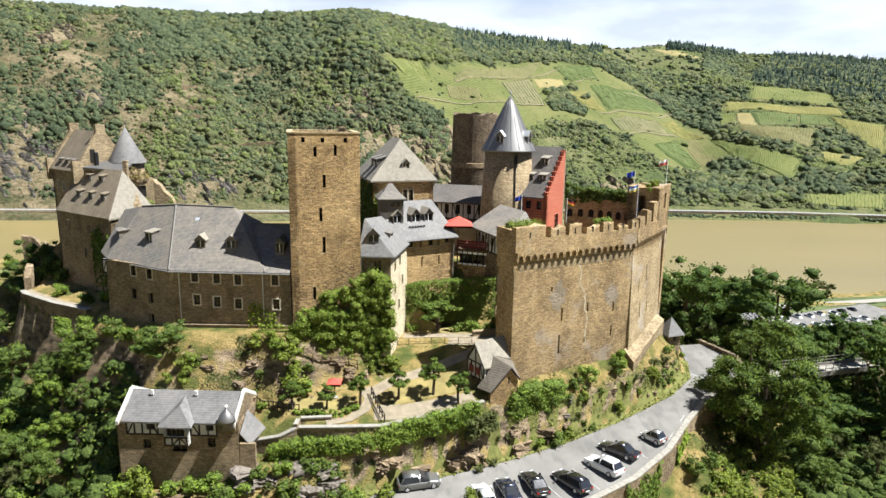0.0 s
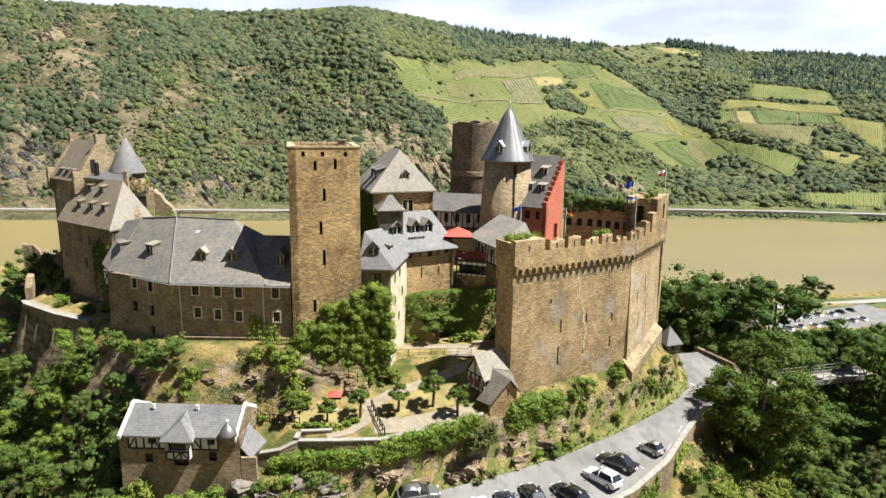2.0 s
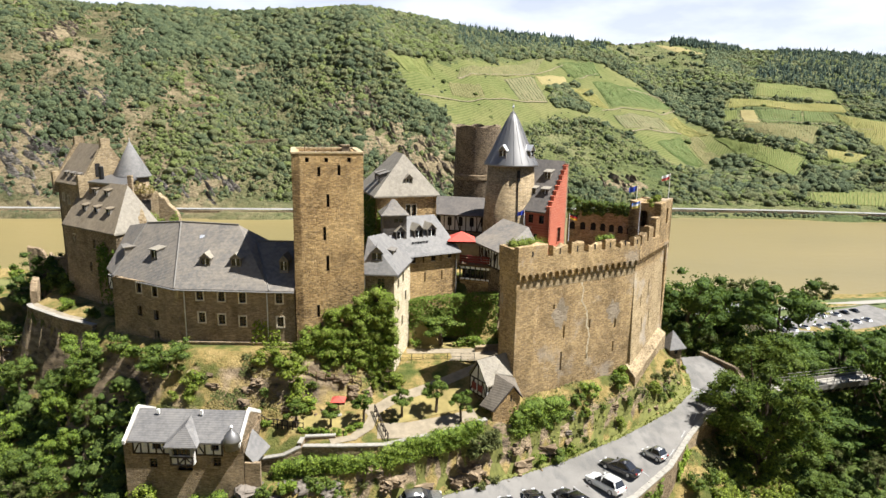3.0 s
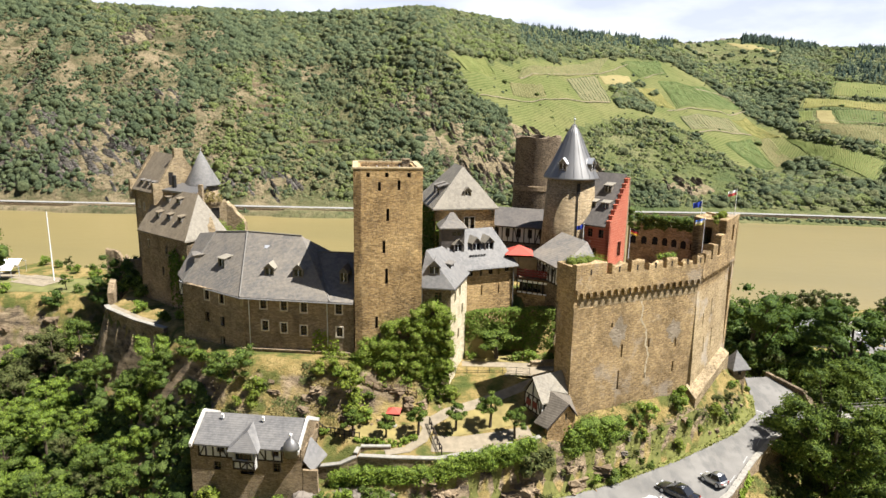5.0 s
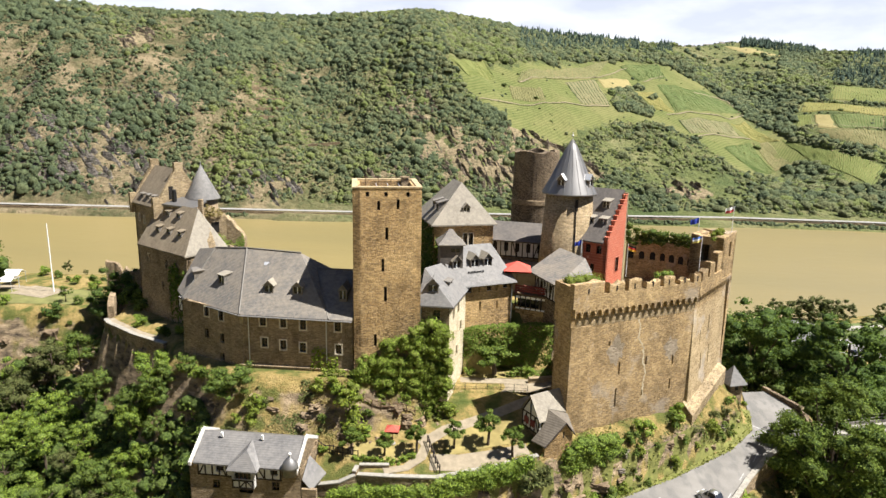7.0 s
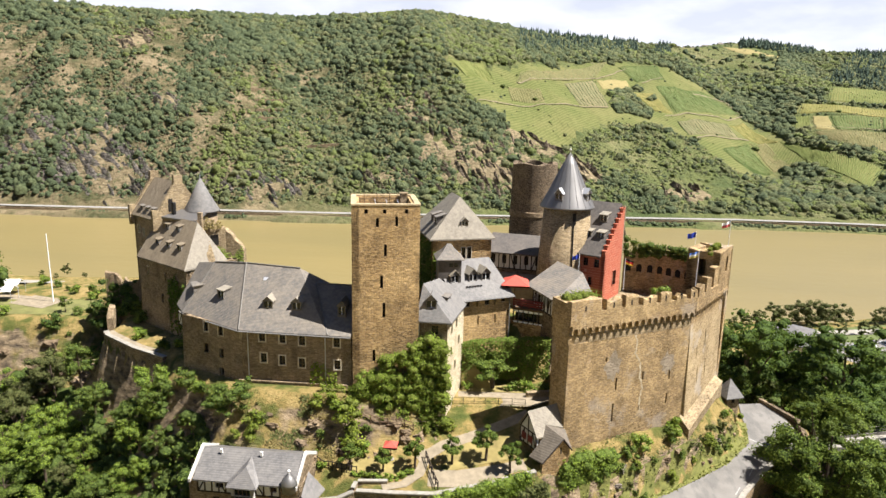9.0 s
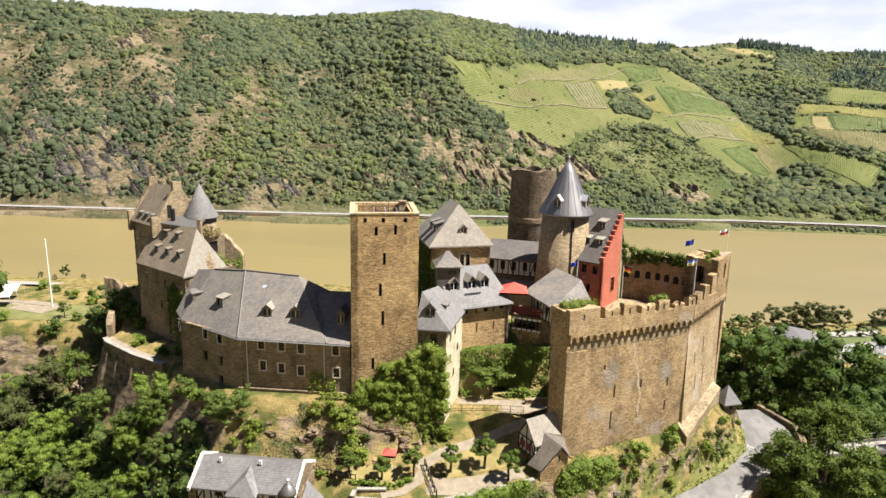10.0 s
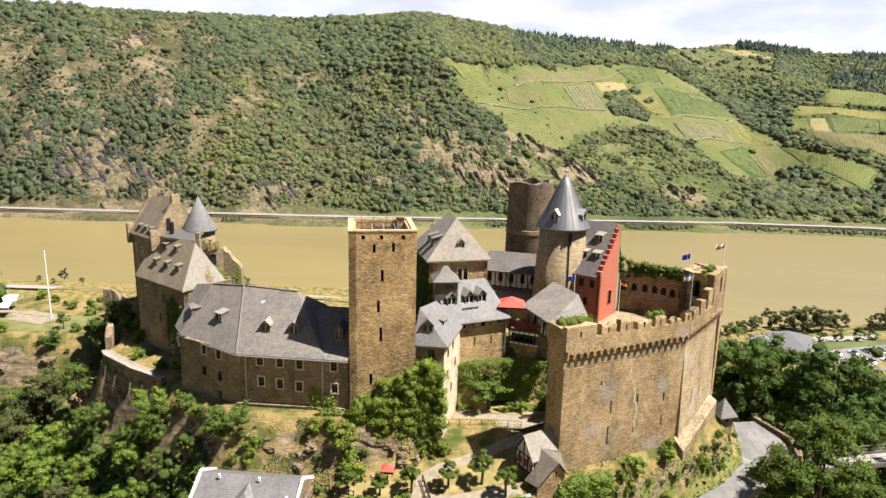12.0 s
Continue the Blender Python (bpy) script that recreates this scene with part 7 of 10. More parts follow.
VERGE_LAWN = plain("verge_lawn", (0.16, 0.165, 0.045), 0.95, vary=0.45, scale=1.6)
inner = [(a[0] - 0.55, a[1] + 0.7) for a in ROAD_IN[:9]]
thing("grass_verge", strip(inner, 1.9, 0.1, lambda x, y: np.maximum(height(x, y), flat_road(x, y)), 0.6), VERGE_LAWN, "narrow yellow-green grass strip beside the road", "grass", kind="structure")
VERGE = leafy("verge_grass", (0.12, 0.15, 0.03), (0.2, 0.225, 0.05), (0.29, 0.29, 0.09), 0.25)
rng_v = np.random.default_rng(44)
blades = []
for a, b in zip(ROAD_IN[:8], ROAD_IN[1:9]):
    L, turn, nn = frame_of(a, b)
    n = int(L * 90)
    u, o = rng_v.uniform(0, 1, n), rng_v.uniform(-0.15, 1.5, n)
    x, y = a[0] + (b[0] - a[0]) * u - nn[0] * o, a[1] + (b[1] - a[1]) * u - nn[1] * o
    base = np.stack([x, y, np.maximum(height(x, y), flat_road(x, y)) + 0.05], 1)
    lean = rng_v.normal(scale=0.12, size=(n, 3)) + np.array([0, 0, 0.06])
    side = rng_v.normal(size=(n, 3)) * np.array([1, 1, 0.1]) * 0.07
    blades.append(np.stack([base - side, base + side, base + side * 0.6 + lean, base - side * 0.6 + lean], 1))
# ---- footbridge ----
WEATHERED = plain("weathered_grey_timber", (0.2, 0.185, 0.16), 0.9, vary=0.4, scale=3.0)


def footbridge():
    A, B = (46.5, 87.9), (66.0, 93.4)
    L = math.dist(A, B)
    m = on_wall(A, B, 0, 0)
    t = group("footbridge", (57, 90, 58), "weathered grey footbridge with brackets and railings over the ditch", "bridge")
    bm = bmesh.new()
    box(bm, 0, L, -1.4, 1.6, 58.9, 59.25, m)
    part("deck", bm, CONCRETE, t)
    for y in (-1.5, 1.5):
        bm = bmesh.new()
        box(bm, 0, L, y, y + 0.16, 59.0, 59.7, m)
        part("kerb_beam", bm, WEATHERED, t)
        for k in range(15):
            bm = bmesh.new()
            tube(bm, (L * (k + 0.5) / 15, y + 0.08, 59.6), (L * (k + 0.5) / 15, y + 0.08, 60.6), 0.04)
            part("rail_post", bm, IRON, t, m=m)
        for z in (60.1, 60.6):
            bm = bmesh.new()
            tube(bm, (0, y + 0.08, z), (L, y + 0.08, z), 0.045)
            part("handrail", bm, WEATHERED, t, m=m)
    for k in range(14):
        bm = bmesh.new()
        x = L * (k + 0.5) / 14
        tube(bm, (x, -1.45, 59.3), (x, -0.6, 58.0), 0.13, sides=4)
        part("bracket", bm, WEATHERED, t, m=m)
    bm = bmesh.new()
    box(bm, 0, L, -0.6, 0.8, 58.0, 58.9, m)
    part("girder", bm, IRON, t)
    bm = bmesh.new()
    box(bm, L - 0.2, L + 1.4, -1.5, 1.7, 44, 58.9, m)
    part("abutment", bm, STONE_GREY, t)


footbridge()


def barrier_post(x, y, turn):
    z = float(flat_road(x, y))
    m = Matrix.Translation((x, y, z)) @ Matrix.Rotation(radians(turn), 4, "Z")
    t = group("barrier_post", (x, y, z), "dark barrier post with a short arm beside the road", "barrier")
    bm = bmesh.new()
    box(bm, -0.2, 0.2, -0.16, 0.16, -0.1, 1.25, m)
    bmesh.ops.bevel(bm, geom=bm.edges[:], offset=0.05, segments=2, affect="EDGES")
    part("housing", bm, IRON, t)
    bm = bmesh.new()
    lathe(bm, [(0.16, 1.25), (0.17, 1.4), (0.09, 1.55), (0.02, 1.58)], 10)
    bmesh.ops.transform(bm, matrix=m, verts=bm.verts)
    part("cap", bm, IRON, t)
    bm = bmesh.new()
    tube(bm, (-0.9, 0, 1.15), (0.15, 0, 1.0), 0.05)
    part("arm", bm, IRON, t, m=m)


barrier_post(40.4, 86.4, 20)


# ---- white tents on the western terrace ----
def tent(x, y, turn, w, d):
    z = float(height(x, y))
    m = Matrix.Translation((x, y, z)) @ Matrix.Rotation(radians(turn), 4, "Z")
    t = group("tent", (x, y, z), "white open tent with a ridged canvas roof on the terrace", "tent", "", "tents on the terrace")
    q = lambda a, b, c: tuple(m @ Vector((a, b, c)))
    bm = bmesh.new()
    slabs(bm, [[q(-w / 2, -d / 2, 2.1), q(w / 2, -d / 2, 2.1), q(w / 2, 0, 2.9), q(-w / 2, 0, 2.9)], [q(w / 2, d / 2, 2.1), q(-w / 2, d / 2, 2.1), q(-w / 2, 0, 2.9), q(w / 2, 0, 2.9)]], 0.05)
    part("canvas", bm, WHITE, t)
    for a in (-1, 1):
        for b in (-1, 1):
            bm = bmesh.new()
            tube(bm, q(a * (w / 2 - 0.1), b * (d / 2 - 0.1), 0), q(a * (w / 2 - 0.1), b * (d / 2 - 0.1), 2.15), 0.04)
            part("pole", bm, ZINC, t)


tent(-91.5, 108.6, 12, 3.6, 3.0)
tent(-93.6, 112.8, 12, 4.0, 3.0)
tent(-95.6, 109.4, 20, 3.0, 3.0)
thing("terrace_sand", strip([(-89, 109.5), (-85, 108.6), (-81, 107.6)], 5.5, 0.12, height), GRAVEL, "pale sandy place round the flagpole", "path", kind="structure")

# ---- buildings on the river flats ----
def town_house(x, y, turn, w, d, wall_h, rise, roof, label):
    z = float(height(x, y)) - 0.3
    m = Matrix.Translation((x, y, z)) @ Matrix.Rotation(radians(turn), 4, "Z")
    t = group("town_house", (x, y, z), label, "house", "", "houses on the river flats")
    bm = bmesh.new()
    box(bm, -w / 2, w / 2, -d / 2, d / 2, 0, wall_h, m)
    part("wall", bm, PLASTER, t)
    bm = bmesh.new()
    q = lambda a, b, c: tuple(m @ Vector((a, b, c)))
    slabs(bm, [[q(-w / 2 - 0.6, -d / 2 - 0.6, wall_h), q(w / 2 + 0.6, -d / 2 - 0.6, wall_h), q(w / 2 + 0.6, 0, wall_h + rise), q(-w / 2 - 0.6, 0, wall_h + rise)],
               [q(w / 2 + 0.6, d / 2 + 0.6, wall_h), q(-w / 2 - 0.6, d / 2 + 0.6, wall_h), q(-w / 2 - 0.6, 0, wall_h + rise), q(w / 2 + 0.6, 0, wall_h + rise)]], 0.3)
    part("roof", bm, roof, t)
    for k in range(int(w / 4)):
        bm = bmesh.new()
        box(bm, -w / 2 + 1.5 + k * 4, -w / 2 + 2.9 + k * 4, -d / 2 - 0.06, -d / 2 + 0.1, 1.2, 2.8, m)
        part("window", bm, GLASS, t)


town_house(131, 277, 84, 27, 18, 5, 1.5, SLATE_GATE, "long hall with a low dark grey roof by the river")
town_house(117.5, 275, 84, 22, 8.5, 4.5, 1.0, SLATE_BLUE, "long shed with a low blue-grey roof beside the hall")
thing("car_park", strip([(142, 268), (160, 276), (186, 286), (215, 298)], 24.0, 0.2, height), ASPHALT, "grey car park beside the hall on the river flats", "car park", kind="structure")


FLAT_GRASS = plain("river_meadow_grass", (0.1, 0.125, 0.04), 0.95, vary=0.5, scale=0.12)
thing("river_meadow", strip([(70, 268), (110, 284), (150, 296), (200, 312), (300, 330)], 20.0, 0.12, height), FLAT_GRASS, "green meadow between the river road and the car park", "meadow", kind="structure")


def far_car(x, y, turn, paint, label):
    z = float(height(x, y)) + 0.2
    m = Matrix.Translation((x, y, z)) @ Matrix.Rotation(radians(turn), 4, "Z")
    t = group("parked_car", (x, y, z), label, "car", "", "cars on the river flats")
    bm = bmesh.new()
    box(bm, -2.2, 2.2, -0.9, 0.9, 0.25, 0.85, m)
    bmesh.ops.bevel(bm, geom=bm.edges[:], offset=0.15, segments=1, affect="EDGES")
    part("body", bm, paint, t)
    bm = bmesh.new()
    prism(bm, [(-1.5, -0.85), (1.1, -0.85), (1.1, 0.85), (-1.5, 0.85)], 0.85, 1.45, [(-1.1, -0.7), (0.5, -0.7), (0.5, 0.7), (-1.1, 0.7)])
    bmesh.ops.transform(bm, matrix=m, verts=bm.verts)
    part("cabin", bm, GLASS, t)


FAR_PAINT = [(WHITE, "small white car on the car park"), (ZINC, "small silver car on the car park"), (IRON, "small black car on the car park")]
vr = random.Random(6)
for k in range(16):
    s_ = k / 15
    paint, label = FAR_PAINT[(0, 0, 1, 0, 2)[vr.randrange(5)]]
    far_car(146 + 52 * s_ + vr.uniform(-1, 1), 264 + 19 * s_ + (14 if k % 2 else 3) + vr.uniform(-1, 1), 112 + vr.uniform(-6, 6), paint, label)
town_house(-150, 268, 10, 24, 12, 5, 2.5, SLATE_PALE, "white building with a pale roof by the river")
town_house(-172, 255, 35, 14, 10, 5, 3.5, SLATE, "white house with a grey roof by the river")

shore_road = [(x, float(near_shore(x)) - 22) for x in range(-420, 421, 30)]
thing("river_road", strip(shore_road, 9.0, 0.25, height), CONCRETE, "pale road along the near river bank", "road", kind="structure")
far_road = [(x, float(far_shore(x)) + 19) for x in range(-900, 901, 40)]
thing("far_bank_road", strip(far_road, 8.0, 0.4, height, 8.0), plain("grey_road", (0.27, 0.26, 0.235), 0.9, scale=0.3), "pale road at the foot of the hills across", "road", kind="structure")
bm = bmesh.new()
va = [(x, float(far_shore(x)) + 9) for x in range(-900, 901, 30)]
for a, b in zip(va, va[1:]):
    wall(bm, a, b, 1.0, 5.2, 0.8)
thing("far_bank_wall", bm, STONE_GREY, "long pale embankment wall on the far bank", "wall", kind="structure")

# ---- trees, shrubs and hedges ----
def quads_mesh(name, co, material):
    """A mesh of loose quads from an (n, 4, 3) array."""
    n = len(co)
    me = bpy.data.meshes.new(name)
    me.vertices.add(n * 4)
    me.vertices.foreach_set("co", np.ascontiguousarray(co, dtype=np.float32).ravel())
    me.loops.add(n * 4)
    me.loops.foreach_set("vertex_index", np.arange(n * 4, dtype=np.int32))
    me.polygons.add(n)
    me.polygons.foreach_set("loop_start", np.arange(0, n * 4, 4, dtype=np.int32))
    me.materials.append(material)
    me.update(calc_edges=True)
    return me


def leaves(rng, centres, radii, count, size, flat=1.0):
    """Leaf sprays on the skins of clumps, turned outwards and a little up."""
    weight = radii ** 2 / np.sum(radii ** 2)
    pick = rng.choice(len(centres), count, p=weight)
    d = rng.normal(size=(count, 3))
    d[:, 2] = d[:, 2] * 0.9 + 0.25
    d /= np.linalg.norm(d, axis=1, keepdims=True)
    r = radii[pick] * rng.uniform(0.72, 1.08, count)
    p = centres[pick] + d * r[:, None] * np.array([1, 1, flat])
    nrm = d + rng.normal(scale=0.55, size=(count, 3))
    nrm /= np.linalg.norm(nrm, axis=1, keepdims=True)
    t = np.cross(nrm, rng.normal(size=(count, 3)))
    t /= np.linalg.norm(t, axis=1, keepdims=True)
    b = np.cross(nrm, t)
    s = (size * rng.uniform(0.6, 1.35, count))[:, None]
    k = rng.uniform(0.45, 0.8, count)[:, None]
    sag = nrm * s * 0.16
    return np.stack([p - t * s, p - b * s * k - sag, p + t * s, p + b * s * k - sag], 1)


def clumps(rng, n, rx, ry, rz, z, r_lo, r_hi):
    """Clump centres spread through an uneven crown."""
    d = rng.normal(size=(n, 3))
    d /= np.linalg.norm(d, axis=1, keepdims=True)
    u = rng.uniform(0.25, 1.0, n) ** 0.45
    c = d * u[:, None] * np.array([rx, ry, rz]) * rng.uniform(0.72, 1.22, (n, 1))
    c[:, 2] = np.maximum(c[:, 2], -rz * 0.75) + z
    return c, rng.uniform(r_lo, r_hi, n)


def canopy(name, dark, mid, light, fine=1.0, glint=0.5):
    """Closed foliage: a tone for each crown; lit leaf masses and shaded gaps painted in, and as relief."""
    n = Nodes(name)
    geo = n.node("ShaderNodeNewGeometry")
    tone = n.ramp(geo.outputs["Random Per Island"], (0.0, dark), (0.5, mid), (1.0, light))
    # bright tips, then dark gaps between leaf masses, are painted light and shade
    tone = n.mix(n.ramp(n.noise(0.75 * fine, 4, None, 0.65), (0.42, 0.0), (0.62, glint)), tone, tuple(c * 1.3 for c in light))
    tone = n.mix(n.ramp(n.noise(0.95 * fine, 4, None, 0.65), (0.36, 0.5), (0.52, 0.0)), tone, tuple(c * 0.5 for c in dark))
    n.bump(n.noise(0.62 * fine, 5, None, 0.65), 1.0, 2.6 / fine)
    return n.done(tone, 0.85, 0, 0.08)


def joined(name, co, faces, material):
    n, m = co.shape[:2]
    idx = faces[None] + (np.arange(n) * m)[:, None, None]
    me = bpy.data.meshes.new(name)
    me.vertices.add(n * m)
    me.vertices.foreach_set("co", np.ascontiguousarray(co, dtype=np.float32).ravel())
    me.loops.add(idx.size)
    me.loops.foreach_set("vertex_index", idx.ravel().astype(np.int32))
    me.polygons.add(idx.size // 3)
    me.polygons.foreach_set("loop_start", np.arange(0, idx.size, 3, dtype=np.int32))
    me.polygons.foreach_set("use_smooth", np.ones(idx.size // 3, bool))
    me.materials.append(material)
    me.update(calc_edges=True)
    return me


def lumps(name, x, y, size, material, label, seed, squash=0.75, dent=0.24, fine=True, category="bushes", cone=False):
    """Many crowns as one stuff: dented domes, or cones for firs, set on the ground."""
    rng = np.random.default_rng(seed)
    n = len(x)
    bm = bmesh.new()
    if cone:
        lathe(bm, [(0.6, -0.6), (0.95, -0.45), (0.5, 0.3), (0.04, 1.2)], 5)
        bmesh.ops.triangulate(bm, faces=bm.faces)
        low = -2.0
    else:
        bmesh.ops.create_icosphere(bm, subdivisions=2 if fine else 1, radius=1.0)
        low = -0.35
    base = np.array([v.co for v in bm.verts])
    faces = np.array([[v.index for v in f.verts] for f in bm.faces if f.calc_center_median().z > low])
    bm.free()
    z = height(x, y)
    a = rng.uniform(0, 6.283, n)
    ca, sa = np.cos(a), np.sin(a)
    v = base[None] * (1 + rng.normal(scale=dent, size=(n, len(base), 1)))
    v[..., 0] *= rng.uniform(0.8, 1.5, n)[:, None]
    vx = v[..., 0] * ca[:, None] - v[..., 1] * sa[:, None]
    vy = v[..., 0] * sa[:, None] + v[..., 1] * ca[:, None]
    tall = squash * rng.uniform(0.75, 1.3, n)
    co = np.stack([vx * size[:, None] + x[:, None], vy * size[:, None] + y[:, None], v[..., 2] * (size * tall)[:, None] + (z + size * (tall * 0.45 if cone else 0.25))[:, None]], -1)
    return thing(name, joined(name, co, faces, material), None, label, category, kind="stuff")


DOME = []


def clump_cores(rng, centres, radii, dent=0.2):
    """Dented bodies that fill the clumps of a crown: vertices and triangles."""
    if not DOME:
        bm = bmesh.new()
        bmesh.ops.create_icosphere(bm, subdivisions=1, radius=1.0)
        DOME.extend([np.array([v.co for v in bm.verts]), np.array([[v.index for v in f.verts] for f in bm.faces])])
        bm.free()
    base, faces = DOME
    n, m = len(centres), len(base)
    v = base[None] * (1 + rng.normal(scale=dent, size=(n, m, 1))) * radii[:, None, None] * np.array([1, 1, 0.75]) + centres[:, None]
    return v.reshape(-1, 3), (faces[None] + (np.arange(n) * m)[:, None, None]).reshape(-1, 3)


def foliage_mesh(name, rng, centres, radii, count, size, leaf, core, fill=0.66, flat=0.75):
    """A crown: closed leafy clumps, coloured dark as its inner shade, with loose sprays of leaves standing out of them.
    """
    v, tri = clump_cores(rng, centres, radii * fill)
    quads = leaves(rng, centres, radii, count, size, flat)
    co = np.concatenate([v, quads.reshape(-1, 3)])
    nt, nq = len(tri), len(quads)
    me = bpy.data.meshes.new(name)
    me.vertices.add(len(co))
    me.vertices.foreach_set("co", np.ascontiguousarray(co, dtype=np.float32).ravel())
    me.loops.add(nt * 3 + nq * 4)
    me.loops.foreach_set("vertex_index", np.concatenate([tri.ravel(), len(v) + np.arange(nq * 4)]).astype(np.int32))
    me.polygons.add(nt + nq)
    me.polygons.foreach_set("loop_start", np.concatenate([np.arange(0, nt * 3, 3), nt * 3 + np.arange(0, nq * 4, 4)]).astype(np.int32))
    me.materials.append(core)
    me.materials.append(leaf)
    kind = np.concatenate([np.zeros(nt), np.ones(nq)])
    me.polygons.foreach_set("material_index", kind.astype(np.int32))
    me.polygons.foreach_set("use_smooth", kind == 0)
    me.update(calc_edges=True)
    return me


# core greens are darker than their leaves: the crown's inner shade as colour
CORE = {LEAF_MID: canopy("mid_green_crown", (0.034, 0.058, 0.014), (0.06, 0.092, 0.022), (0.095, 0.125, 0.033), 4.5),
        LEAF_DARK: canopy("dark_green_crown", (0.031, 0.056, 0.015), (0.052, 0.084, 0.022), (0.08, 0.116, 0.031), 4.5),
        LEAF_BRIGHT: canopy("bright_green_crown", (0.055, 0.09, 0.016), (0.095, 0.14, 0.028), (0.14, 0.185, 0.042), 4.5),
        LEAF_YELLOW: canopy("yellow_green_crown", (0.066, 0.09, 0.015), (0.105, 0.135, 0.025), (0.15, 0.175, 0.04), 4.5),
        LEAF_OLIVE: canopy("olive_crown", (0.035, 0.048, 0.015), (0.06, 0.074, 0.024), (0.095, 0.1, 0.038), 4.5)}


def tree_template(seed, tall, crown, material, count, size, trunk=0.2, bare=0.3, n=26, fill=0.66):
    """A tree at the origin: a tapered trunk with limbs, and a crown of clumped leaf sprays."""
    rng = np.random.default_rng(seed)
    rz = tall * (1 - bare) / 2
    cz = tall * bare + rz
    c, r = clumps(rng, n, crown, crown, rz, cz, crown * (0.14 if n > 100 else 0.2), crown * (0.27 if n > 100 else 0.4))
    bm = bmesh.new()
    tube(bm, (0, 0, -0.6), (0.1, 0.05, tall * bare), trunk * 1.3, trunk, 7)
    tube(bm, (0.1, 0.05, tall * bare), (0.0, 0.1, tall * 0.78), trunk, trunk * 0.3, 6)
    for k in range(0, n, 3):
        z0 = tall * (bare * 0.8 + 0.35 * rng.random())
        tube(bm, (0.05, 0.05, min(z0, c[k][2])), tuple(c[k]), trunk * 0.42, trunk * 0.1, 5)
    t = new("tree")
    part_trunk = new("trunk", mesh_of("trunk", bm, BARK))
    part_trunk.parent = t
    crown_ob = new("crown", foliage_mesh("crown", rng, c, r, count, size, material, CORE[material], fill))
    crown_ob.parent = t
    return t


def shrub_template(seed, rx, rz, material, count, size, n=9):
    rng = np.random.default_rng(seed)
    c, r = clumps(rng, n, rx * 0.7, rx * 0.7, rz * 0.6, rz * 0.55, rx * 0.32, rx * 0.55)
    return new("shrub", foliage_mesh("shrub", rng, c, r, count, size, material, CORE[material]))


TREES = {
    "mid": [tree_template(11 + k, 9.5, 3.5, LEAF_MID, 2700, 0.125, n=30) for k in range(3)],
    "dark": [tree_template(21 + k, 11.5, 3.8, LEAF_DARK, 2900, 0.13, 0.26, n=32) for k in range(3)],
    "bright": [tree_template(31 + k, 8.0, 3.0, LEAF_BRIGHT, 2300, 0.12, n=26) for k in range(3)],
    "olive": [tree_template(41 + k, 8.0, 2.9, LEAF_OLIVE, 1800, 0.125, n=24) for k in range(2)],
    "big": [tree_template(51, 21.0, 6.6, LEAF_MID, 20000, 0.15, 0.4, 0.15, 120)],
    "pollard": [tree_template(61 + k, 3.9, 1.3, LEAF_MID, 1700, 0.09, 0.14, 0.4, 18, 0.8) for k in range(3)],
}
TREE_LABELS = {"big": "large broad green tree beside the road parapet", "mid": "broad deciduous tree with mid-green leaves on the slope", "dark": "tall dark green deciduous tree in the woods",
               "bright": "fresh bright green young deciduous tree", "olive": "dull olive green tree with sparse leaves", "pollard": "small pollarded garden tree with clumped crown"}
SHRUBS = {
    "mid": [shrub_template(71 + k, 1.5, 1.7, LEAF_MID, 430, 0.12, 9) for k in range(3)],
    "bright": [shrub_template(81 + k, 1.5, 1.6, LEAF_BRIGHT, 430, 0.12, 9) for k in range(3)],
    "yellow": [shrub_template(91 + k, 1.5, 1.5, LEAF_YELLOW, 430, 0.12, 9) for k in range(2)],
    "olive": [shrub_template(101 + k, 1.4, 1.2, LEAF_OLIVE, 360, 0.12, 8) for k in range(2)],
    "dark": [shrub_template(111 + k, 1.5, 1.7, LEAF_DARK, 430, 0.12, 9) for k in range(2)],
}
SHRUB_LABELS = {"mid": "rounded mid-green shrub on the slope", "bright": "rounded bright green shrub on the bank", "yellow": "rounded yellow-green shrub on the bank",
                "olive": "low dry olive-green bush among rocks", "dark": "dense dark green shrub on the slope"}
used = set()
prng = random.Random(12)


def plant(kind, x, y, scale=1.0, shrub=False, dz=0.0, label="", wide=1.0, cluster="trees of the castle hill"):
    """Sets a tree or shrub on the ground."""
    bank = SHRUBS if shrub else TREES
    src = prng.choice(bank[kind])
    z = float(height(x, y)) + dz
    s = scale * prng.uniform(0.9, 1.12)
    if not shrub and kind != "big" and 43.0 < x < 74 and 60 < y < 88.5:
        s = min(s, max(0.3, (56.4 - z) / 11.5))   # the wood below the footbridge is kept low
    m = Matrix.Translation((x, y, z)) @ Matrix.Rotation(prng.uniform(0, 6.28), 4, "Z") @ Matrix.Diagonal((s * wide, s * wide, s, 1))
    if id(src) in used:
        ob = copy_thing(src, m)
    else:
        used.add(id(src))
        ob = src
        ob.matrix_basis = m
    src_label = label or (SHRUB_LABELS if shrub else TREE_LABELS)[kind]
    tagged(ob, src_label, "shrub" if shrub else "tree", "shrubs of the castle hill" if shrub else cluster)
    return ob


def inside(x, y, poly):
    return float(poly_distance(np.array([x]), np.array([y]), poly)[0]) == 0


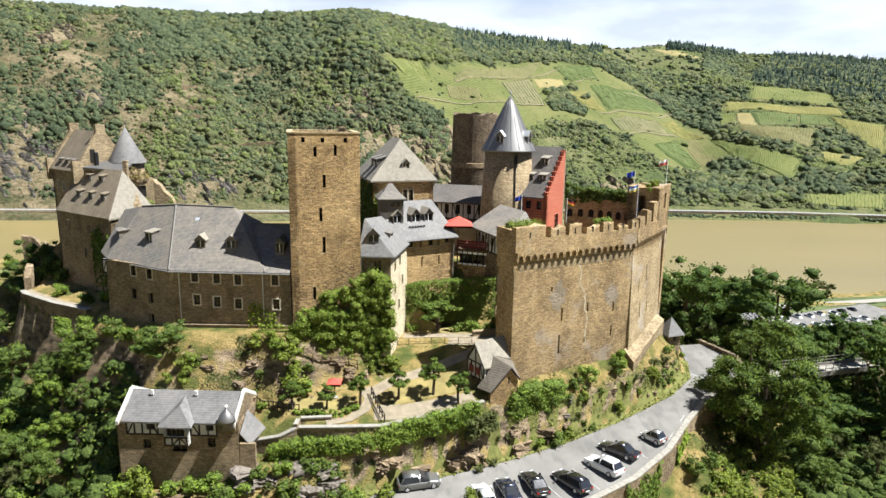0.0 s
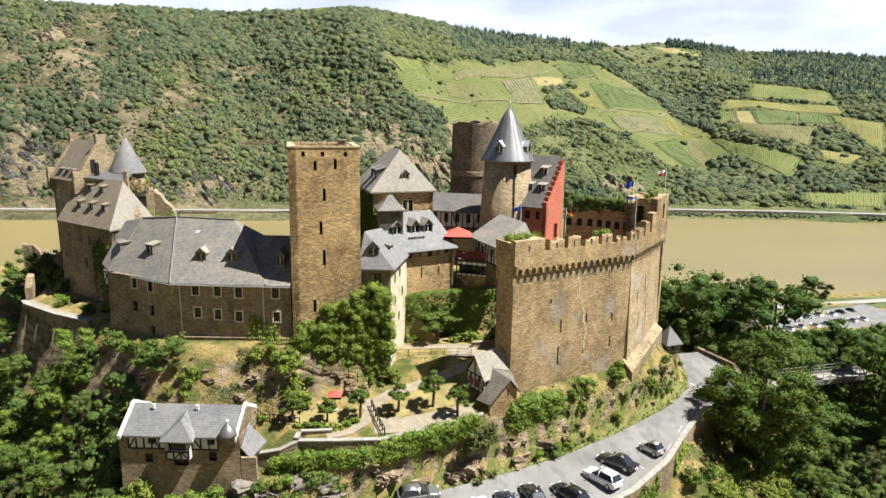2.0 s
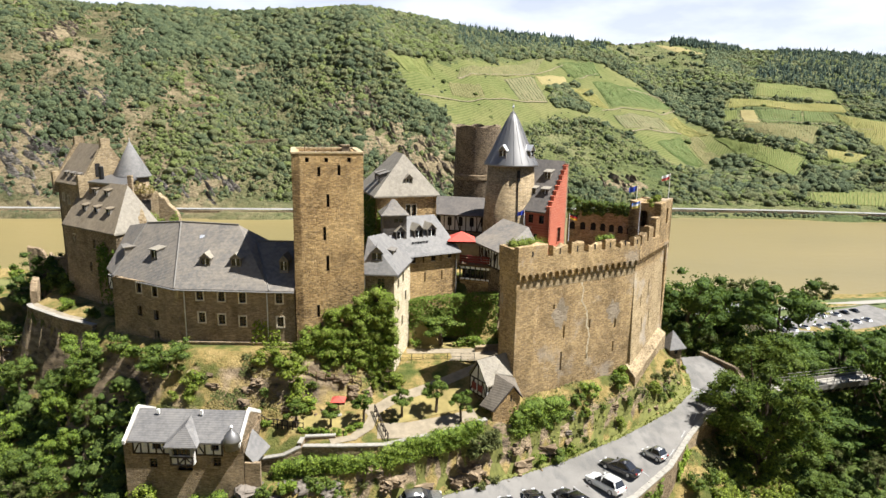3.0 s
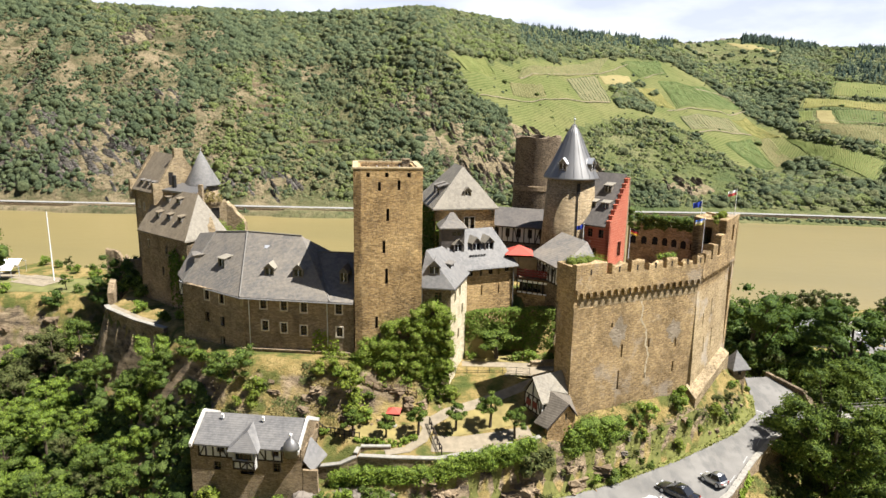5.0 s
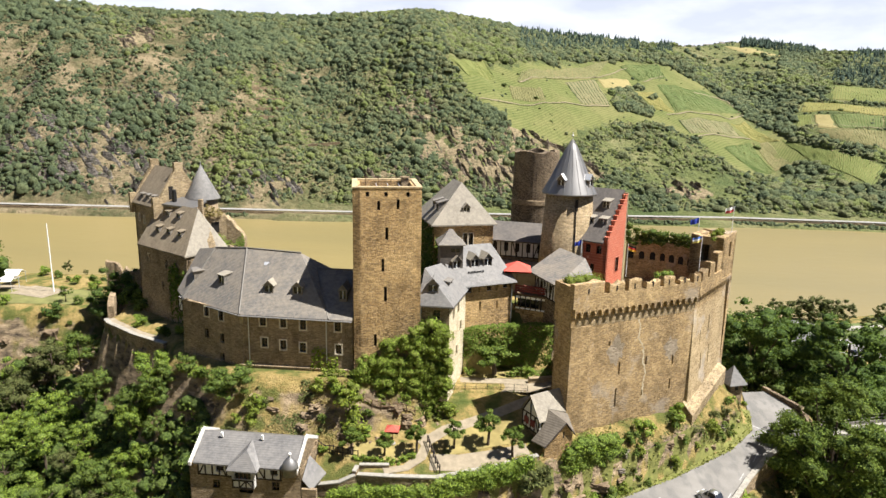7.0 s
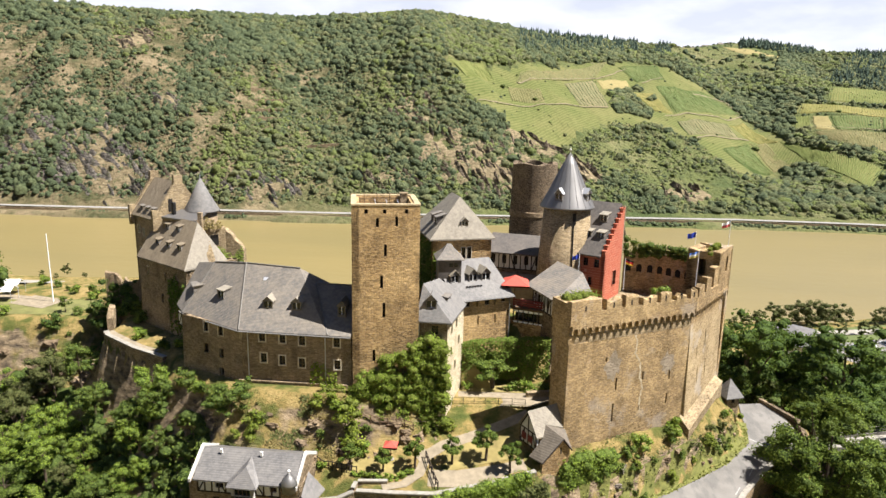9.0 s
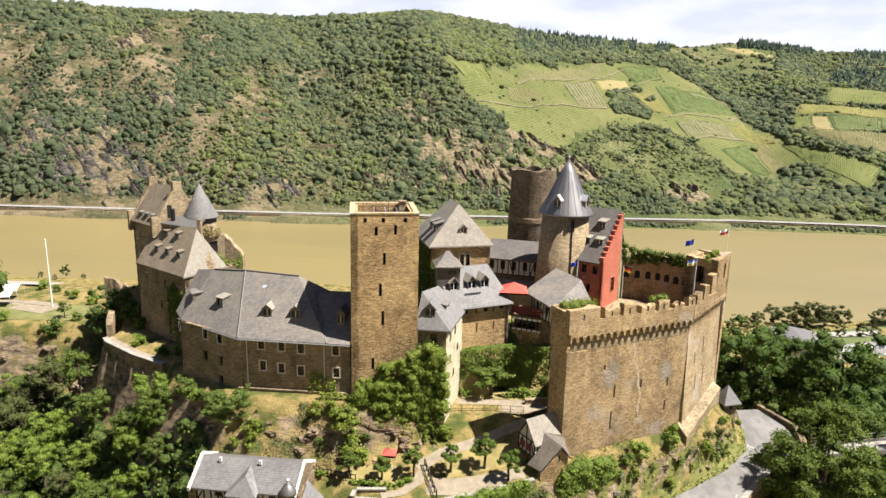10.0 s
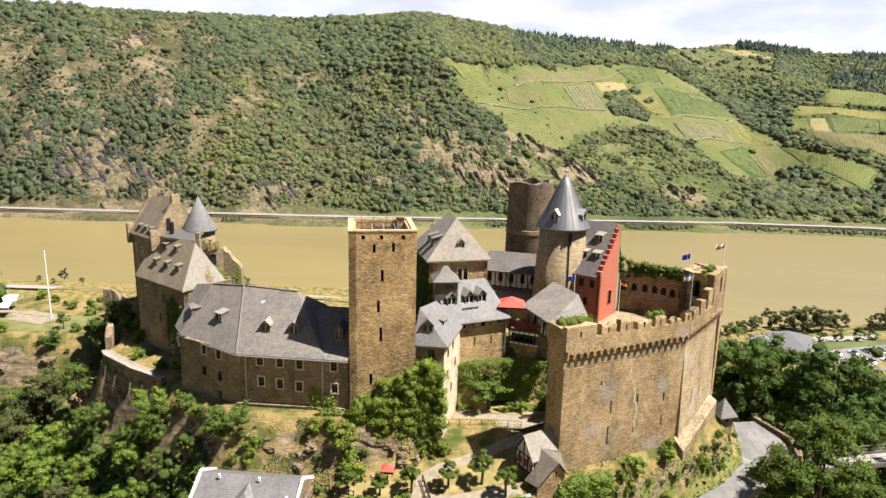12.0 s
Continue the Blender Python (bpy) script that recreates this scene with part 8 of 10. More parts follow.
def wood(poly, gap, kinds, lo, hi, seed, avoid=()):
    """Fills a stretch of plan with trees at an uneven spacing."""
    r = random.Random(seed)
    x0, x1 = min(p[0] for p in poly), max(p[0] for p in poly)
    y0, y1 = min(p[1] for p in poly), max(p[1] for p in poly)
    y, row = y0, 0
    while y < y1:
        x = x0 + (gap / 2 if row % 2 else 0)
        while x < x1:
            px, py = x + r.uniform(-0.38, 0.38) * gap, y + r.uniform(-0.38, 0.38) * gap
            if inside(px, py, poly) and not any(math.dist((px, py), a[:2]) < a[2] for a in avoid):
                plant(r.choice(kinds), px, py, r.uniform(lo, hi))
            x += gap
        y += gap * 0.86
        row += 1


def joined_wood(name, label, spots, material, seed, count=150, size=0.3, middle=6.2, n=9, clump=1.0):
    """Many far trees as one stuff: clumped crowns on short stems."""
    rng = np.random.default_rng(seed)
    cs, rs = [], []
    for x, y, s in spots:
        c, r = clumps(rng, n, 3.4 * s, 3.4 * s, 4.2 * s, middle * s, 1.2 * s * clump, 2.1 * s * clump)
        cs.append(c + np.array([x, y, float(height(x, y))]))
        rs.append(r)
    return thing(name, foliage_mesh(name, rng, np.concatenate(cs), np.concatenate(rs), count * len(cs), size, material, CORE[material]), None, label, "woods", kind="stuff")


def spots(poly, gap, lo, hi, seed):
    r = random.Random(seed)
    x0, x1 = min(p[0] for p in poly), max(p[0] for p in poly)
    y0, y1 = min(p[1] for p in poly), max(p[1] for p in poly)
    out, y = [], y0
    while y < y1:
        x = x0 + r.uniform(0, gap)
        while x < x1:
            px, py = x + r.uniform(-0.35, 0.35) * gap, y + r.uniform(-0.35, 0.35) * gap
            if inside(px, py, poly):
                out.append((px, py, r.uniform(lo, hi)))
            x += gap
        y += gap * 0.86
    return out


# woods below the west side, with a shaded ravine beside the gatehouse
RAVINE = [(-37.6, 66.5, 3.2), (-36.5, 71, 3.0), (-40.5, 62, 2.4), (-48.5, 80.5, 2.6)]
wood([(-88, 66), (-88, 94), (-74, 97), (-63, 87.5), (-57.5, 83), (-52, 79.4), (-43, 75), (-36, 68), (-36, 56), (-30, 50), (-60, 46), (-84, 50)], 4.7, ["mid", "mid", "bright", "bright", "olive", "mid", "bright"], 0.5, 1.1, 1, RAVINE)
for x, y, k, sc in ((-44.6, 75.6, "bright", 0.95), (-42.8, 73.6, "mid", 0.7), (-46.4, 72.6, "bright", 0.75), (-43.6, 69.8, "bright", 0.5), (-50.8, 78.4, "mid", 0.7)):
    plant(k, x, y, sc)
joined_wood("west_woods", "dense mixed woods further down the west slope", spots([(-150, 50), (-150, 120), (-98, 122), (-84, 92), (-84, 40), (-30, 34), (-20, 45), (-60, 46), (-84, 50), (-84, 40)], 7.0, 0.7, 1.15, 6), LEAF_MID, 61, 500, 0.2, 6.2, 12)
# woods below the east side, beyond the ditch and behind
wood([(50, 58), (47, 70), (48, 79), (51, 84.5), (75, 92), (80, 84), (80, 58)], 6.8, ["mid", "dark", "bright", "mid", "olive", "dark"], 0.6, 1.4, 2)
wood([(47, 93.5), (45, 101), (38, 104), (37, 118), (56, 124), (90, 122), (90, 103), (70, 98)], 6.6, ["dark", "mid", "dark", "mid", "bright", "olive"], 0.9, 1.35, 3)
joined_wood("east_woods", "dense green woods on the east slope", spots([(56, 124), (90, 122), (90, 103), (80, 84), (80, 55), (135, 55), (150, 150), (60, 150), (38, 126)], 7.6, 0.9, 1.35, 7), LEAF_DARK, 62, 620, 0.21, 6.2, 24, 0.78)
joined_wood("lower_woods", "woods on the slope towards the river", spots([(40, 140), (-40, 152), (-130, 150), (-150, 215), (40, 225)], 11.5, 1.1, 1.6, 8), LEAF_DARK, 63, 70, 0.4, 6.2, 5)
lower = [(x, y, s * float(np.interp(y, [130, 165, 200, 235], [1.0, 0.82, 0.62, 0.45]))) for x, y, s in spots([(40, 128), (150, 140), (165, 200), (150, 236), (104, 240), (70, 235), (40, 220)], 7.2, 1.05, 1.65, 18)]
joined_wood("east_lower_woods", "closed dark woods below the castle towards the river", lower[::2], LEAF_DARK, 66, 330, 0.3, 6.2, 24, 0.75)
joined_wood("east_lower_grove", "green trees among the woods below the castle", lower[1::2], LEAF_DARK, 67, 330, 0.3, 5.6, 24, 0.75)
joined_wood("back_woods", "trees behind the castle on the river side", spots([(-112, 126), (-92, 126), (-60, 116), (-20, 118), (20, 122), (36, 126), (-40, 148), (-112, 148)], 8.0, 0.6, 0.85, 9), LEAF_MID, 64, 260, 0.2)
# dark low growth that covers the ground under the woods
rng = np.random.default_rng(31)
ux, uy = rng.uniform(-110, 110, 16000), rng.uniform(46, 124, 16000)
west = poly_distance(ux, uy, [(-100, 50), (-100, 92), (-74, 96), (-62, 86), (-50, 78), (-43, 75.5), (-36, 71), (-33.2, 67), (-33.8, 62), (-34, 50)]) == 0
east = poly_distance(ux, uy, [(44, 60), (45, 80), (48, 84), (90, 96), (90, 122), (38, 120), (40, 102), (47, 94), (100, 104), (100, 55)]) == 0
bank_side = poly_distance(ux, uy, [(26, 58), (31, 67.5), (36, 75), (41, 81), (46, 85), (47, 60), (36, 52)]) == 0
sel = (west | east) & (rng.random(len(ux)) < 0.9)
for name, sel, lo, hi, each, leaf, label in (("undergrowth", sel, 0.8, 1.9, 16, LEAF_MID, "low green growth under the woods"), ("bank_growth", bank_side, 0.5, 1.2, 34, LEAF_YELLOW, "low green growth below the road wall")):
    x, y = ux[sel], uy[sel]
    radii = rng.uniform(lo, hi, len(x))
    thing(name, foliage_mesh(name, rng, np.stack([x, y, height(x, y) + 0.45 * radii], 1), radii, each * len(x), 0.17, leaf, CORE[leaf]), None, label, "undergrowth", kind="stuff")
bank = []
for k in range(90):
    x = prng.uniform(-340, 430)
    if vnoise(np.array([x]), np.array([0.0]), 40, 3)[0] > -0.25 and x < 80:
        bank.append((x, float(near_shore(x)) - prng.uniform(4, 12), prng.uniform(0.35, 0.8)))
for x, y, s in ((126, 312, 0.9), (136, 320, 1.25), (147, 314, 1.5), (152, 314, 1.65), (158, 315, 1.5), (141, 313, 1.2), (169, 319, 1.1), (164, 318, 0.9), (186, 321, 1.0), (193, 323, 1.2), (199, 325, 1.3), (118, 305, 0.9), (141, 293, 0.7), (150, 296, 0.6), (158, 298, 0.7), (168, 300, 0.8), (110, 300, 0.8), (104, 296, 0.7), (176, 303, 0.7)):
    bank.append((x, y, s))
joined_wood("river_bank_trees", "grey-green willows and bushes on the near river bank", bank, LEAF_OLIVE, 65, 420, 0.24, 4.0, 30, 0.72)

# single trees
plant("mid", -31.2, 69.4, 0.78, dz=-2.1, label="leafy tree growing against the residential wing", wide=1.3)
plant("mid", 39.6, 104.0, 1.55)
plant("dark", 42.4, 107.6, 1.3)
plant("dark", 47.2, 107.0, 1.15)
plant("dark", 50.5, 111.0, 1.1)
plant("mid", 45.0, 112.0, 1.35)
for x, y, k in ((50.5, 99.0, "mid"), (55.0, 101.5, "dark"), (59.5, 99.5, "mid"), (64.0, 102.0, "dark"), (68.5, 100.0, "mid"), (73.0, 103.0, "dark"), (77.5, 101.0, "mid")):
    plant(k, x, y, 1.5 if k == "mid" else 1.28)
big = plant("big", 43.0, 79.4, 1.0, label="large broad green tree beside the road parapet")
big.matrix_basis = Matrix.Translation((43.0, 79.4, 48.6)) @ Matrix.Diagonal((1.05, 1.05, 1.0, 1))
plant("mid", 47.5, 73.5, 0.8)
plant("dark", -66.0, 100.0, 0.75)
plant("dark", -62.6, 98.4, 0.7)
plant("mid", -68.0, 98.0, 0.6)
for x, y, sc, k in ((-92, 120, 0.9, "bright"), (-88, 118.6, 0.8, "mid"), (-84.5, 116.5, 0.8, "mid"), (-81.8, 114.6, 0.9, "bright"), (-79.0, 116.0, 1.1, "mid"), (-76.0, 112.0, 0.9, "bright"), (-90, 102.6, 1.0, "mid"), (-86, 101.0, 1.1, "bright"), (-75.9, 99.5, 1.4, "dark"), (-73.2, 103.0, 0.9, "mid")):
    plant(k, x, y, sc, True)
plant("mid", -76.3, 103.8, 0.42, label="small tree on the western lawn")
plant("mid", -71.5, 113.5, 0.5)
for x, y, s in ((-4.5, 68.4, 0.98), (2.3, 67.8, 0.98), (-0.6, 69.3, 1.12), (-8.7, 67.4, 0.95), (-12.3, 66.6, 0.78), (-16.1, 66.4, 0.9)):
    plant("pollard", x, y, s, wide=1.02, cluster="pollarded garden trees")
plant("pollard", -0.1, 82.7, 1.0, wide=1.75, label="small spreading tree in the courtyard", cluster="courtyard trees")

# shrubs: place, size, kind
for x, y, s, k in ((18.4, 76.3, 1.15, "bright"), (17.3, 75.0, 0.9, "mid"), (23.4, 79.5, 0.9, "bright"), (23.0, 79.0, 0.8, "mid"), (23.6, 80.2, 1.0, "bright"),
                   (9.0, 70.4, 1.05, "bright"), (10.6, 71.0, 1.15, "mid"), (12.2, 71.4, 1.1, "bright"), (13.6, 71.8, 1.05, "mid"), (11.6, 69.6, 1.0, "bright"), (13.4, 70.3, 0.95, "mid"), (14.6, 72.8, 0.9, "mid"),
                   (32.2, 87.6, 0.6, "mid"), (33.2, 88.4, 0.55, "bright"), (31.6, 86.0, 0.7, "olive"), (29.5, 84.0, 0.7, "olive"), (27.0, 80.5, 0.6, "olive"),
                   (-17.2, 69.6, 1.35, "yellow"), (-16.0, 69.2, 1.3, "yellow"), (-15.0, 68.6, 1.1, "bright"), (-18.4, 69.9, 0.8, "bright"), (-20.0, 68.4, 0.6, "mid"), (-21.4, 69.6, 0.6, "olive"), (-15.0, 69.9, 0.8, "mid"),
                   (-35.8, 72.2, 1.0, "mid"), (-34.0, 70.4, 1.1, "dark"), (-27.6, 68.6, 0.7, "bright"), (-19.4, 66.6, 0.5, "bright"),
                   (-52.4, 86.6, 0.95, "bright"), (-55.0, 91.5, 1.3, "mid"), (-58.0, 95.0, 1.5, "mid"), (-59.6, 97.6, 1.4, "dark"), (-44.2, 83.0, 0.8, "bright"), (-62.5, 90.0, 1.0, "bright"), (-46.5, 82.6, 0.9, "dark"),
                   (6.4, 82.0, 0.8, "mid"), (7.6, 82.6, 0.8, "mid"), (4.2, 82.5, 0.8, "bright"), (2.6, 82.9, 0.7, "mid"), (-3.6, 81.9, 0.6, "bright"),
                   (-24.6, 59.4, 1.0, "bright"), (-27.4, 59.4, 0.8, "mid"), (-22.6, 59.2, 1.2, "bright"), (-30.6, 59.2, 0.9, "yellow"), (-18.4, 59.6, 0.9, "mid"), (-15.8, 60.0, 0.8, "bright"), (-21.6, 58.2, 1.1, "mid"), (-26.8, 59.0, 0.8, "bright"), (-31.8, 58.6, 1.0, "bright"), (-19.4, 58.4, 0.9, "bright"), (-17.0, 57.8, 0.8, "olive"),
                   (-12.6, 60.2, 0.9, "mid"), (-10.0, 59.0, 1.0, "mid"), (-8.2, 59.6, 0.9, "bright"), (-14.6, 58.4, 1.1, "mid"), (-5.4, 60.4, 0.6, "yellow"), (6.0, 66.0, 0.9, "olive"), (7.4, 68.0, 1.0, "olive"), (4.6, 64.9, 0.7, "olive"),
                   (36.4, 103.4, 1.3, "mid"), (35.4, 96.2, 1.0, "bright"), (37.2, 94.0, 0.5, "bright"), (27.6, 66.2, 0.8, "bright"), (30.4, 70.0, 0.9, "mid"), (24.4, 62.6, 1.0, "bright"), (34.5, 74.5, 1.0, "olive"), (33.0, 71.5, 1.0, "mid"),
                   (3.2, 59.2, 0.8, "yellow"), (-39.5, 74.4, 1.2, "mid"), (-37.0, 72.6, 1.2, "bright"), (-41.8, 84.2, 0.7, "bright")):
    plant(k, x, y, s, True)

# scattered small bushes over the rocky banks
bank_rng = random.Random(31)
for poly, n, kinds in (([(-31, 66.8), (-19, 66.8), (-17, 70.3), (-31, 70.4)], 16, ["olive", "olive", "yellow"]), ([(15, 72.6), (24, 78), (33, 87), (35.2, 87.4), (31, 82.6), (23, 76.2), (15.5, 71.2)], 46, ["olive", "mid", "olive", "yellow"]),
                       ([(-19, 61.4), (-6, 61.6), (5, 66.6), (7.5, 67.2), (1, 64.6), (-7, 61.0), (-16, 57)], 34, ["olive", "mid", "bright"]), ([(-33, 57), (-15, 52), (-4, 56), (-14, 60), (-32, 60)], 34, ["mid", "bright", "olive"]),
                       ([(18, 58), (24, 62.8), (30, 70), (36, 78), (41, 83), (44, 80), (34, 66), (24, 55)], 44, ["mid", "olive", "bright"]), ([(-71, 101), (-60, 92), (-58, 84), (-66, 82), (-84, 94)], 30, ["mid", "dark", "olive"]),
                       ([(-10, 72), (-5, 76), (-3, 78), (-6, 72)], 6, ["olive", "yellow"])):
    made = 0
    while made < n:
        x = bank_rng.uniform(min(p[0] for p in poly), max(p[0] for p in poly))
        y = bank_rng.uniform(min(p[1] for p in poly), max(p[1] for p in poly))
        if inside(x, y, poly):
            plant(bank_rng.choice(kinds), x, y, bank_rng.uniform(0.25, 0.65), True)
            made += 1

# low trees that fill the ditch under the footbridge
for x, y, s, k in ((49.0, 84.6, 0.45, "dark"), (52.4, 85.6, 0.5, "mid"), (55.6, 86.4, 0.5, "dark"), (58.8, 87.2, 0.55, "mid"), (62.0, 88.0, 0.55, "dark"), (65.4, 88.6, 0.6, "dark"), (68.6, 90.2, 0.65, "mid"), (53.6, 83.0, 0.5, "dark"), (60.2, 84.4, 0.5, "dark"), (66.0, 85.8, 0.5, "mid"), (72.0, 91.6, 0.7, "dark"), (57.0, 93.6, 0.55, "dark"), (63.0, 95.8, 0.6, "mid")):
    plant(k, x, y, s, wide=1.75)


for kind in (TREES, SHRUBS):
    for src in [q for row in kind.values() for q in row if id(q) not in used]:
        for child in list(src.children):
            bpy.data.objects.remove(child)
        bpy.data.objects.remove(src)


def ivy(name, label, a, b, z0, z1, material, count, size, thick=0.35, seed=1, ragged=0.5, category="ivy"):
    """Leaves that cover a wall or hedge face from a to b."""
    rng = np.random.default_rng(seed)
    L, turn, n = frame_of(a, b)
    s = rng.uniform(0, L, count)
    top = z1 + ragged * np.sin(s * 1.7 + seed) * 0.5 + rng.uniform(-ragged, 0, count)
    z = z0 + (top - z0) * rng.random(count)
    out = rng.uniform(0.02, thick, count)
    p = np.stack([a[0] + (b[0] - a[0]) * s / L + n[0] * out, a[1] + (b[1] - a[1]) * s / L + n[1] * out, z], 1)
    nrm = np.array([n[0], n[1], 0.35]) + rng.normal(scale=0.5, size=(count, 3))
    nrm /= np.linalg.norm(nrm, axis=1, keepdims=True)
    t = np.cross(nrm, rng.normal(size=(count, 3)))
    t /= np.linalg.norm(t, axis=1, keepdims=True)
    bq = np.cross(nrm, t)
    k = (size * rng.uniform(0.6, 1.3, count))[:, None]
    co = np.stack([p - t * k, p - bq * k * 0.65, p + t * k, p + bq * k * 0.65], 1)
    return thing(name, quads_mesh(name, co, material), None, label, category, kind="")


def hedge(name, label, pts, z0, z1, thick, material, seed, count, size=0.18):
    """A leafy bank along a line: leaves over its top and both faces, uneven in height."""
    rng = np.random.default_rng(seed)
    pts = np.array(pts, float)
    seg = np.linalg.norm(np.diff(pts, axis=0), axis=1)
    cum = np.concatenate([[0], np.cumsum(seg)])
    n = int(cum[-1] / 0.55)
    s = np.linspace(0, cum[-1], n)
    c = np.stack([np.interp(s, cum, pts[:, 0]), np.interp(s, cum, pts[:, 1])], 1)
    rows = []
    for k, (lo, hi) in enumerate(zip(np.interp(s, cum, z0), np.interp(s, cum, z1))):
        m = max(2, int((hi - lo) / 0.5))
        for j in range(m):
            rows.append((c[k][0] + rng.uniform(-0.2, 0.2), c[k][1] + rng.uniform(-0.2, 0.2), lo + (hi - lo) * (j + 0.5) / m + rng.uniform(-0.15, 0.2)))
    rows = np.array(rows)
    r = rng.uniform(thick * 0.35, thick * 0.6, len(rows))
    if cum[-1] < 8:
        return thing(name, foliage_mesh(name, rng, rows, r, count // 2, size * 0.75, material, CORE[material], 0.68), None, label, "hedge")
    # a long hedge is made of one clump of foliage for each stretch
    t = group(name, (*pts[0], z0[0]), label, "hedge")
    near = np.argmin([[math.dist(q, p) for q in (pts[:-1] + pts[1:]) / 2] for p in rows[:, :2]], axis=1)
    for k in range(len(pts) - 1):
        if (near == k).any():
            part("foliage", foliage_mesh("foliage", rng, rows[near == k], r[near == k], int(count * (near == k).mean()), size * 0.72, material, CORE[material], 0.68), None, t)
    return t


# the great climber in front of the corner house
rng = np.random.default_rng(77)
cc = np.stack([rng.uniform(-17.0, -5.6, 420), rng.uniform(-1.5, -0.35, 420), rng.uniform(64.8, 77.6, 420)], 1)
keep = (cc[:, 2] < np.interp(cc[:, 0], [-17, -15.5, -13, -10.5, -8, -5.6], [71.8, 73.4, 75.2, 77.0, 77.4, 75.6])) & (cc[:, 2] > np.interp(cc[:, 0], [-17, -14.5, -12, -8, -5.6], [69.2, 67.2, 65.4, 65.8, 66.6]))
cc = cc[keep]
cc[:, 1] += np.interp(cc[:, 0], [-17.2, -9.4, -9.3, -5.6], [72.85, 74.5, 75.2, 75.1]) - 0.07 * (77.5 - cc[:, 2])
climb = group("climber", (-11, 73, 66), "large bright green climber covering the corner house", "climber")
bm = bmesh.new()
for x, y in ((-12.5, 73.0), (-9.0, 74.3), (-14.5, 72.7)):
    tube(bm, (x, y, float(height(x, y)) - 0.3), (x + 0.6, y + 0.2, 72), 0.16, 0.07, 6)
part("stem", bm, BARK, climb)
part("foliage", foliage_mesh("foliage", rng, cc, rng.uniform(0.5, 0.9, len(cc)), 26000, 0.095, LEAF_BRIGHT, CORE[LEAF_YELLOW], 0.8, 0.9), None, climb)
ivy("house_ivy", "bright green ivy on the corner house wall", (-9.7, 75.25), (-5.9, 75.15), 67, 76.2, LEAF_BRIGHT, 1500, 0.2, 0.4, 2, 1.5)
ivy("hall_ivy", "dark ivy covering the flank of the hall", (-12.7, 98.0), (-9.3, 88.0), 76, 86.4, LEAF_DARK, 2600, 0.24, 0.4, 3, 0.4)
ivy("hall_corner_ivy", "ivy at the corner of the hall", (-9.3, 87.98), (-7.9, 88.45), 78, 85.4, LEAF_MID, 420, 0.2, 0.4, 4, 0.8)
ivy("west_hall_ivy", "dark ivy on the west hall corner", (-48.3, 88.4), (-44.6, 86.0), 70, 79.6, LEAF_DARK, 1500, 0.22, 0.3, 5, 1.6)
ivy("wing_creeper", "light creeper on the wing wall", (-22.6, 73.05), (-19.2, 73.05), 70.8, 73.6, LEAF_YELLOW, 260, 0.18, 0.3, 6, 1.2)
ivy("ruin_ivy", "green ivy and bushes on the ruined wall", (-43.2, 93.9), (-39.4, 95.0), 77.5, 82.6, LEAF_MID, 1900, 0.15, 1.3, 7, 1.6)
ivy("ruin_head_ivy", "dry growth on the ruined wall head", (-45.6, 92.4), (-42.6, 94.6), 85.6, 87.2, DRY_GRASS, 260, 0.16, 0.5, 17, 0.8)
ivy("parapet_ivy", "green ivy hanging on the road retaining wall", (20.2, 62.3), (25.4, 67.1), 52.5, 57.4, LEAF_MID, 1500, 0.2, 0.35, 21, 1.2)
ivy("lower_parapet_ivy", "green ivy on the road retaining wall", (28.6, 70.9), (31.4, 74.8), 53.5, 58.0, LEAF_BRIGHT, 900, 0.2, 0.35, 22, 1.4)
ivy("gatehouse_ivy", "light green ivy on the gatehouse wall", (-31.8, 60.4), (-29.4, 60.36), 55, 60.2, LEAF_BRIGHT, 500, 0.19, 0.4, 23, 1.2)
def wall_of_leaves(name, label, pts, z0, z1, thick, material, seed, density, size):
    """A clipped, even hedge: one stretch of leaves for each leg of the line, over its face and its top."""
    rng = np.random.default_rng(seed)
    t = group(name, (*pts[0], z0[0]), label, "hedge")
    for k, (a, b) in enumerate(zip(pts, pts[1:])):
        L, turn, n = frame_of(a, b)
        tall = (z1[k] + z1[k + 1] - z0[k] - z0[k + 1]) / 2
        for name_, count, top in (("face", int(L * tall * density), False), ("crest", int(L * thick * density * 1.3), True)):
            u = rng.random(count)
            lo, hi = z0[k] + (z0[k + 1] - z0[k]) * u, z1[k] + (z1[k + 1] - z1[k]) * u
            bulge = 0.22 * vnoise(u * L * 1.0, lo * 0, 1.1, seed) + 0.1 * rng.normal(size=count)
            if top:
                o, z = -rng.random(count) * thick, hi + 0.12 * vnoise(u * L, u * 0, 0.8, seed + 1) + 0.06 * rng.normal(size=count)
            else:
                z = lo + (hi - lo) * rng.random(count)
                o = bulge + 0.18 * vnoise(u * L, z, 0.9, seed + 2)
            p = np.stack([a[0] + (b[0] - a[0]) * u + n[0] * o, a[1] + (b[1] - a[1]) * u + n[1] * o, z], 1)
            nrm = (np.array([0.1, -0.2, 1.0]) if top else np.array([n[0], n[1], 0.5])) + rng.normal(scale=0.45, size=(count, 3))
            nrm /= np.linalg.norm(nrm, axis=1, keepdims=True)
            tt = np.cross(nrm, rng.normal(size=(count, 3)))
            tt /= np.linalg.norm(tt, axis=1, keepdims=True)
            bb = np.cross(nrm, tt)
            w = (size * rng.uniform(0.6, 1.3, count))[:, None]
            part(name_, quads_mesh(name_, np.stack([p - tt * w, p - bb * w * 0.7, p + tt * w, p + bb * w * 0.7], 1), material), None, t)


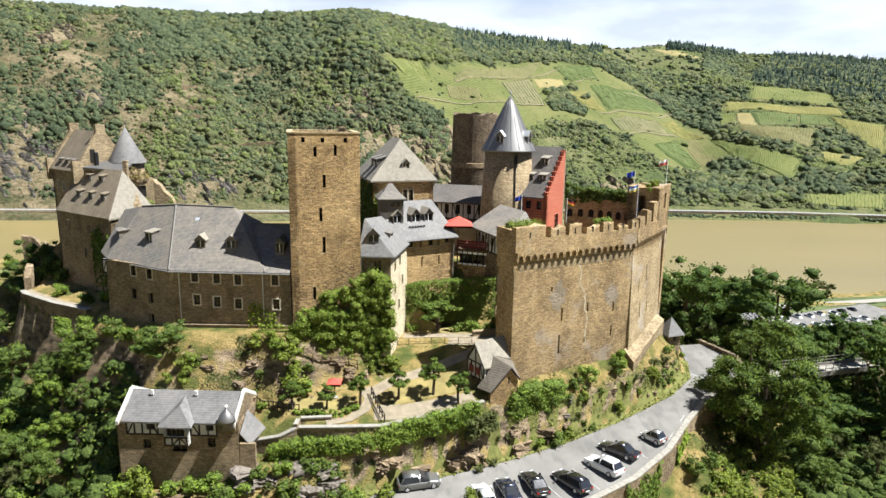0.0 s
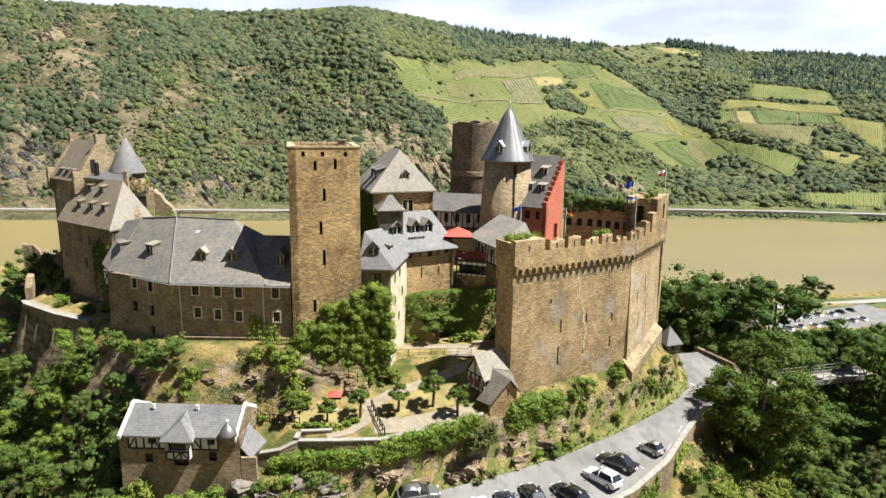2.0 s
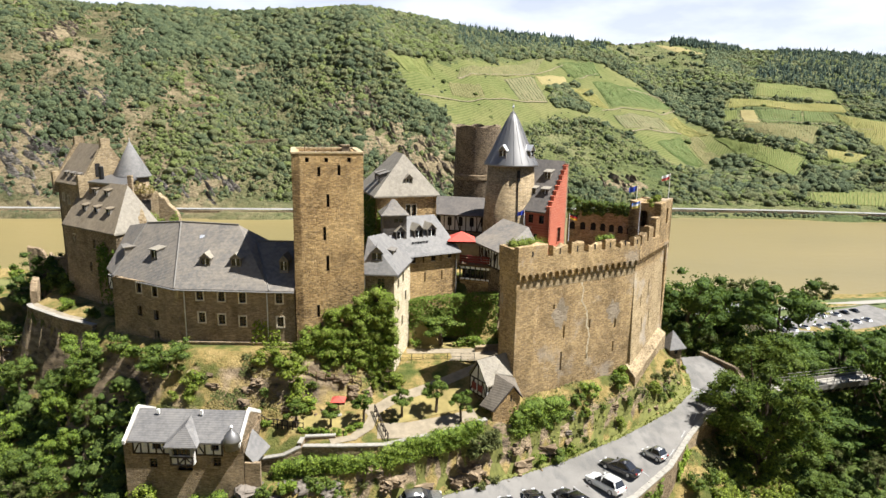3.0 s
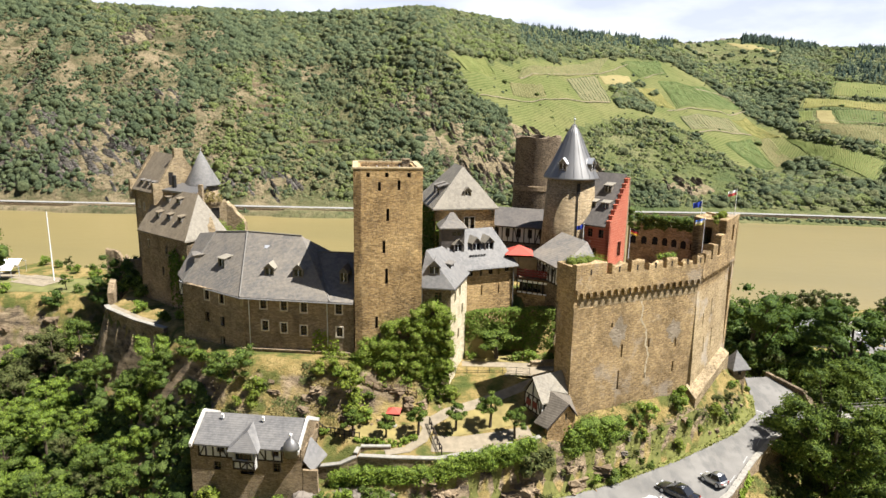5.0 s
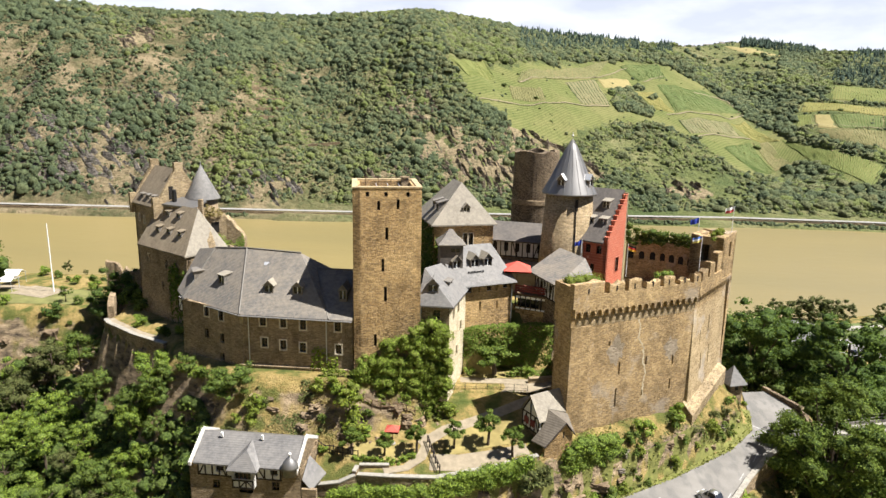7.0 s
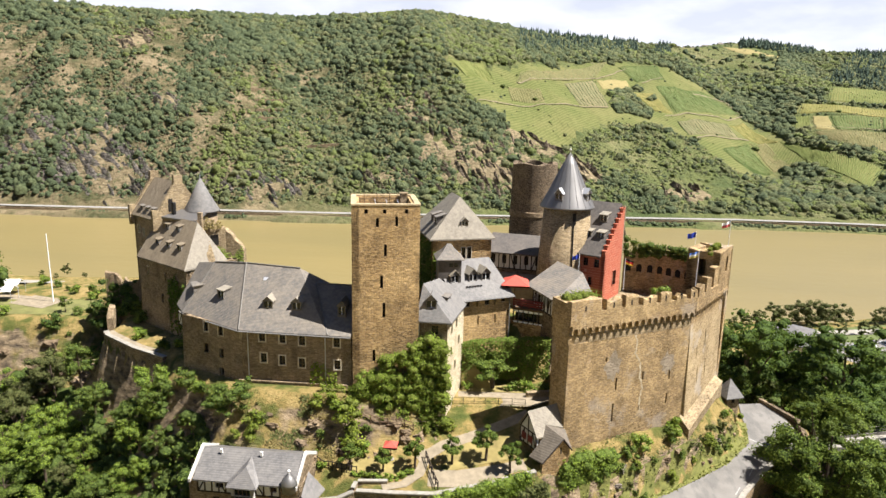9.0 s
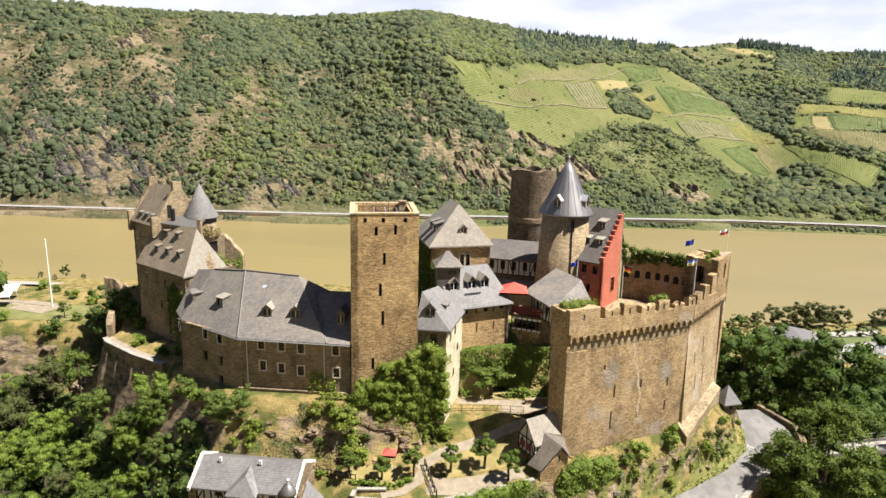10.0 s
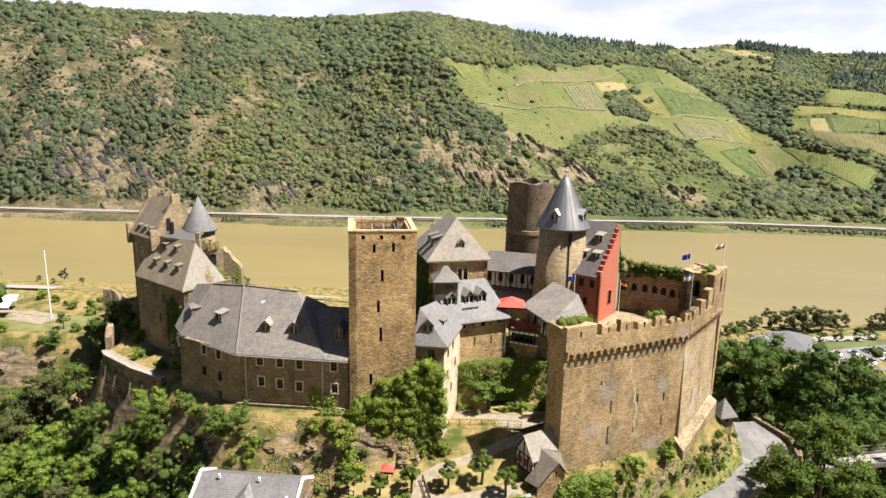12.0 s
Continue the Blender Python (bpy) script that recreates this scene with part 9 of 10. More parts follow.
wall_of_leaves("courtyard_hedge", "tall clipped bright green hedge along the courtyard wall", [(-4.9, 82.6), (-1.0, 83.6), (3.2, 84.2), (7.4, 83.4)], [68.6, 68.3, 68.3, 68.7], [73.4, 73.6, 73.9, 74.4], 1.4, LEAF_MID, 8, 62, 0.14)
hedge("wall_hedge", "trailing green hedge along the garden wall", [(-17.4, 61.9), (-13.4, 62.1), (-6.4, 62.2), (-4.5, 63.0), (0.5, 65.1), (4.2, 66.9)], [59.9, 60.6, 61.0, 61.4, 61.9, 62.4], [61.5, 62.2, 62.8, 63.7, 64.0, 64.4], 1.7, LEAF_BRIGHT, 9, 15000, 0.125)
hedge("clipped_hedge", "low clipped hedge beside the garden path", [(-15.4, 65.7), (-12.6, 65.4), (-10.6, 65.5), (-9.0, 66.6)], [63.2, 63.2, 63.2, 63.4], [63.9, 63.9, 63.9, 64.2], 0.8, LEAF_BRIGHT, 10, 2400, 0.115)
hedge("plinth_hedge", "clipped yellow-green hedge at the foot of the wing", [(-20.4, 71.6), (-17.2, 71.7)], [70.2, 70.0], [71.6, 71.5], 0.9, LEAF_YELLOW, 11, 800, 0.15)
hedge("weeping_bush", "drooping olive bush over the rock bank", [(3.6, 65.0), (6.4, 66.9)], [60.8, 61.0], [63.2, 63.4], 1.3, LEAF_OLIVE, 12, 1100, 0.2)
hedge("bank_shrubs", "bright green shrubs along the foot of the shield wall", [(8.6, 69.6), (10.6, 70.6), (12.6, 71.6), (14.8, 73.0)], [61.2, 61.4, 61.6, 62.2], [64.0, 64.9, 64.9, 64.6], 2.3, LEAF_BRIGHT, 28, 7500, 0.125)
hedge("turret_grass", "grass and moss on the wall head", [(8.3, 74.5), (9.4, 75.1), (11.2, 76.1)], [82.5, 82.5, 82.5], [83.0, 83.0, 83.1], 2.6, LEAF_YELLOW, 13, 3000, 0.1)
hedge("wall_head_bush", "green bush on the battlements", [(19.4, 79.7), (21.0, 80.6)], [81.0, 81.0], [83.3, 83.3], 1.2, LEAF_BRIGHT, 14, 700, 0.14)
hedge("east_turret_growth", "green growth on the east turret", [(28.6, 89.2), (30.4, 92.0)], [85.5, 85.5], [86.9, 86.9], 1.3, LEAF_YELLOW, 15, 1000, 0.14)
hedge("curtain_growth", "green bushes on top of the inner curtain wall", [(21.6, 100.2), (25.2, 99.0), (27.8, 96.8)], [82.6, 82.8, 82.8], [84.6, 84.8, 84.6], 1.7, LEAF_MID, 16, 2600, 0.17)
hedge("red_house_growth", "green bush behind the red house", [(19.6, 100.6), (20.8, 100.4)], [82.5, 82.5], [85.6, 85.0], 1.5, LEAF_MID, 17, 900, 0.16)
tagged(hedge("flower_bed", "low planted bed in the courtyard", [(1.6, 82.0), (4.0, 82.4), (6.8, 82.2)], [67.4, 67.4, 67.4], [67.9, 68.2, 68.0], 0.8, LEAF_BRIGHT, 18, 700, 0.12), kind="stuff")

thing("road_verge", quads_mesh("road_verge", np.concatenate(blades), VERGE), None, "strip of green grass along the inner road edge", "grass", kind="stuff")

# boulders and ledges that break out of the banks
ROCK = rubble("bank_rock", (0.09, 0.066, 0.042), (0.17, 0.125, 0.078), (0.27, 0.205, 0.13), 0.9, joint=(0.12, 0.09, 0.06))
ROCK_GREY = rubble("grey_bank_rock", (0.085, 0.072, 0.06), (0.15, 0.13, 0.108), (0.23, 0.2, 0.165), 0.9, joint=(0.1, 0.085, 0.07))


def boulder_mesh(seed, material):
    r = random.Random(seed)
    bm = bmesh.new()
    bmesh.ops.create_cube(bm, size=1.7)
    bmesh.ops.subdivide_edges(bm, edges=bm.edges, cuts=3, use_grid_fill=True)
    tilt = r.uniform(-0.5, 0.5)
    for v in bm.verts:
        v.co *= 1 + r.uniform(-0.2, 0.2)
        step = v.co.z + tilt * v.co.x
        v.co.x *= 1.0 + 0.1 * math.sin(step * 6)
        v.co.y *= 1.0 + 0.1 * math.sin(step * 6 + 1)
        v.co.z *= 0.75
    return mesh_of("rock", bm, material)


BOULDERS = [boulder_mesh(500 + k, ROCK) for k in range(5)] + [boulder_mesh(520 + k, ROCK_GREY) for k in range(3)]
rock_rng = random.Random(77)
for poly, n, lo, hi, first, last in (([(-30, 66.6), (-14, 66.6), (-13, 69.6), (-30, 69.8)], 22, 0.3, 0.75, 0, 5), ([(-9, 61.1), (2, 65.0), (8.5, 67.6), (14, 70.4), (14, 71.4), (6, 67.6), (-3, 63.4), (-9, 62.2)], 46, 0.3, 1.0, 0, 5),
                                     ([(-20, 59), (-11, 59), (-9, 61.4), (-20, 61.6)], 22, 0.5, 1.2, 5, 8), ([(13, 70.4), (24, 76.8), (33, 84), (35, 88), (33.4, 88), (24, 79), (14, 72.6)], 18, 0.25, 0.6, 0, 8),
                                     ([(-84, 92), (-62, 86), (-60, 92), (-70, 99), (-84, 98)], 30, 0.5, 1.4, 0, 5), ([(-33, 57), (-19, 57), (-19, 60), (-33, 60)], 14, 0.5, 1.2, 0, 8), ([(-12, 69.6), (-6.5, 72.2), (-4.6, 76), (-6, 76), (-13, 72)], 14, 0.25, 0.7, 0, 5)):
    made = 0
    while made < n:
        x = rock_rng.uniform(min(p[0] for p in poly), max(p[0] for p in poly))
        y = rock_rng.uniform(min(p[1] for p in poly), max(p[1] for p in poly))
        if not inside(x, y, poly) or inside(x, y, ROAD):
            continue
        s = rock_rng.uniform(lo, hi)
        k = rock_rng.randrange(first, last)
        m = Matrix.Translation((x, y, float(height(x, y)) - 0.5 * s)) @ Matrix.Rotation(rock_rng.uniform(0, 6.28), 4, "Z") @ Matrix.Rotation(rock_rng.uniform(-0.4, 0.4), 4, "X") @ Matrix.Diagonal((s * rock_rng.uniform(0.9, 1.7), s, s * rock_rng.uniform(0.6, 1.0), 1))
        thing("rock", BOULDERS[k], None, "weathered brown rock breaking out of the bank" if k < 5 else "grey layered rock breaking out of the bank", "rock", "rocks of the castle hill", m=m)
        made += 1

# dry grass and weeds over the slopes, as one stuff
rng = np.random.default_rng(5)
px = np.concatenate([rng.uniform(-34, 37, 30000), rng.uniform(-31, -12, 9000)])
py = np.concatenate([rng.uniform(57, 90, 30000), rng.uniform(65.5, 72, 9000)])
pz = height(px, py)
sl = np.hypot(height(px + 0.5, py) - pz, height(px, py + 0.5) - pz)
ok = (sl > 0.08) & (poly_distance(px, py, ROAD) > 0.5) & (pz > 54) & (fnoise(px, py, 5, 9) > -0.35) & (poly_distance(px, py, COURT) > 0.3) & (poly_distance(px, py, GARDEN_FLAT) > 0.4)
px, py, pz = px[ok], py[ok], pz[ok]
n = len(px)
nrm = rng.normal(scale=0.45, size=(n, 3)) + np.array([0, -0.55, 0.75])
nrm /= np.linalg.norm(nrm, axis=1, keepdims=True)
t = np.cross(nrm, rng.normal(size=(n, 3)))
t /= np.linalg.norm(t, axis=1, keepdims=True)
b = np.cross(nrm, t)
k = rng.uniform(0.1, 0.24, n)[:, None]
p = np.stack([px, py, pz + 0.1], 1)
co = np.stack([p - t * k, p - b * k * 0.4, p + t * k, p + b * k * 0.4], 1)
dry = fnoise(px, py, 5, 17) > -0.1
thing("dry_grass", quads_mesh("dry_grass", co[dry], DRY_GRASS), None, "dry yellow grass tufts on the slopes", "grass", kind="stuff")
thing("weeds", quads_mesh("weeds", co[~dry], LEAF_OLIVE), None, "green weeds on the slopes", "weeds", kind="stuff")

# ---- the hills across the river: vineyard plots, woods, scrub and rock ----
PLOTS = [("bright", [(543, 1179), (650, 1120), (611, 1019), (497, 1084)]), ("yellow", [(454, 1075), (606, 1013), (589, 965), (433, 1035)]),
         ("bright", [(430, 1028), (446, 1018), (424, 954), (411, 979)]), ("straw", [(449, 1017), (466, 1007), (447, 937), (426, 953)]),
         ("green", [(469, 1006), (531, 993), (505, 938), (449, 937)]), ("green", [(533, 992), (562, 975), (551, 929), (506, 937)]),
         ("olive", [(419, 949), (521, 920), (465, 830), (427, 886)]), ("yellow", [(563, 969), (617, 921), (541, 797), (560, 906)]),
         ("yellow", [(469, 816), (512, 793), (474, 763), (456, 776)]), ("bright", [(384, 683), (467, 681), (443, 643), (374, 658)]),
         ("bright", [(380, 949), (436, 784), (391, 728), (385, 878)])]
PLOTS += [("green", [(273, 852), (334, 939), (338, 846), (300, 805)]), ("olive", [(339, 944), (363, 954), (366, 866), (341, 848)]),
          ("yellow", [(321, 982), (353, 1019), (378, 942), (343, 954)]), ("rows", [(228, 908), (316, 976), (324, 938), (233, 860)]),
          ("green", [(225, 1038), (308, 1088), (362, 1052), (232, 933)]), ("yellow", [(178, 978), (214, 998), (229, 934), (206, 925)]),
          ("green", [(172, 1072), (252, 1165), (249, 1078), (196, 1025)]), ("olive", [(19, 894), (160, 1087), (128, 987), (12, 863)]),
          ("rows", [(78, 925), (126, 984), (138, 885), (97, 863)]), ("straw", [(129, 981), (179, 1023), (185, 992), (135, 950)]),
          ("olive", [(2, 846), (44, 869), (51, 838), (8, 813)]), ("bright", [(-67, 812), (-31, 886), (-13, 850), (-46, 803)]),
          ("straw", [(446, 1468), (500, 1445), (588, 1433), (471, 1392)])]
# stretches of closed wood, of open grass and of bare ground
WOODS = [[(-520, 1010), (-343, 850), (-246, 850), (-152, 819), (-107, 799), (-72, 821), (24, 941), (218, 1166), (206, 1230), (60, 1090), (-166, 1000), (-300, 1010)],
         [(294, 1284), (607, 1436), (538, 1188), (459, 1084), (405, 973), (364, 1023), (358, 1101), (318, 1202)],
         [(734, 1498), (957, 1460), (711, 1072), (656, 1096), (671, 1158), (552, 1199)],
         [(400, 972), (419, 948), (455, 803), (429, 777), (410, 871)], [(348, 860), (383, 857), (372, 762), (386, 696), (368, 658), (263, 670)],
         [(504, 895), (550, 812), (512, 751), (470, 756), (427, 675), (394, 709), (434, 788)], [(145, 962), (190, 996), (214, 971), (191, 907), (151, 892)]]
GRASSY = [[(-328, 759), (-278, 814), (-238, 713), (-165, 696), (-136, 613), (-266, 600), (-294, 638)], [(-249, 863), (-143, 810), (-133, 756), (-157, 710), (-220, 756)]]
DRY = [[(-503, 862), (-430, 880), (-356, 725), (-403, 684), (-442, 739)], [(-381, 828), (-364, 845), (-343, 780), (-364, 767)], [(-470, 686), (-433, 712), (-416, 672), (-450, 661)],
       [(-589, 739), (-550, 755), (-469, 668), (-501, 650), (-537, 665)]]
OPEN = [[(63, 757), (121, 843), (177, 878), (213, 843), (241, 790), (281, 751), (286, 670), (99, 641), (89, 691)], [(405, 1010), (380, 1090), (420, 1200), (520, 1190), (455, 1085)]]
CRAGS = [("brown", -104, 734, 30, 26), ("brown", -52, 668, 44, 44), ("brown", -8, 676, 34, 40), ("brown", 22, 650, 26, 26), ("grey", -466, 616, 26, 16), ("grey", -408, 618, 34, 30),
         ("grey", -376, 600, 34, 22), ("grey", -226, 604, 32, 13), ("grey", -350, 672, 18, 12), ("brown", -440, 770, 12, 26), ("brown", 30, 728, 36, 14), ("brown", 78, 700, 24, 22),
         ("brown", -320, 598, 20, 12), ("brown", -110, 636, 26, 10), ("brown", 190, 690, 22, 16)]
VINES = {"bright": vine_material("bright_vines", (0.092, 0.112, 0.029), (0.14, 0.14, 0.046), 0.7, 0.3), "olive": vine_material("olive_vines", (0.11, 0.105, 0.043), (0.165, 0.138, 0.066), 0.5, 0.35),
         "yellow": vine_material("yellowish_vines", (0.138, 0.132, 0.037), (0.19, 0.166, 0.056), 0.6, 0.3),
         "green": vine_material("green_vines", (0.068, 0.093, 0.03), (0.1, 0.115, 0.04), 0.9, 0.25), "straw": vine_material("straw_field", (0.234, 0.195, 0.086), (0.195, 0.168, 0.07), 0.9, 0.2),
         "rows": vine_material("row_vines", (0.125, 0.12, 0.062), (0.16, 0.142, 0.076), 1.2, 0.3)}
VINE_LEAF = {"bright": (0.118, 0.14, 0.042), "olive": (0.12, 0.12, 0.05), "yellow": (0.145, 0.148, 0.046), "green": (0.083, 0.116, 0.036), "rows": (0.07, 0.09, 0.037)}
VINE_LEAF = {k: leafy("vine_rows_" + k, tuple(c * 0.8 for c in v), v, tuple(c * 1.3 for c in v), 0.1) for k, v in VINE_LEAF.items()}
VINE_LABEL = {"bright": "bright yellow-green vineyard plot on the far slope", "olive": "olive vineyard plot with bare strips", "yellow": "yellowish vineyard plot on the far slope",
              "green": "green vineyard plot on the far slope", "straw": "straw-coloured field on the far hill", "rows": "dark green vineyard with clear rows"}


def vine_rows(corners, gap, fill, seed):
    """Hedge-like rows of vines that run down a plot, as (n, 4, 3) quads."""
    rng = np.random.default_rng(seed)
    a, b, c, d = [np.array(p, float) for p in corners]
    n = max(3, int((np.linalg.norm(b - a) + np.linalg.norm(c - d)) / 2 / gap))
    out = []
    for i in range(n):
        u = (i + 0.5) / n
        p, q = a + (b - a) * u, d + (c - d) * u
        m = max(3, int(np.linalg.norm(q - p) / 6))
        s = np.linspace(0.03, 0.97, m + 1)[:, None]
        line = p + (q - p) * s + rng.normal(scale=0.25, size=(m + 1, 2))
        side = np.array([-(q - p)[1], (q - p)[0]]) / np.linalg.norm(q - p)
        z = height(line[:, 0], line[:, 1]) + 0.6
        w, h = rng.uniform(0.5, 0.95, m + 1), rng.uniform(0.3, 0.75, m + 1)
        lo = np.column_stack([line - side * w[:, None], z])
        hi = np.column_stack([line, z + h])
        ro = np.column_stack([line + side * w[:, None], z])
        keep = rng.random(m) < fill
        out += [np.stack([lo[:-1], lo[1:], hi[1:], hi[:-1]], 1)[keep], np.stack([hi[:-1], hi[1:], ro[1:], ro[:-1]], 1)[keep]]
    return np.concatenate(out)


for k_plot, (kind, (a, b, c, d)) in enumerate(PLOTS):
    n = 26
    u, v = np.meshgrid(np.linspace(0, 1, n), np.linspace(0, 1, n))
    X = (a[0] * (1 - u) + b[0] * u) * (1 - v) + (d[0] * (1 - u) + c[0] * u) * v
    Y = (a[1] * (1 - u) + b[1] * u) * (1 - v) + (d[1] * (1 - u) + c[1] * u) * v
    edge = np.minimum(np.minimum(u, 1 - u), np.minimum(v, 1 - v))
    X, Y = X + 2.5 * vnoise(X, Y, 16, 71), Y + 2.5 * vnoise(X, Y, 16, 72)
    Z = height(X, Y) + 0.7 - 4.0 * (edge == 0)
    plot = group("vineyard" if kind != "straw" else "field", (a[0], a[1], float(height(a[0], a[1]))), VINE_LABEL[kind], "vineyard" if kind != "straw" else "field", "", "plots across the river")
    part("soil", sheet("soil", X, Y, Z, [VINES[kind]]), None, plot)
    if kind != "straw":
        tagged(part("vine_planting", quads_mesh("vine_planting", vine_rows((a, b, c, d), 6.0 if kind == "rows" else 3.4, 0.97, 300 + k_plot), VINE_LEAF[kind]), None, plot), kind="stuff")


# bush greens are lightened and blued, so the distance haze is in their colour
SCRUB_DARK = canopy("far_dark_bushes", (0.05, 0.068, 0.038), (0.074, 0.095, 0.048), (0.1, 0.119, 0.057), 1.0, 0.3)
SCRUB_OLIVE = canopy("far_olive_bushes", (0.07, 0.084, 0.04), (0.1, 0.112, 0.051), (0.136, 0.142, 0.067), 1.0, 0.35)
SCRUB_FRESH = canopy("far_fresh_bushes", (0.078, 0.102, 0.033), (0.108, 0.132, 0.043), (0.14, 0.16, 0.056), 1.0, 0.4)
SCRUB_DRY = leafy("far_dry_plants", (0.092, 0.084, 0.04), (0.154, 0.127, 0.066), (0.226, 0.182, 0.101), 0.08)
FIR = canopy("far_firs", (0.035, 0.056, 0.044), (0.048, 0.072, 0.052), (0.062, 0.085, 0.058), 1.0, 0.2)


def within(x, y, polys, soft):
    """1 inside any of the outlines, falling to 0 at soft metres outside, with uneven edges."""
    wx, wy = x + 12 * fnoise(x, y, 36, 81, 2), y + 12 * fnoise(x, y, 36, 82, 2)
    return np.maximum.reduce([np.clip(1 - poly_distance(wx, wy, p) / soft, 0, 1) for p in polys])


rng = np.random.default_rng(9)
N = 205000
bear = np.radians(rng.uniform(-42, 40, N))
crest_at = np.interp(np.degrees(bear), [-42, -7, -1, 2, 10, 15, 19, 24, 33, 45], [1000, 1000, 1040, 1090, 1290, 1480, 1650, 1760, 1850, 1880])
dist = 555 + (crest_at - 535) * rng.uniform(0, 1, N) ** 1.1
bx, by = dist * np.sin(bear), dist * np.cos(bear)
wooded, thin, grassy, dry, meadow = within(bx, by, WOODS, 14), within(bx, by, OPEN, 16), within(bx, by, GRASSY, 30), within(bx, by, DRY, 22), within(bx, by, [FAR_MEADOW], 6)
rocky = np.maximum.reduce([np.exp(-((bx - cx) / wx) ** 2 - ((by - cy) / wy) ** 2) for kind, cx, cy, wx, wy in CRAGS])
in_plot = np.minimum.reduce([poly_distance(bx, by, q) for kind, q in PLOTS]) < 3
across, along = 0.84 * bx - 0.54 * by, 0.54 * bx + 0.84 * by
clump = 0.25 * fnoise(bx, by, 60, 41) + 0.45 * fnoise(across, along * 0.4, 24, 43) + 0.55 * fnoise(bx, by, 12, 42, 2)
density = 0.98 + 0.9 * clump + 0.55 * wooded - 0.52 * thin - 0.14 * grassy - 0.42 * dry - 0.6 * rocky
density -= 1.5 * meadow * (1 - wooded)
chance = np.clip(density, 0.05, 0.85)
chance = np.where(meadow * (1 - wooded) > 0.5, 0.012, chance)
chance = np.where(in_plot, 0.004, chance)
chance = np.where((dist > 1330) & (np.degrees(bear) > 13) & (np.degrees(bear) < 21), 0.06, chance)
ok = (by > far_shore(bx) + 40) & (rng.uniform(0, 1, N) < chance * 0.7)
bx, by, dist, density, wooded, grassy, dry = bx[ok], by[ok], dist[ok], density[ok], wooded[ok], grassy[ok], dry[ok]
size = np.exp(rng.normal(0.24, 0.44, len(bx))) * (0.75 + 0.5 * np.clip(density, 0, 1.1)) * np.interp(dist, [600, 1000, 1700], [1.0, 1.25, 1.6]) * (1 + 0.4 * wooded) * (1 - 0.12 * grassy) * (1 - 0.2 * dry)
size = np.clip(size, 0.55, 5.5)
keep = (wooded < 0.5) | (size > 1.5)
bx, by, size, density, wooded, grassy = bx[keep], by[keep], size[keep], density[keep], wooded[keep], grassy[keep]
tone = rng.random(len(bx)) + 0.5 * fnoise(bx, by, 70, 47) - 0.2 * np.clip(density, 0, 1) + 0.2 * grassy + np.interp(bx, [-420, -250, -100], [-0.16, -0.06, 0.2])
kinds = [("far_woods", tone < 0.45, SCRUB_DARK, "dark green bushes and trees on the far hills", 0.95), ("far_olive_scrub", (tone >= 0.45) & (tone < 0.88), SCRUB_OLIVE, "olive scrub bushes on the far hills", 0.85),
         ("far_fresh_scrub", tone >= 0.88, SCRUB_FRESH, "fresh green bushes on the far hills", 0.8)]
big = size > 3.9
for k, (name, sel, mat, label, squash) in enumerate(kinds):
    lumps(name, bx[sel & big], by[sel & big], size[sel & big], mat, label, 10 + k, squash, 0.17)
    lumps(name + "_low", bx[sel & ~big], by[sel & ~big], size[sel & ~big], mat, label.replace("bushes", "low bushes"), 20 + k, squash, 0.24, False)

# low dry plants between the bushes, as small crossed sprays
rng3 = np.random.default_rng(23)
M = 110000
b3 = np.radians(rng3.uniform(-42, 40, M))
d3 = 575 + 900 * rng3.uniform(0, 1, M) ** 1.4
sx3, sy3 = d3 * np.sin(b3), d3 * np.cos(b3)
keep3 = (sy3 > far_shore(sx3) + 39) & (fnoise(sx3, sy3, 26, 61) + 0.5 * fnoise(sx3, sy3, 90, 62) > 0.0) & (poly_distance(sx3, sy3, FAR_MEADOW) > 0)
sx3, sy3, d3 = sx3[keep3], sy3[keep3], d3[keep3]
c3 = np.stack([sx3, sy3, height(sx3, sy3) + 0.4], 1)
r3 = rng3.uniform(0.4, 1.2, len(c3)) * np.interp(d3, [600, 1400], [1, 1.8])
nrm = rng3.normal(scale=0.5, size=(len(c3), 3)) + np.array([0.3, -0.5, 0.6])
nrm /= np.linalg.norm(nrm, axis=1, keepdims=True)
tt = np.cross(nrm, rng3.normal(size=(len(c3), 3)))
tt /= np.linalg.norm(tt, axis=1, keepdims=True)
bb = np.cross(nrm, tt)
all3 = np.stack([c3 - tt * r3[:, None], c3 - bb * r3[:, None] * 0.7, c3 + tt * r3[:, None], c3 + bb * r3[:, None] * 0.7], 1)
dark3 = rng3.random(len(c3)) < 0.5
thing("far_low_scrub", quads_mesh("far_low_scrub", all3[dark3], SCRUB_OLIVE), None, "low olive scrub covering the far slopes", "scrub", kind="stuff")
thing("far_dry_scrub", quads_mesh("far_dry_scrub", all3[~dark3], SCRUB_DRY), None, "dry brownish plants covering the far slopes", "scrub", kind="stuff")


# bare crags: tilted strata that break through the slope with a ragged outline
def crag_material(name, dark, mid, light):
    n = Nodes(name)
    v = n.node("ShaderNodeMapping", Vector=n.pos, Scale=(0.2, 0.2, 0.6), Rotation=(0.5, 0.35, 0.5)).outputs["Vector"]
    tone = n.ramp(n.noise(1.0, 8, v, 0.68), (0.38, dark), (0.5, mid), (0.62, light))
    tone = n.mix(n.ramp(n.noise(0.12, 6, None, 0.65), (0.54, 0.0), (0.66, 0.6)), tone, (0.1, 0.105, 0.045))
    n.bump(n.noise(1.3, 7, v, 0.7), 1.0, 2.0)
    return n.done(tone, 0.95, 0, 0.1)


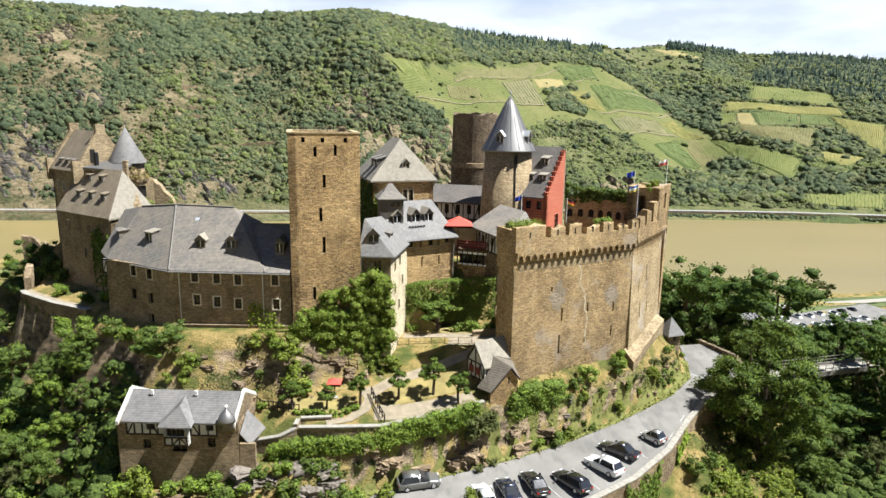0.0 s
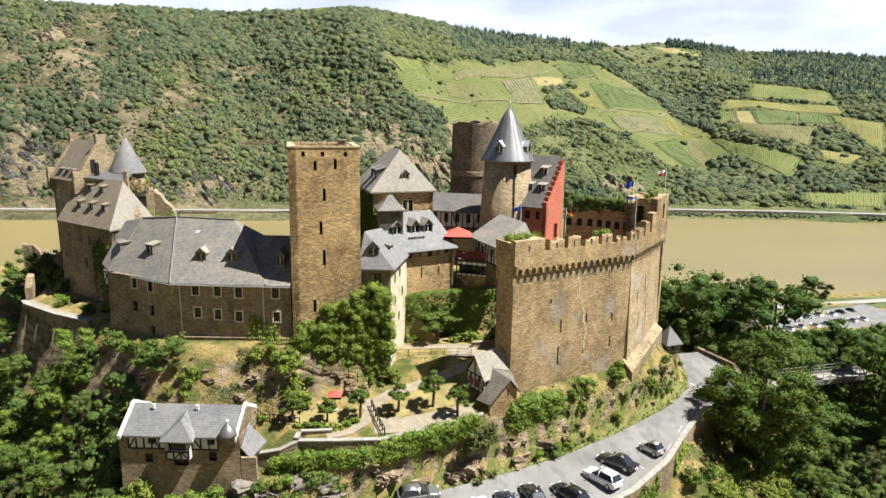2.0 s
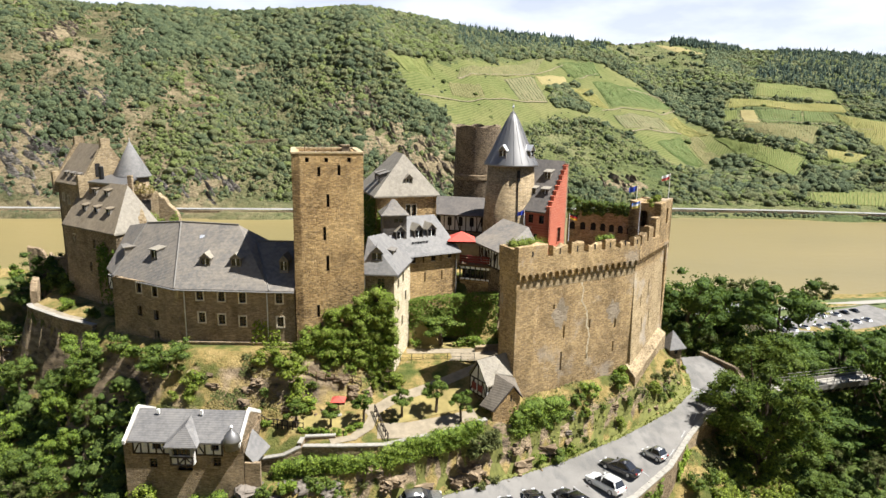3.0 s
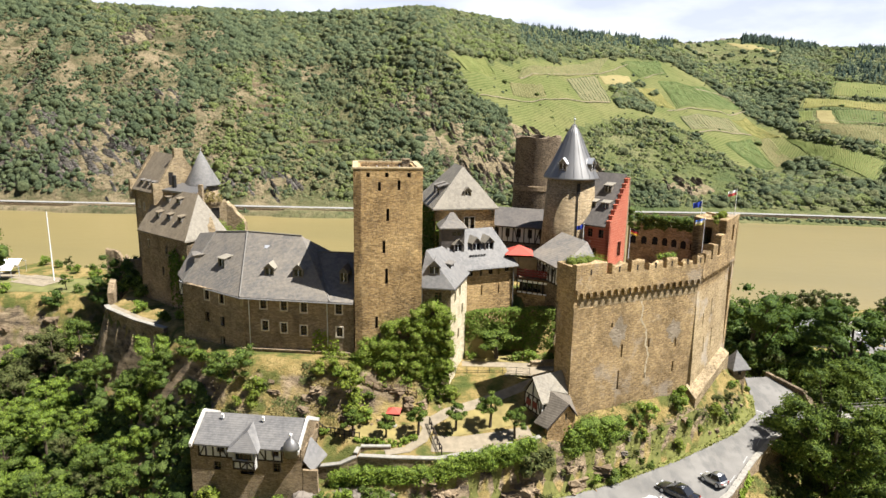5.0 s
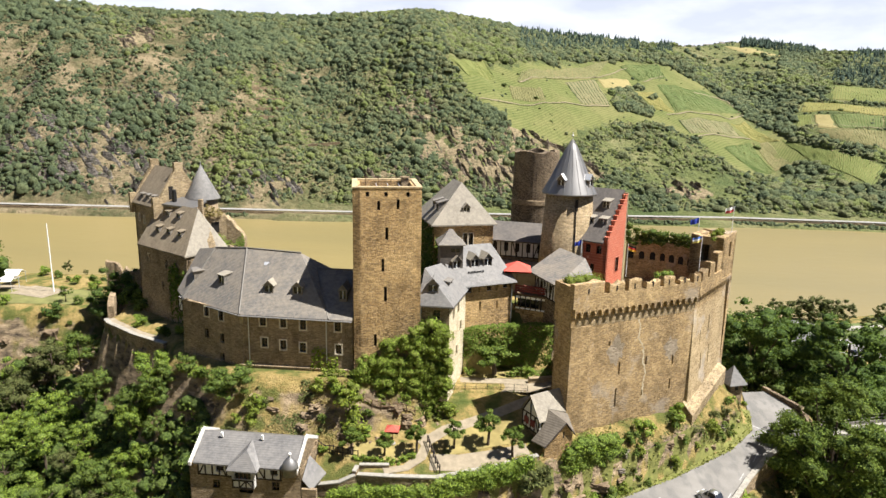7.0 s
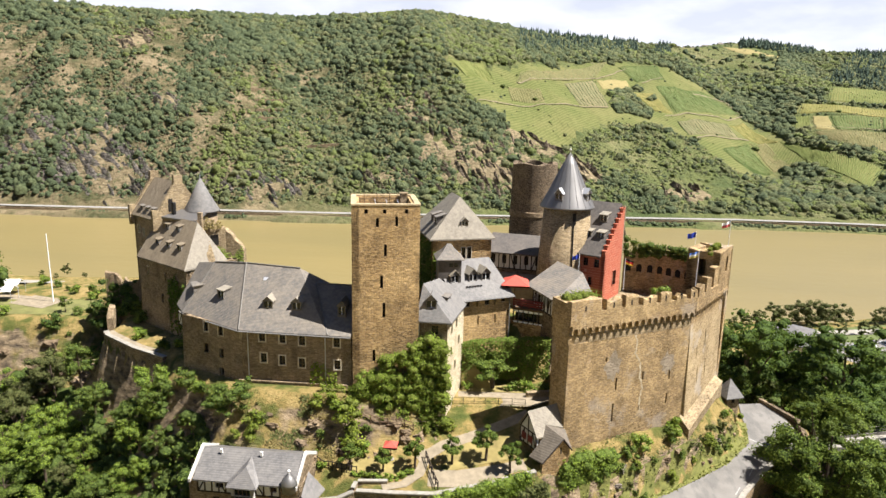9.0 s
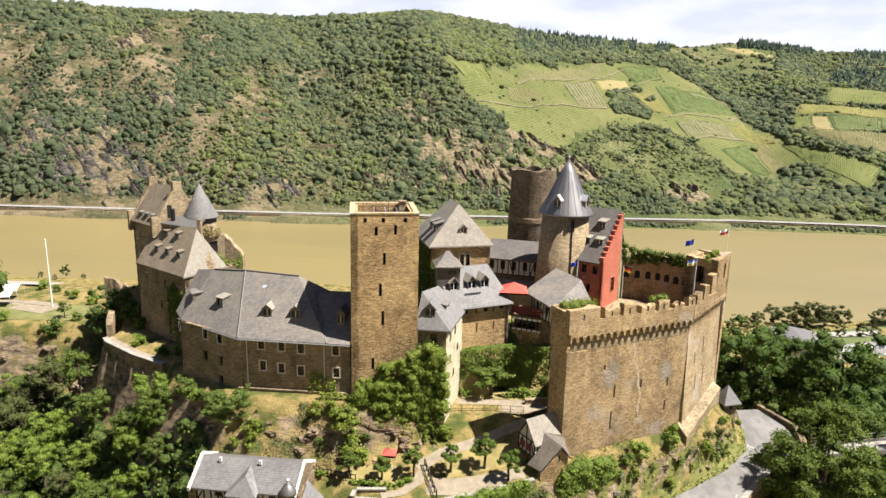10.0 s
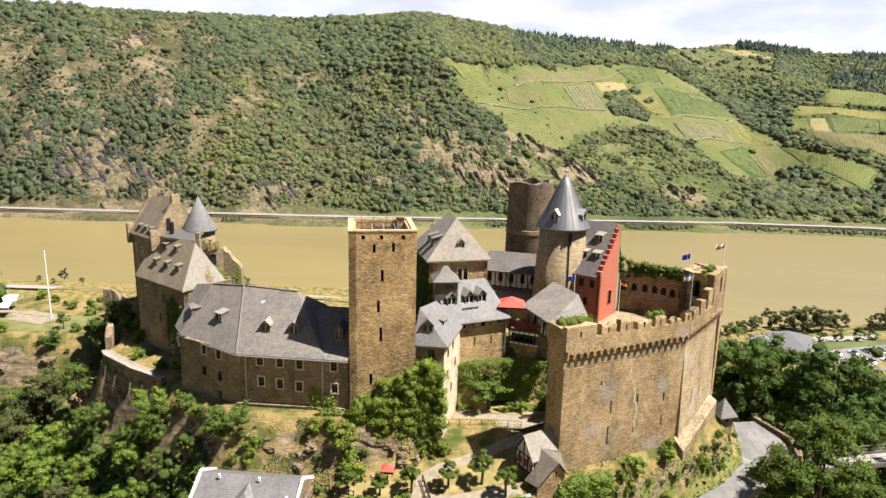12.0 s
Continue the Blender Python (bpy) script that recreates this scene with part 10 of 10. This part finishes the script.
def rib(bm, rng, x, y, d, length, width, tall):
    """One tilted stratum standing out of the slope: a steep scarp, a dip slope and a broken crest."""
    e = (-d[1], d[0])
    rows = []
    for k in range(7):
        f = k / 6
        swell = max(0.04, math.sin(math.pi * (0.06 + 0.9 * f))) ** 0.7
        h, w = tall * swell * rng.uniform(0.6, 1.25), width * (0.45 + 0.55 * swell) * rng.uniform(0.8, 1.2)
        px, py = x + d[0] * length * (f - 0.5) + e[0] * rng.uniform(-0.5, 0.5), y + d[1] * length * (f - 0.5) + e[1] * rng.uniform(-0.5, 0.5)
        z = float(height(px, py))
        rows.append([bm.verts.new((px + e[0] * w * o, py + e[1] * w * o, z + u)) for o, u in ((-0.62, -1.5), (-0.4, h * 0.45), (-0.12, h), (0.18, h * 0.72), (0.75, -1.5))])
    for p, q in zip(rows, rows[1:]):
        for k in range(4):
            bm.faces.new((p[k], p[k + 1], q[k + 1], q[k]))
    bmesh.ops.recalc_face_normals(bm, faces=bm.faces)


def crag(cx, cy, wx, wy, material, label, seed):
    """A bare stretch of slope: broken ground with ribs of tilted rock."""
    t = group("crag", (cx, cy, float(height(cx, cy))), label, "rock", "", "crags across the river")
    u, v = np.meshgrid(np.linspace(-1.5, 1.5, 50), np.linspace(-1.5, 1.5, 50))
    X, Y = cx + u * wx, cy + v * wy
    lay = 0.6 * fnoise(X, Y, 9, seed + 4, 3)
    ragged = 0.75 - u * u - v * v + 1.1 * fnoise(X, Y, 14, seed + 2)
    Z = height(X, Y) + np.clip(ragged, -1.0, 0.5) * 3.0 + 1.6 * lay * np.clip(ragged + 0.6, 0.0, 1.0) - 5.0 * (np.maximum(np.abs(u), np.abs(v)) > 1.47)
    me = sheet("rock_face", X, Y, Z, [CRAG_SOIL])
    me.polygons.foreach_set("use_smooth", np.zeros(len(me.polygons), bool))
    hang(new("rock_face", me), t)
    rng = random.Random(seed)
    b = math.atan2(cx, cy)
    for k in range(max(9, min(40, int(wx * wy / 22)))):
        f = rng.uniform(0.42, 0.72)
        g = math.sqrt(1 - f * f)
        d = (f * math.cos(b) - g * math.sin(b), -f * math.sin(b) - g * math.cos(b))
        a, q = rng.uniform(0, 6.283), math.sqrt(rng.random()) * 1.1
        bm = bmesh.new()
        rib(bm, rng, cx + wx * q * math.cos(a), cy + wy * q * math.sin(a), d, rng.uniform(8, 24), rng.uniform(2.0, 4.6), rng.uniform(2.4, 6.0))
        part("rock_rib", bm, material, t)


CRAG_SOIL = crag_material("crag_soil", (0.105, 0.085, 0.05), (0.18, 0.145, 0.085), (0.25, 0.2, 0.12))
CRAG = {"brown": crag_material("brown_crag", (0.05, 0.04, 0.03), (0.125, 0.1, 0.072), (0.21, 0.17, 0.12)), "grey": crag_material("grey_crag", (0.045, 0.04, 0.036), (0.105, 0.095, 0.084), (0.19, 0.17, 0.145))}
for k, (kind, cx, cy, wx, wy) in enumerate(CRAGS):
    crag(cx, cy, wx, wy, CRAG[kind], "brown bare crag of tilted strata with scattered bushes" if kind == "brown" else "grey bare crag of tilted slate strata", 60 + 5 * k)

# old terraces with dry-stone walls in the middle of the slope
TERRACE_SOIL = plain("terrace_straw", (0.24, 0.2, 0.112), 0.95, vary=0.4, scale=0.15)
for (a, b), deep in (([(-286, 730), (-259, 748)], 9), ([(-277, 716), (-250, 730)], 9), ([(-270, 702), (-242, 714)], 8), ([(-262, 688), (-236, 698)], 6), ([(-205, 672), (-172, 680)], 5)):
    z = min(float(height(*a)), float(height(*b)))
    t = group("terrace", (a[0], a[1], z), "straw-coloured old terrace with a dry-stone wall", "terrace", "", "old terraces")
    L, turn, nn = frame_of(a, b)
    out = (nn[0], nn[1]) if nn[1] < 0 else (-nn[0], -nn[1])
    za, zb = float(height(*a)), float(height(*b))
    bm = bmesh.new()
    top = [bm.verts.new((p[0] + out[0] * k, p[1] + out[1] * k, zz + 3.4)) for p, zz, k in ((a, za, -deep), (a, za, 0), (b, zb, 0), (b, zb, -deep))]
    low = [bm.verts.new((v.co.x, v.co.y, v.co.z - 5)) for v in top]
    bm.faces.new(top)
    for k in range(4):
        bm.faces.new((top[k], low[k], low[(k + 1) % 4], top[(k + 1) % 4]))
    bmesh.ops.recalc_face_normals(bm, faces=bm.faces)
    part("soil", bm, TERRACE_SOIL, t)
    for k in range(int(L / 3)):
        bm = bmesh.new()
        f0, f1 = k * 3 / L, min(1, (k * 3 + 2.95) / L)
        p, q = lerp(a, b, f0), lerp(a, b, f1)
        zz = za + (zb - za) * f0 + 3.5 + 0.25 * math.sin(k * 2.1)
        vs = [(p[0] + out[0] * o, p[1] + out[1] * o) for o in (0.05, 0.8)] + [(q[0] + out[0] * o, q[1] + out[1] * o) for o in (0.8, 0.05)]
        hi = [bm.verts.new((x, y, zz)) for x, y in vs]
        lo = [bm.verts.new((x, y, zz - 5)) for x, y in vs]
        bm.faces.new(hi)
        for j in range(4):
            bm.faces.new((hi[j], lo[j], lo[(j + 1) % 4], hi[(j + 1) % 4]))
        bmesh.ops.recalc_face_normals(bm, faces=bm.faces)
        part("dry_stone_wall", bm, STONE_GREY, t)

TRACK = plain("dusty_track", (0.2, 0.172, 0.1), 0.95, vary=0.4, scale=0.2)
for line, w in (([(16, 866), (79, 942), (132, 991), (157, 1026), (185, 1073)], 2.6), ([(-30, 767), (44, 827), (135, 885)], 2.4), ([(204, 1028), (246, 1090)], 2.4), ([(216, 918), (327, 1004), (370, 1056)], 3.0), ([(241, 859), (341, 953)], 3.0), ([(288, 1062), (346, 1086), (362, 1046)], 4.0), ([(409, 975), (508, 933), (582, 899)], 2.6), ([(498, 1075), (618, 1016)], 1.6)):
    fine = [lerp(a, b, k / 12) for a, b in zip(line, line[1:]) for k in range(12)] + [line[-1]]
    thing("vineyard_track", strip(fine, w * 0.75, 1.0, height), TRACK, "dusty farm track between the vineyard plots", "track", "vineyard tracks")

# bushes along the far bank
sx = rng.uniform(-700, 800, 1500)
sx = sx[vnoise(sx, sx * 0, 34, 5) + np.interp(sx, [-100, 60], [-0.5, 0.45]) > 0]
lumps("far_bank_bushes", sx, far_shore(sx) + rng.uniform(1.5, 7, len(sx)), rng.uniform(0.7, 2.2, len(sx)), SCRUB_DARK, "bushes along the far river bank", 3, 0.9, 0.24, False)
# conifer belt and a village on the far ridge
rng = np.random.default_rng(14)
deg = np.concatenate([rng.uniform(1, 8.2, 420), rng.uniform(8.6, 10.6, 130), rng.uniform(12, 13.2, 60), rng.uniform(18.2, 23.5, 330), rng.uniform(26, 38, 500)])
dd = np.interp(deg, [-7, -1, 2, 10, 15, 19, 24, 33, 45], [1000, 1040, 1090, 1290, 1480, 1650, 1760, 1850, 1880]) + rng.uniform(-90, 20, len(deg))
cxs, cys = dd * np.sin(np.radians(deg)), dd * np.cos(np.radians(deg))
low = WOODS[2]
fx, fy = rng.uniform(540, 960, 2600), rng.uniform(1070, 1500, 2600)
sel = within(fx, fy, [low], 10) > 0.5
cxs, cys = np.concatenate([cxs, fx[sel]]), np.concatenate([cys, fy[sel]])
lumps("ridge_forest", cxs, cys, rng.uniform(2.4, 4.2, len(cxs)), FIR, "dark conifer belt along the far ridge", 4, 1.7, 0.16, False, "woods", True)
vr = random.Random(4)
for k in range(13):
    g = radians(13.2 + k * 0.36)
    R = 1500 + vr.uniform(-15, 40) + 10 * k
    x, y = R * math.sin(g), R * math.cos(g)
    z = float(height(x, y)) - 1
    w, d_, h = vr.uniform(8, 13), 8, vr.uniform(4, 6)
    house = group("village_house", (x, y, z), "small white village house on the far ridge", "house", "", "ridge village")
    bm = bmesh.new()
    box(bm, x - w / 2, x + w / 2, y - d_ / 2, y + d_ / 2, z, z + h)
    part("wall", bm, PLASTER, house)
    bm = bmesh.new()
    prism_roof = [bm.verts.new(p) for p in ((x - w / 2 - .4, y - d_ / 2 - .4, z + h), (x + w / 2 + .4, y - d_ / 2 - .4, z + h), (x + w / 2 + .4, y + d_ / 2 + .4, z + h), (x - w / 2 - .4, y + d_ / 2 + .4, z + h), (x - w / 2 - .4, y, z + h + 4), (x + w / 2 + .4, y, z + h + 4))]
    for f in ((0, 1, 5, 4), (2, 3, 4, 5), (1, 2, 5), (3, 0, 4), (3, 2, 1, 0)):
        bm.faces.new([prism_roof[i] for i in f])
    part("roof", bm, SLATE, house)
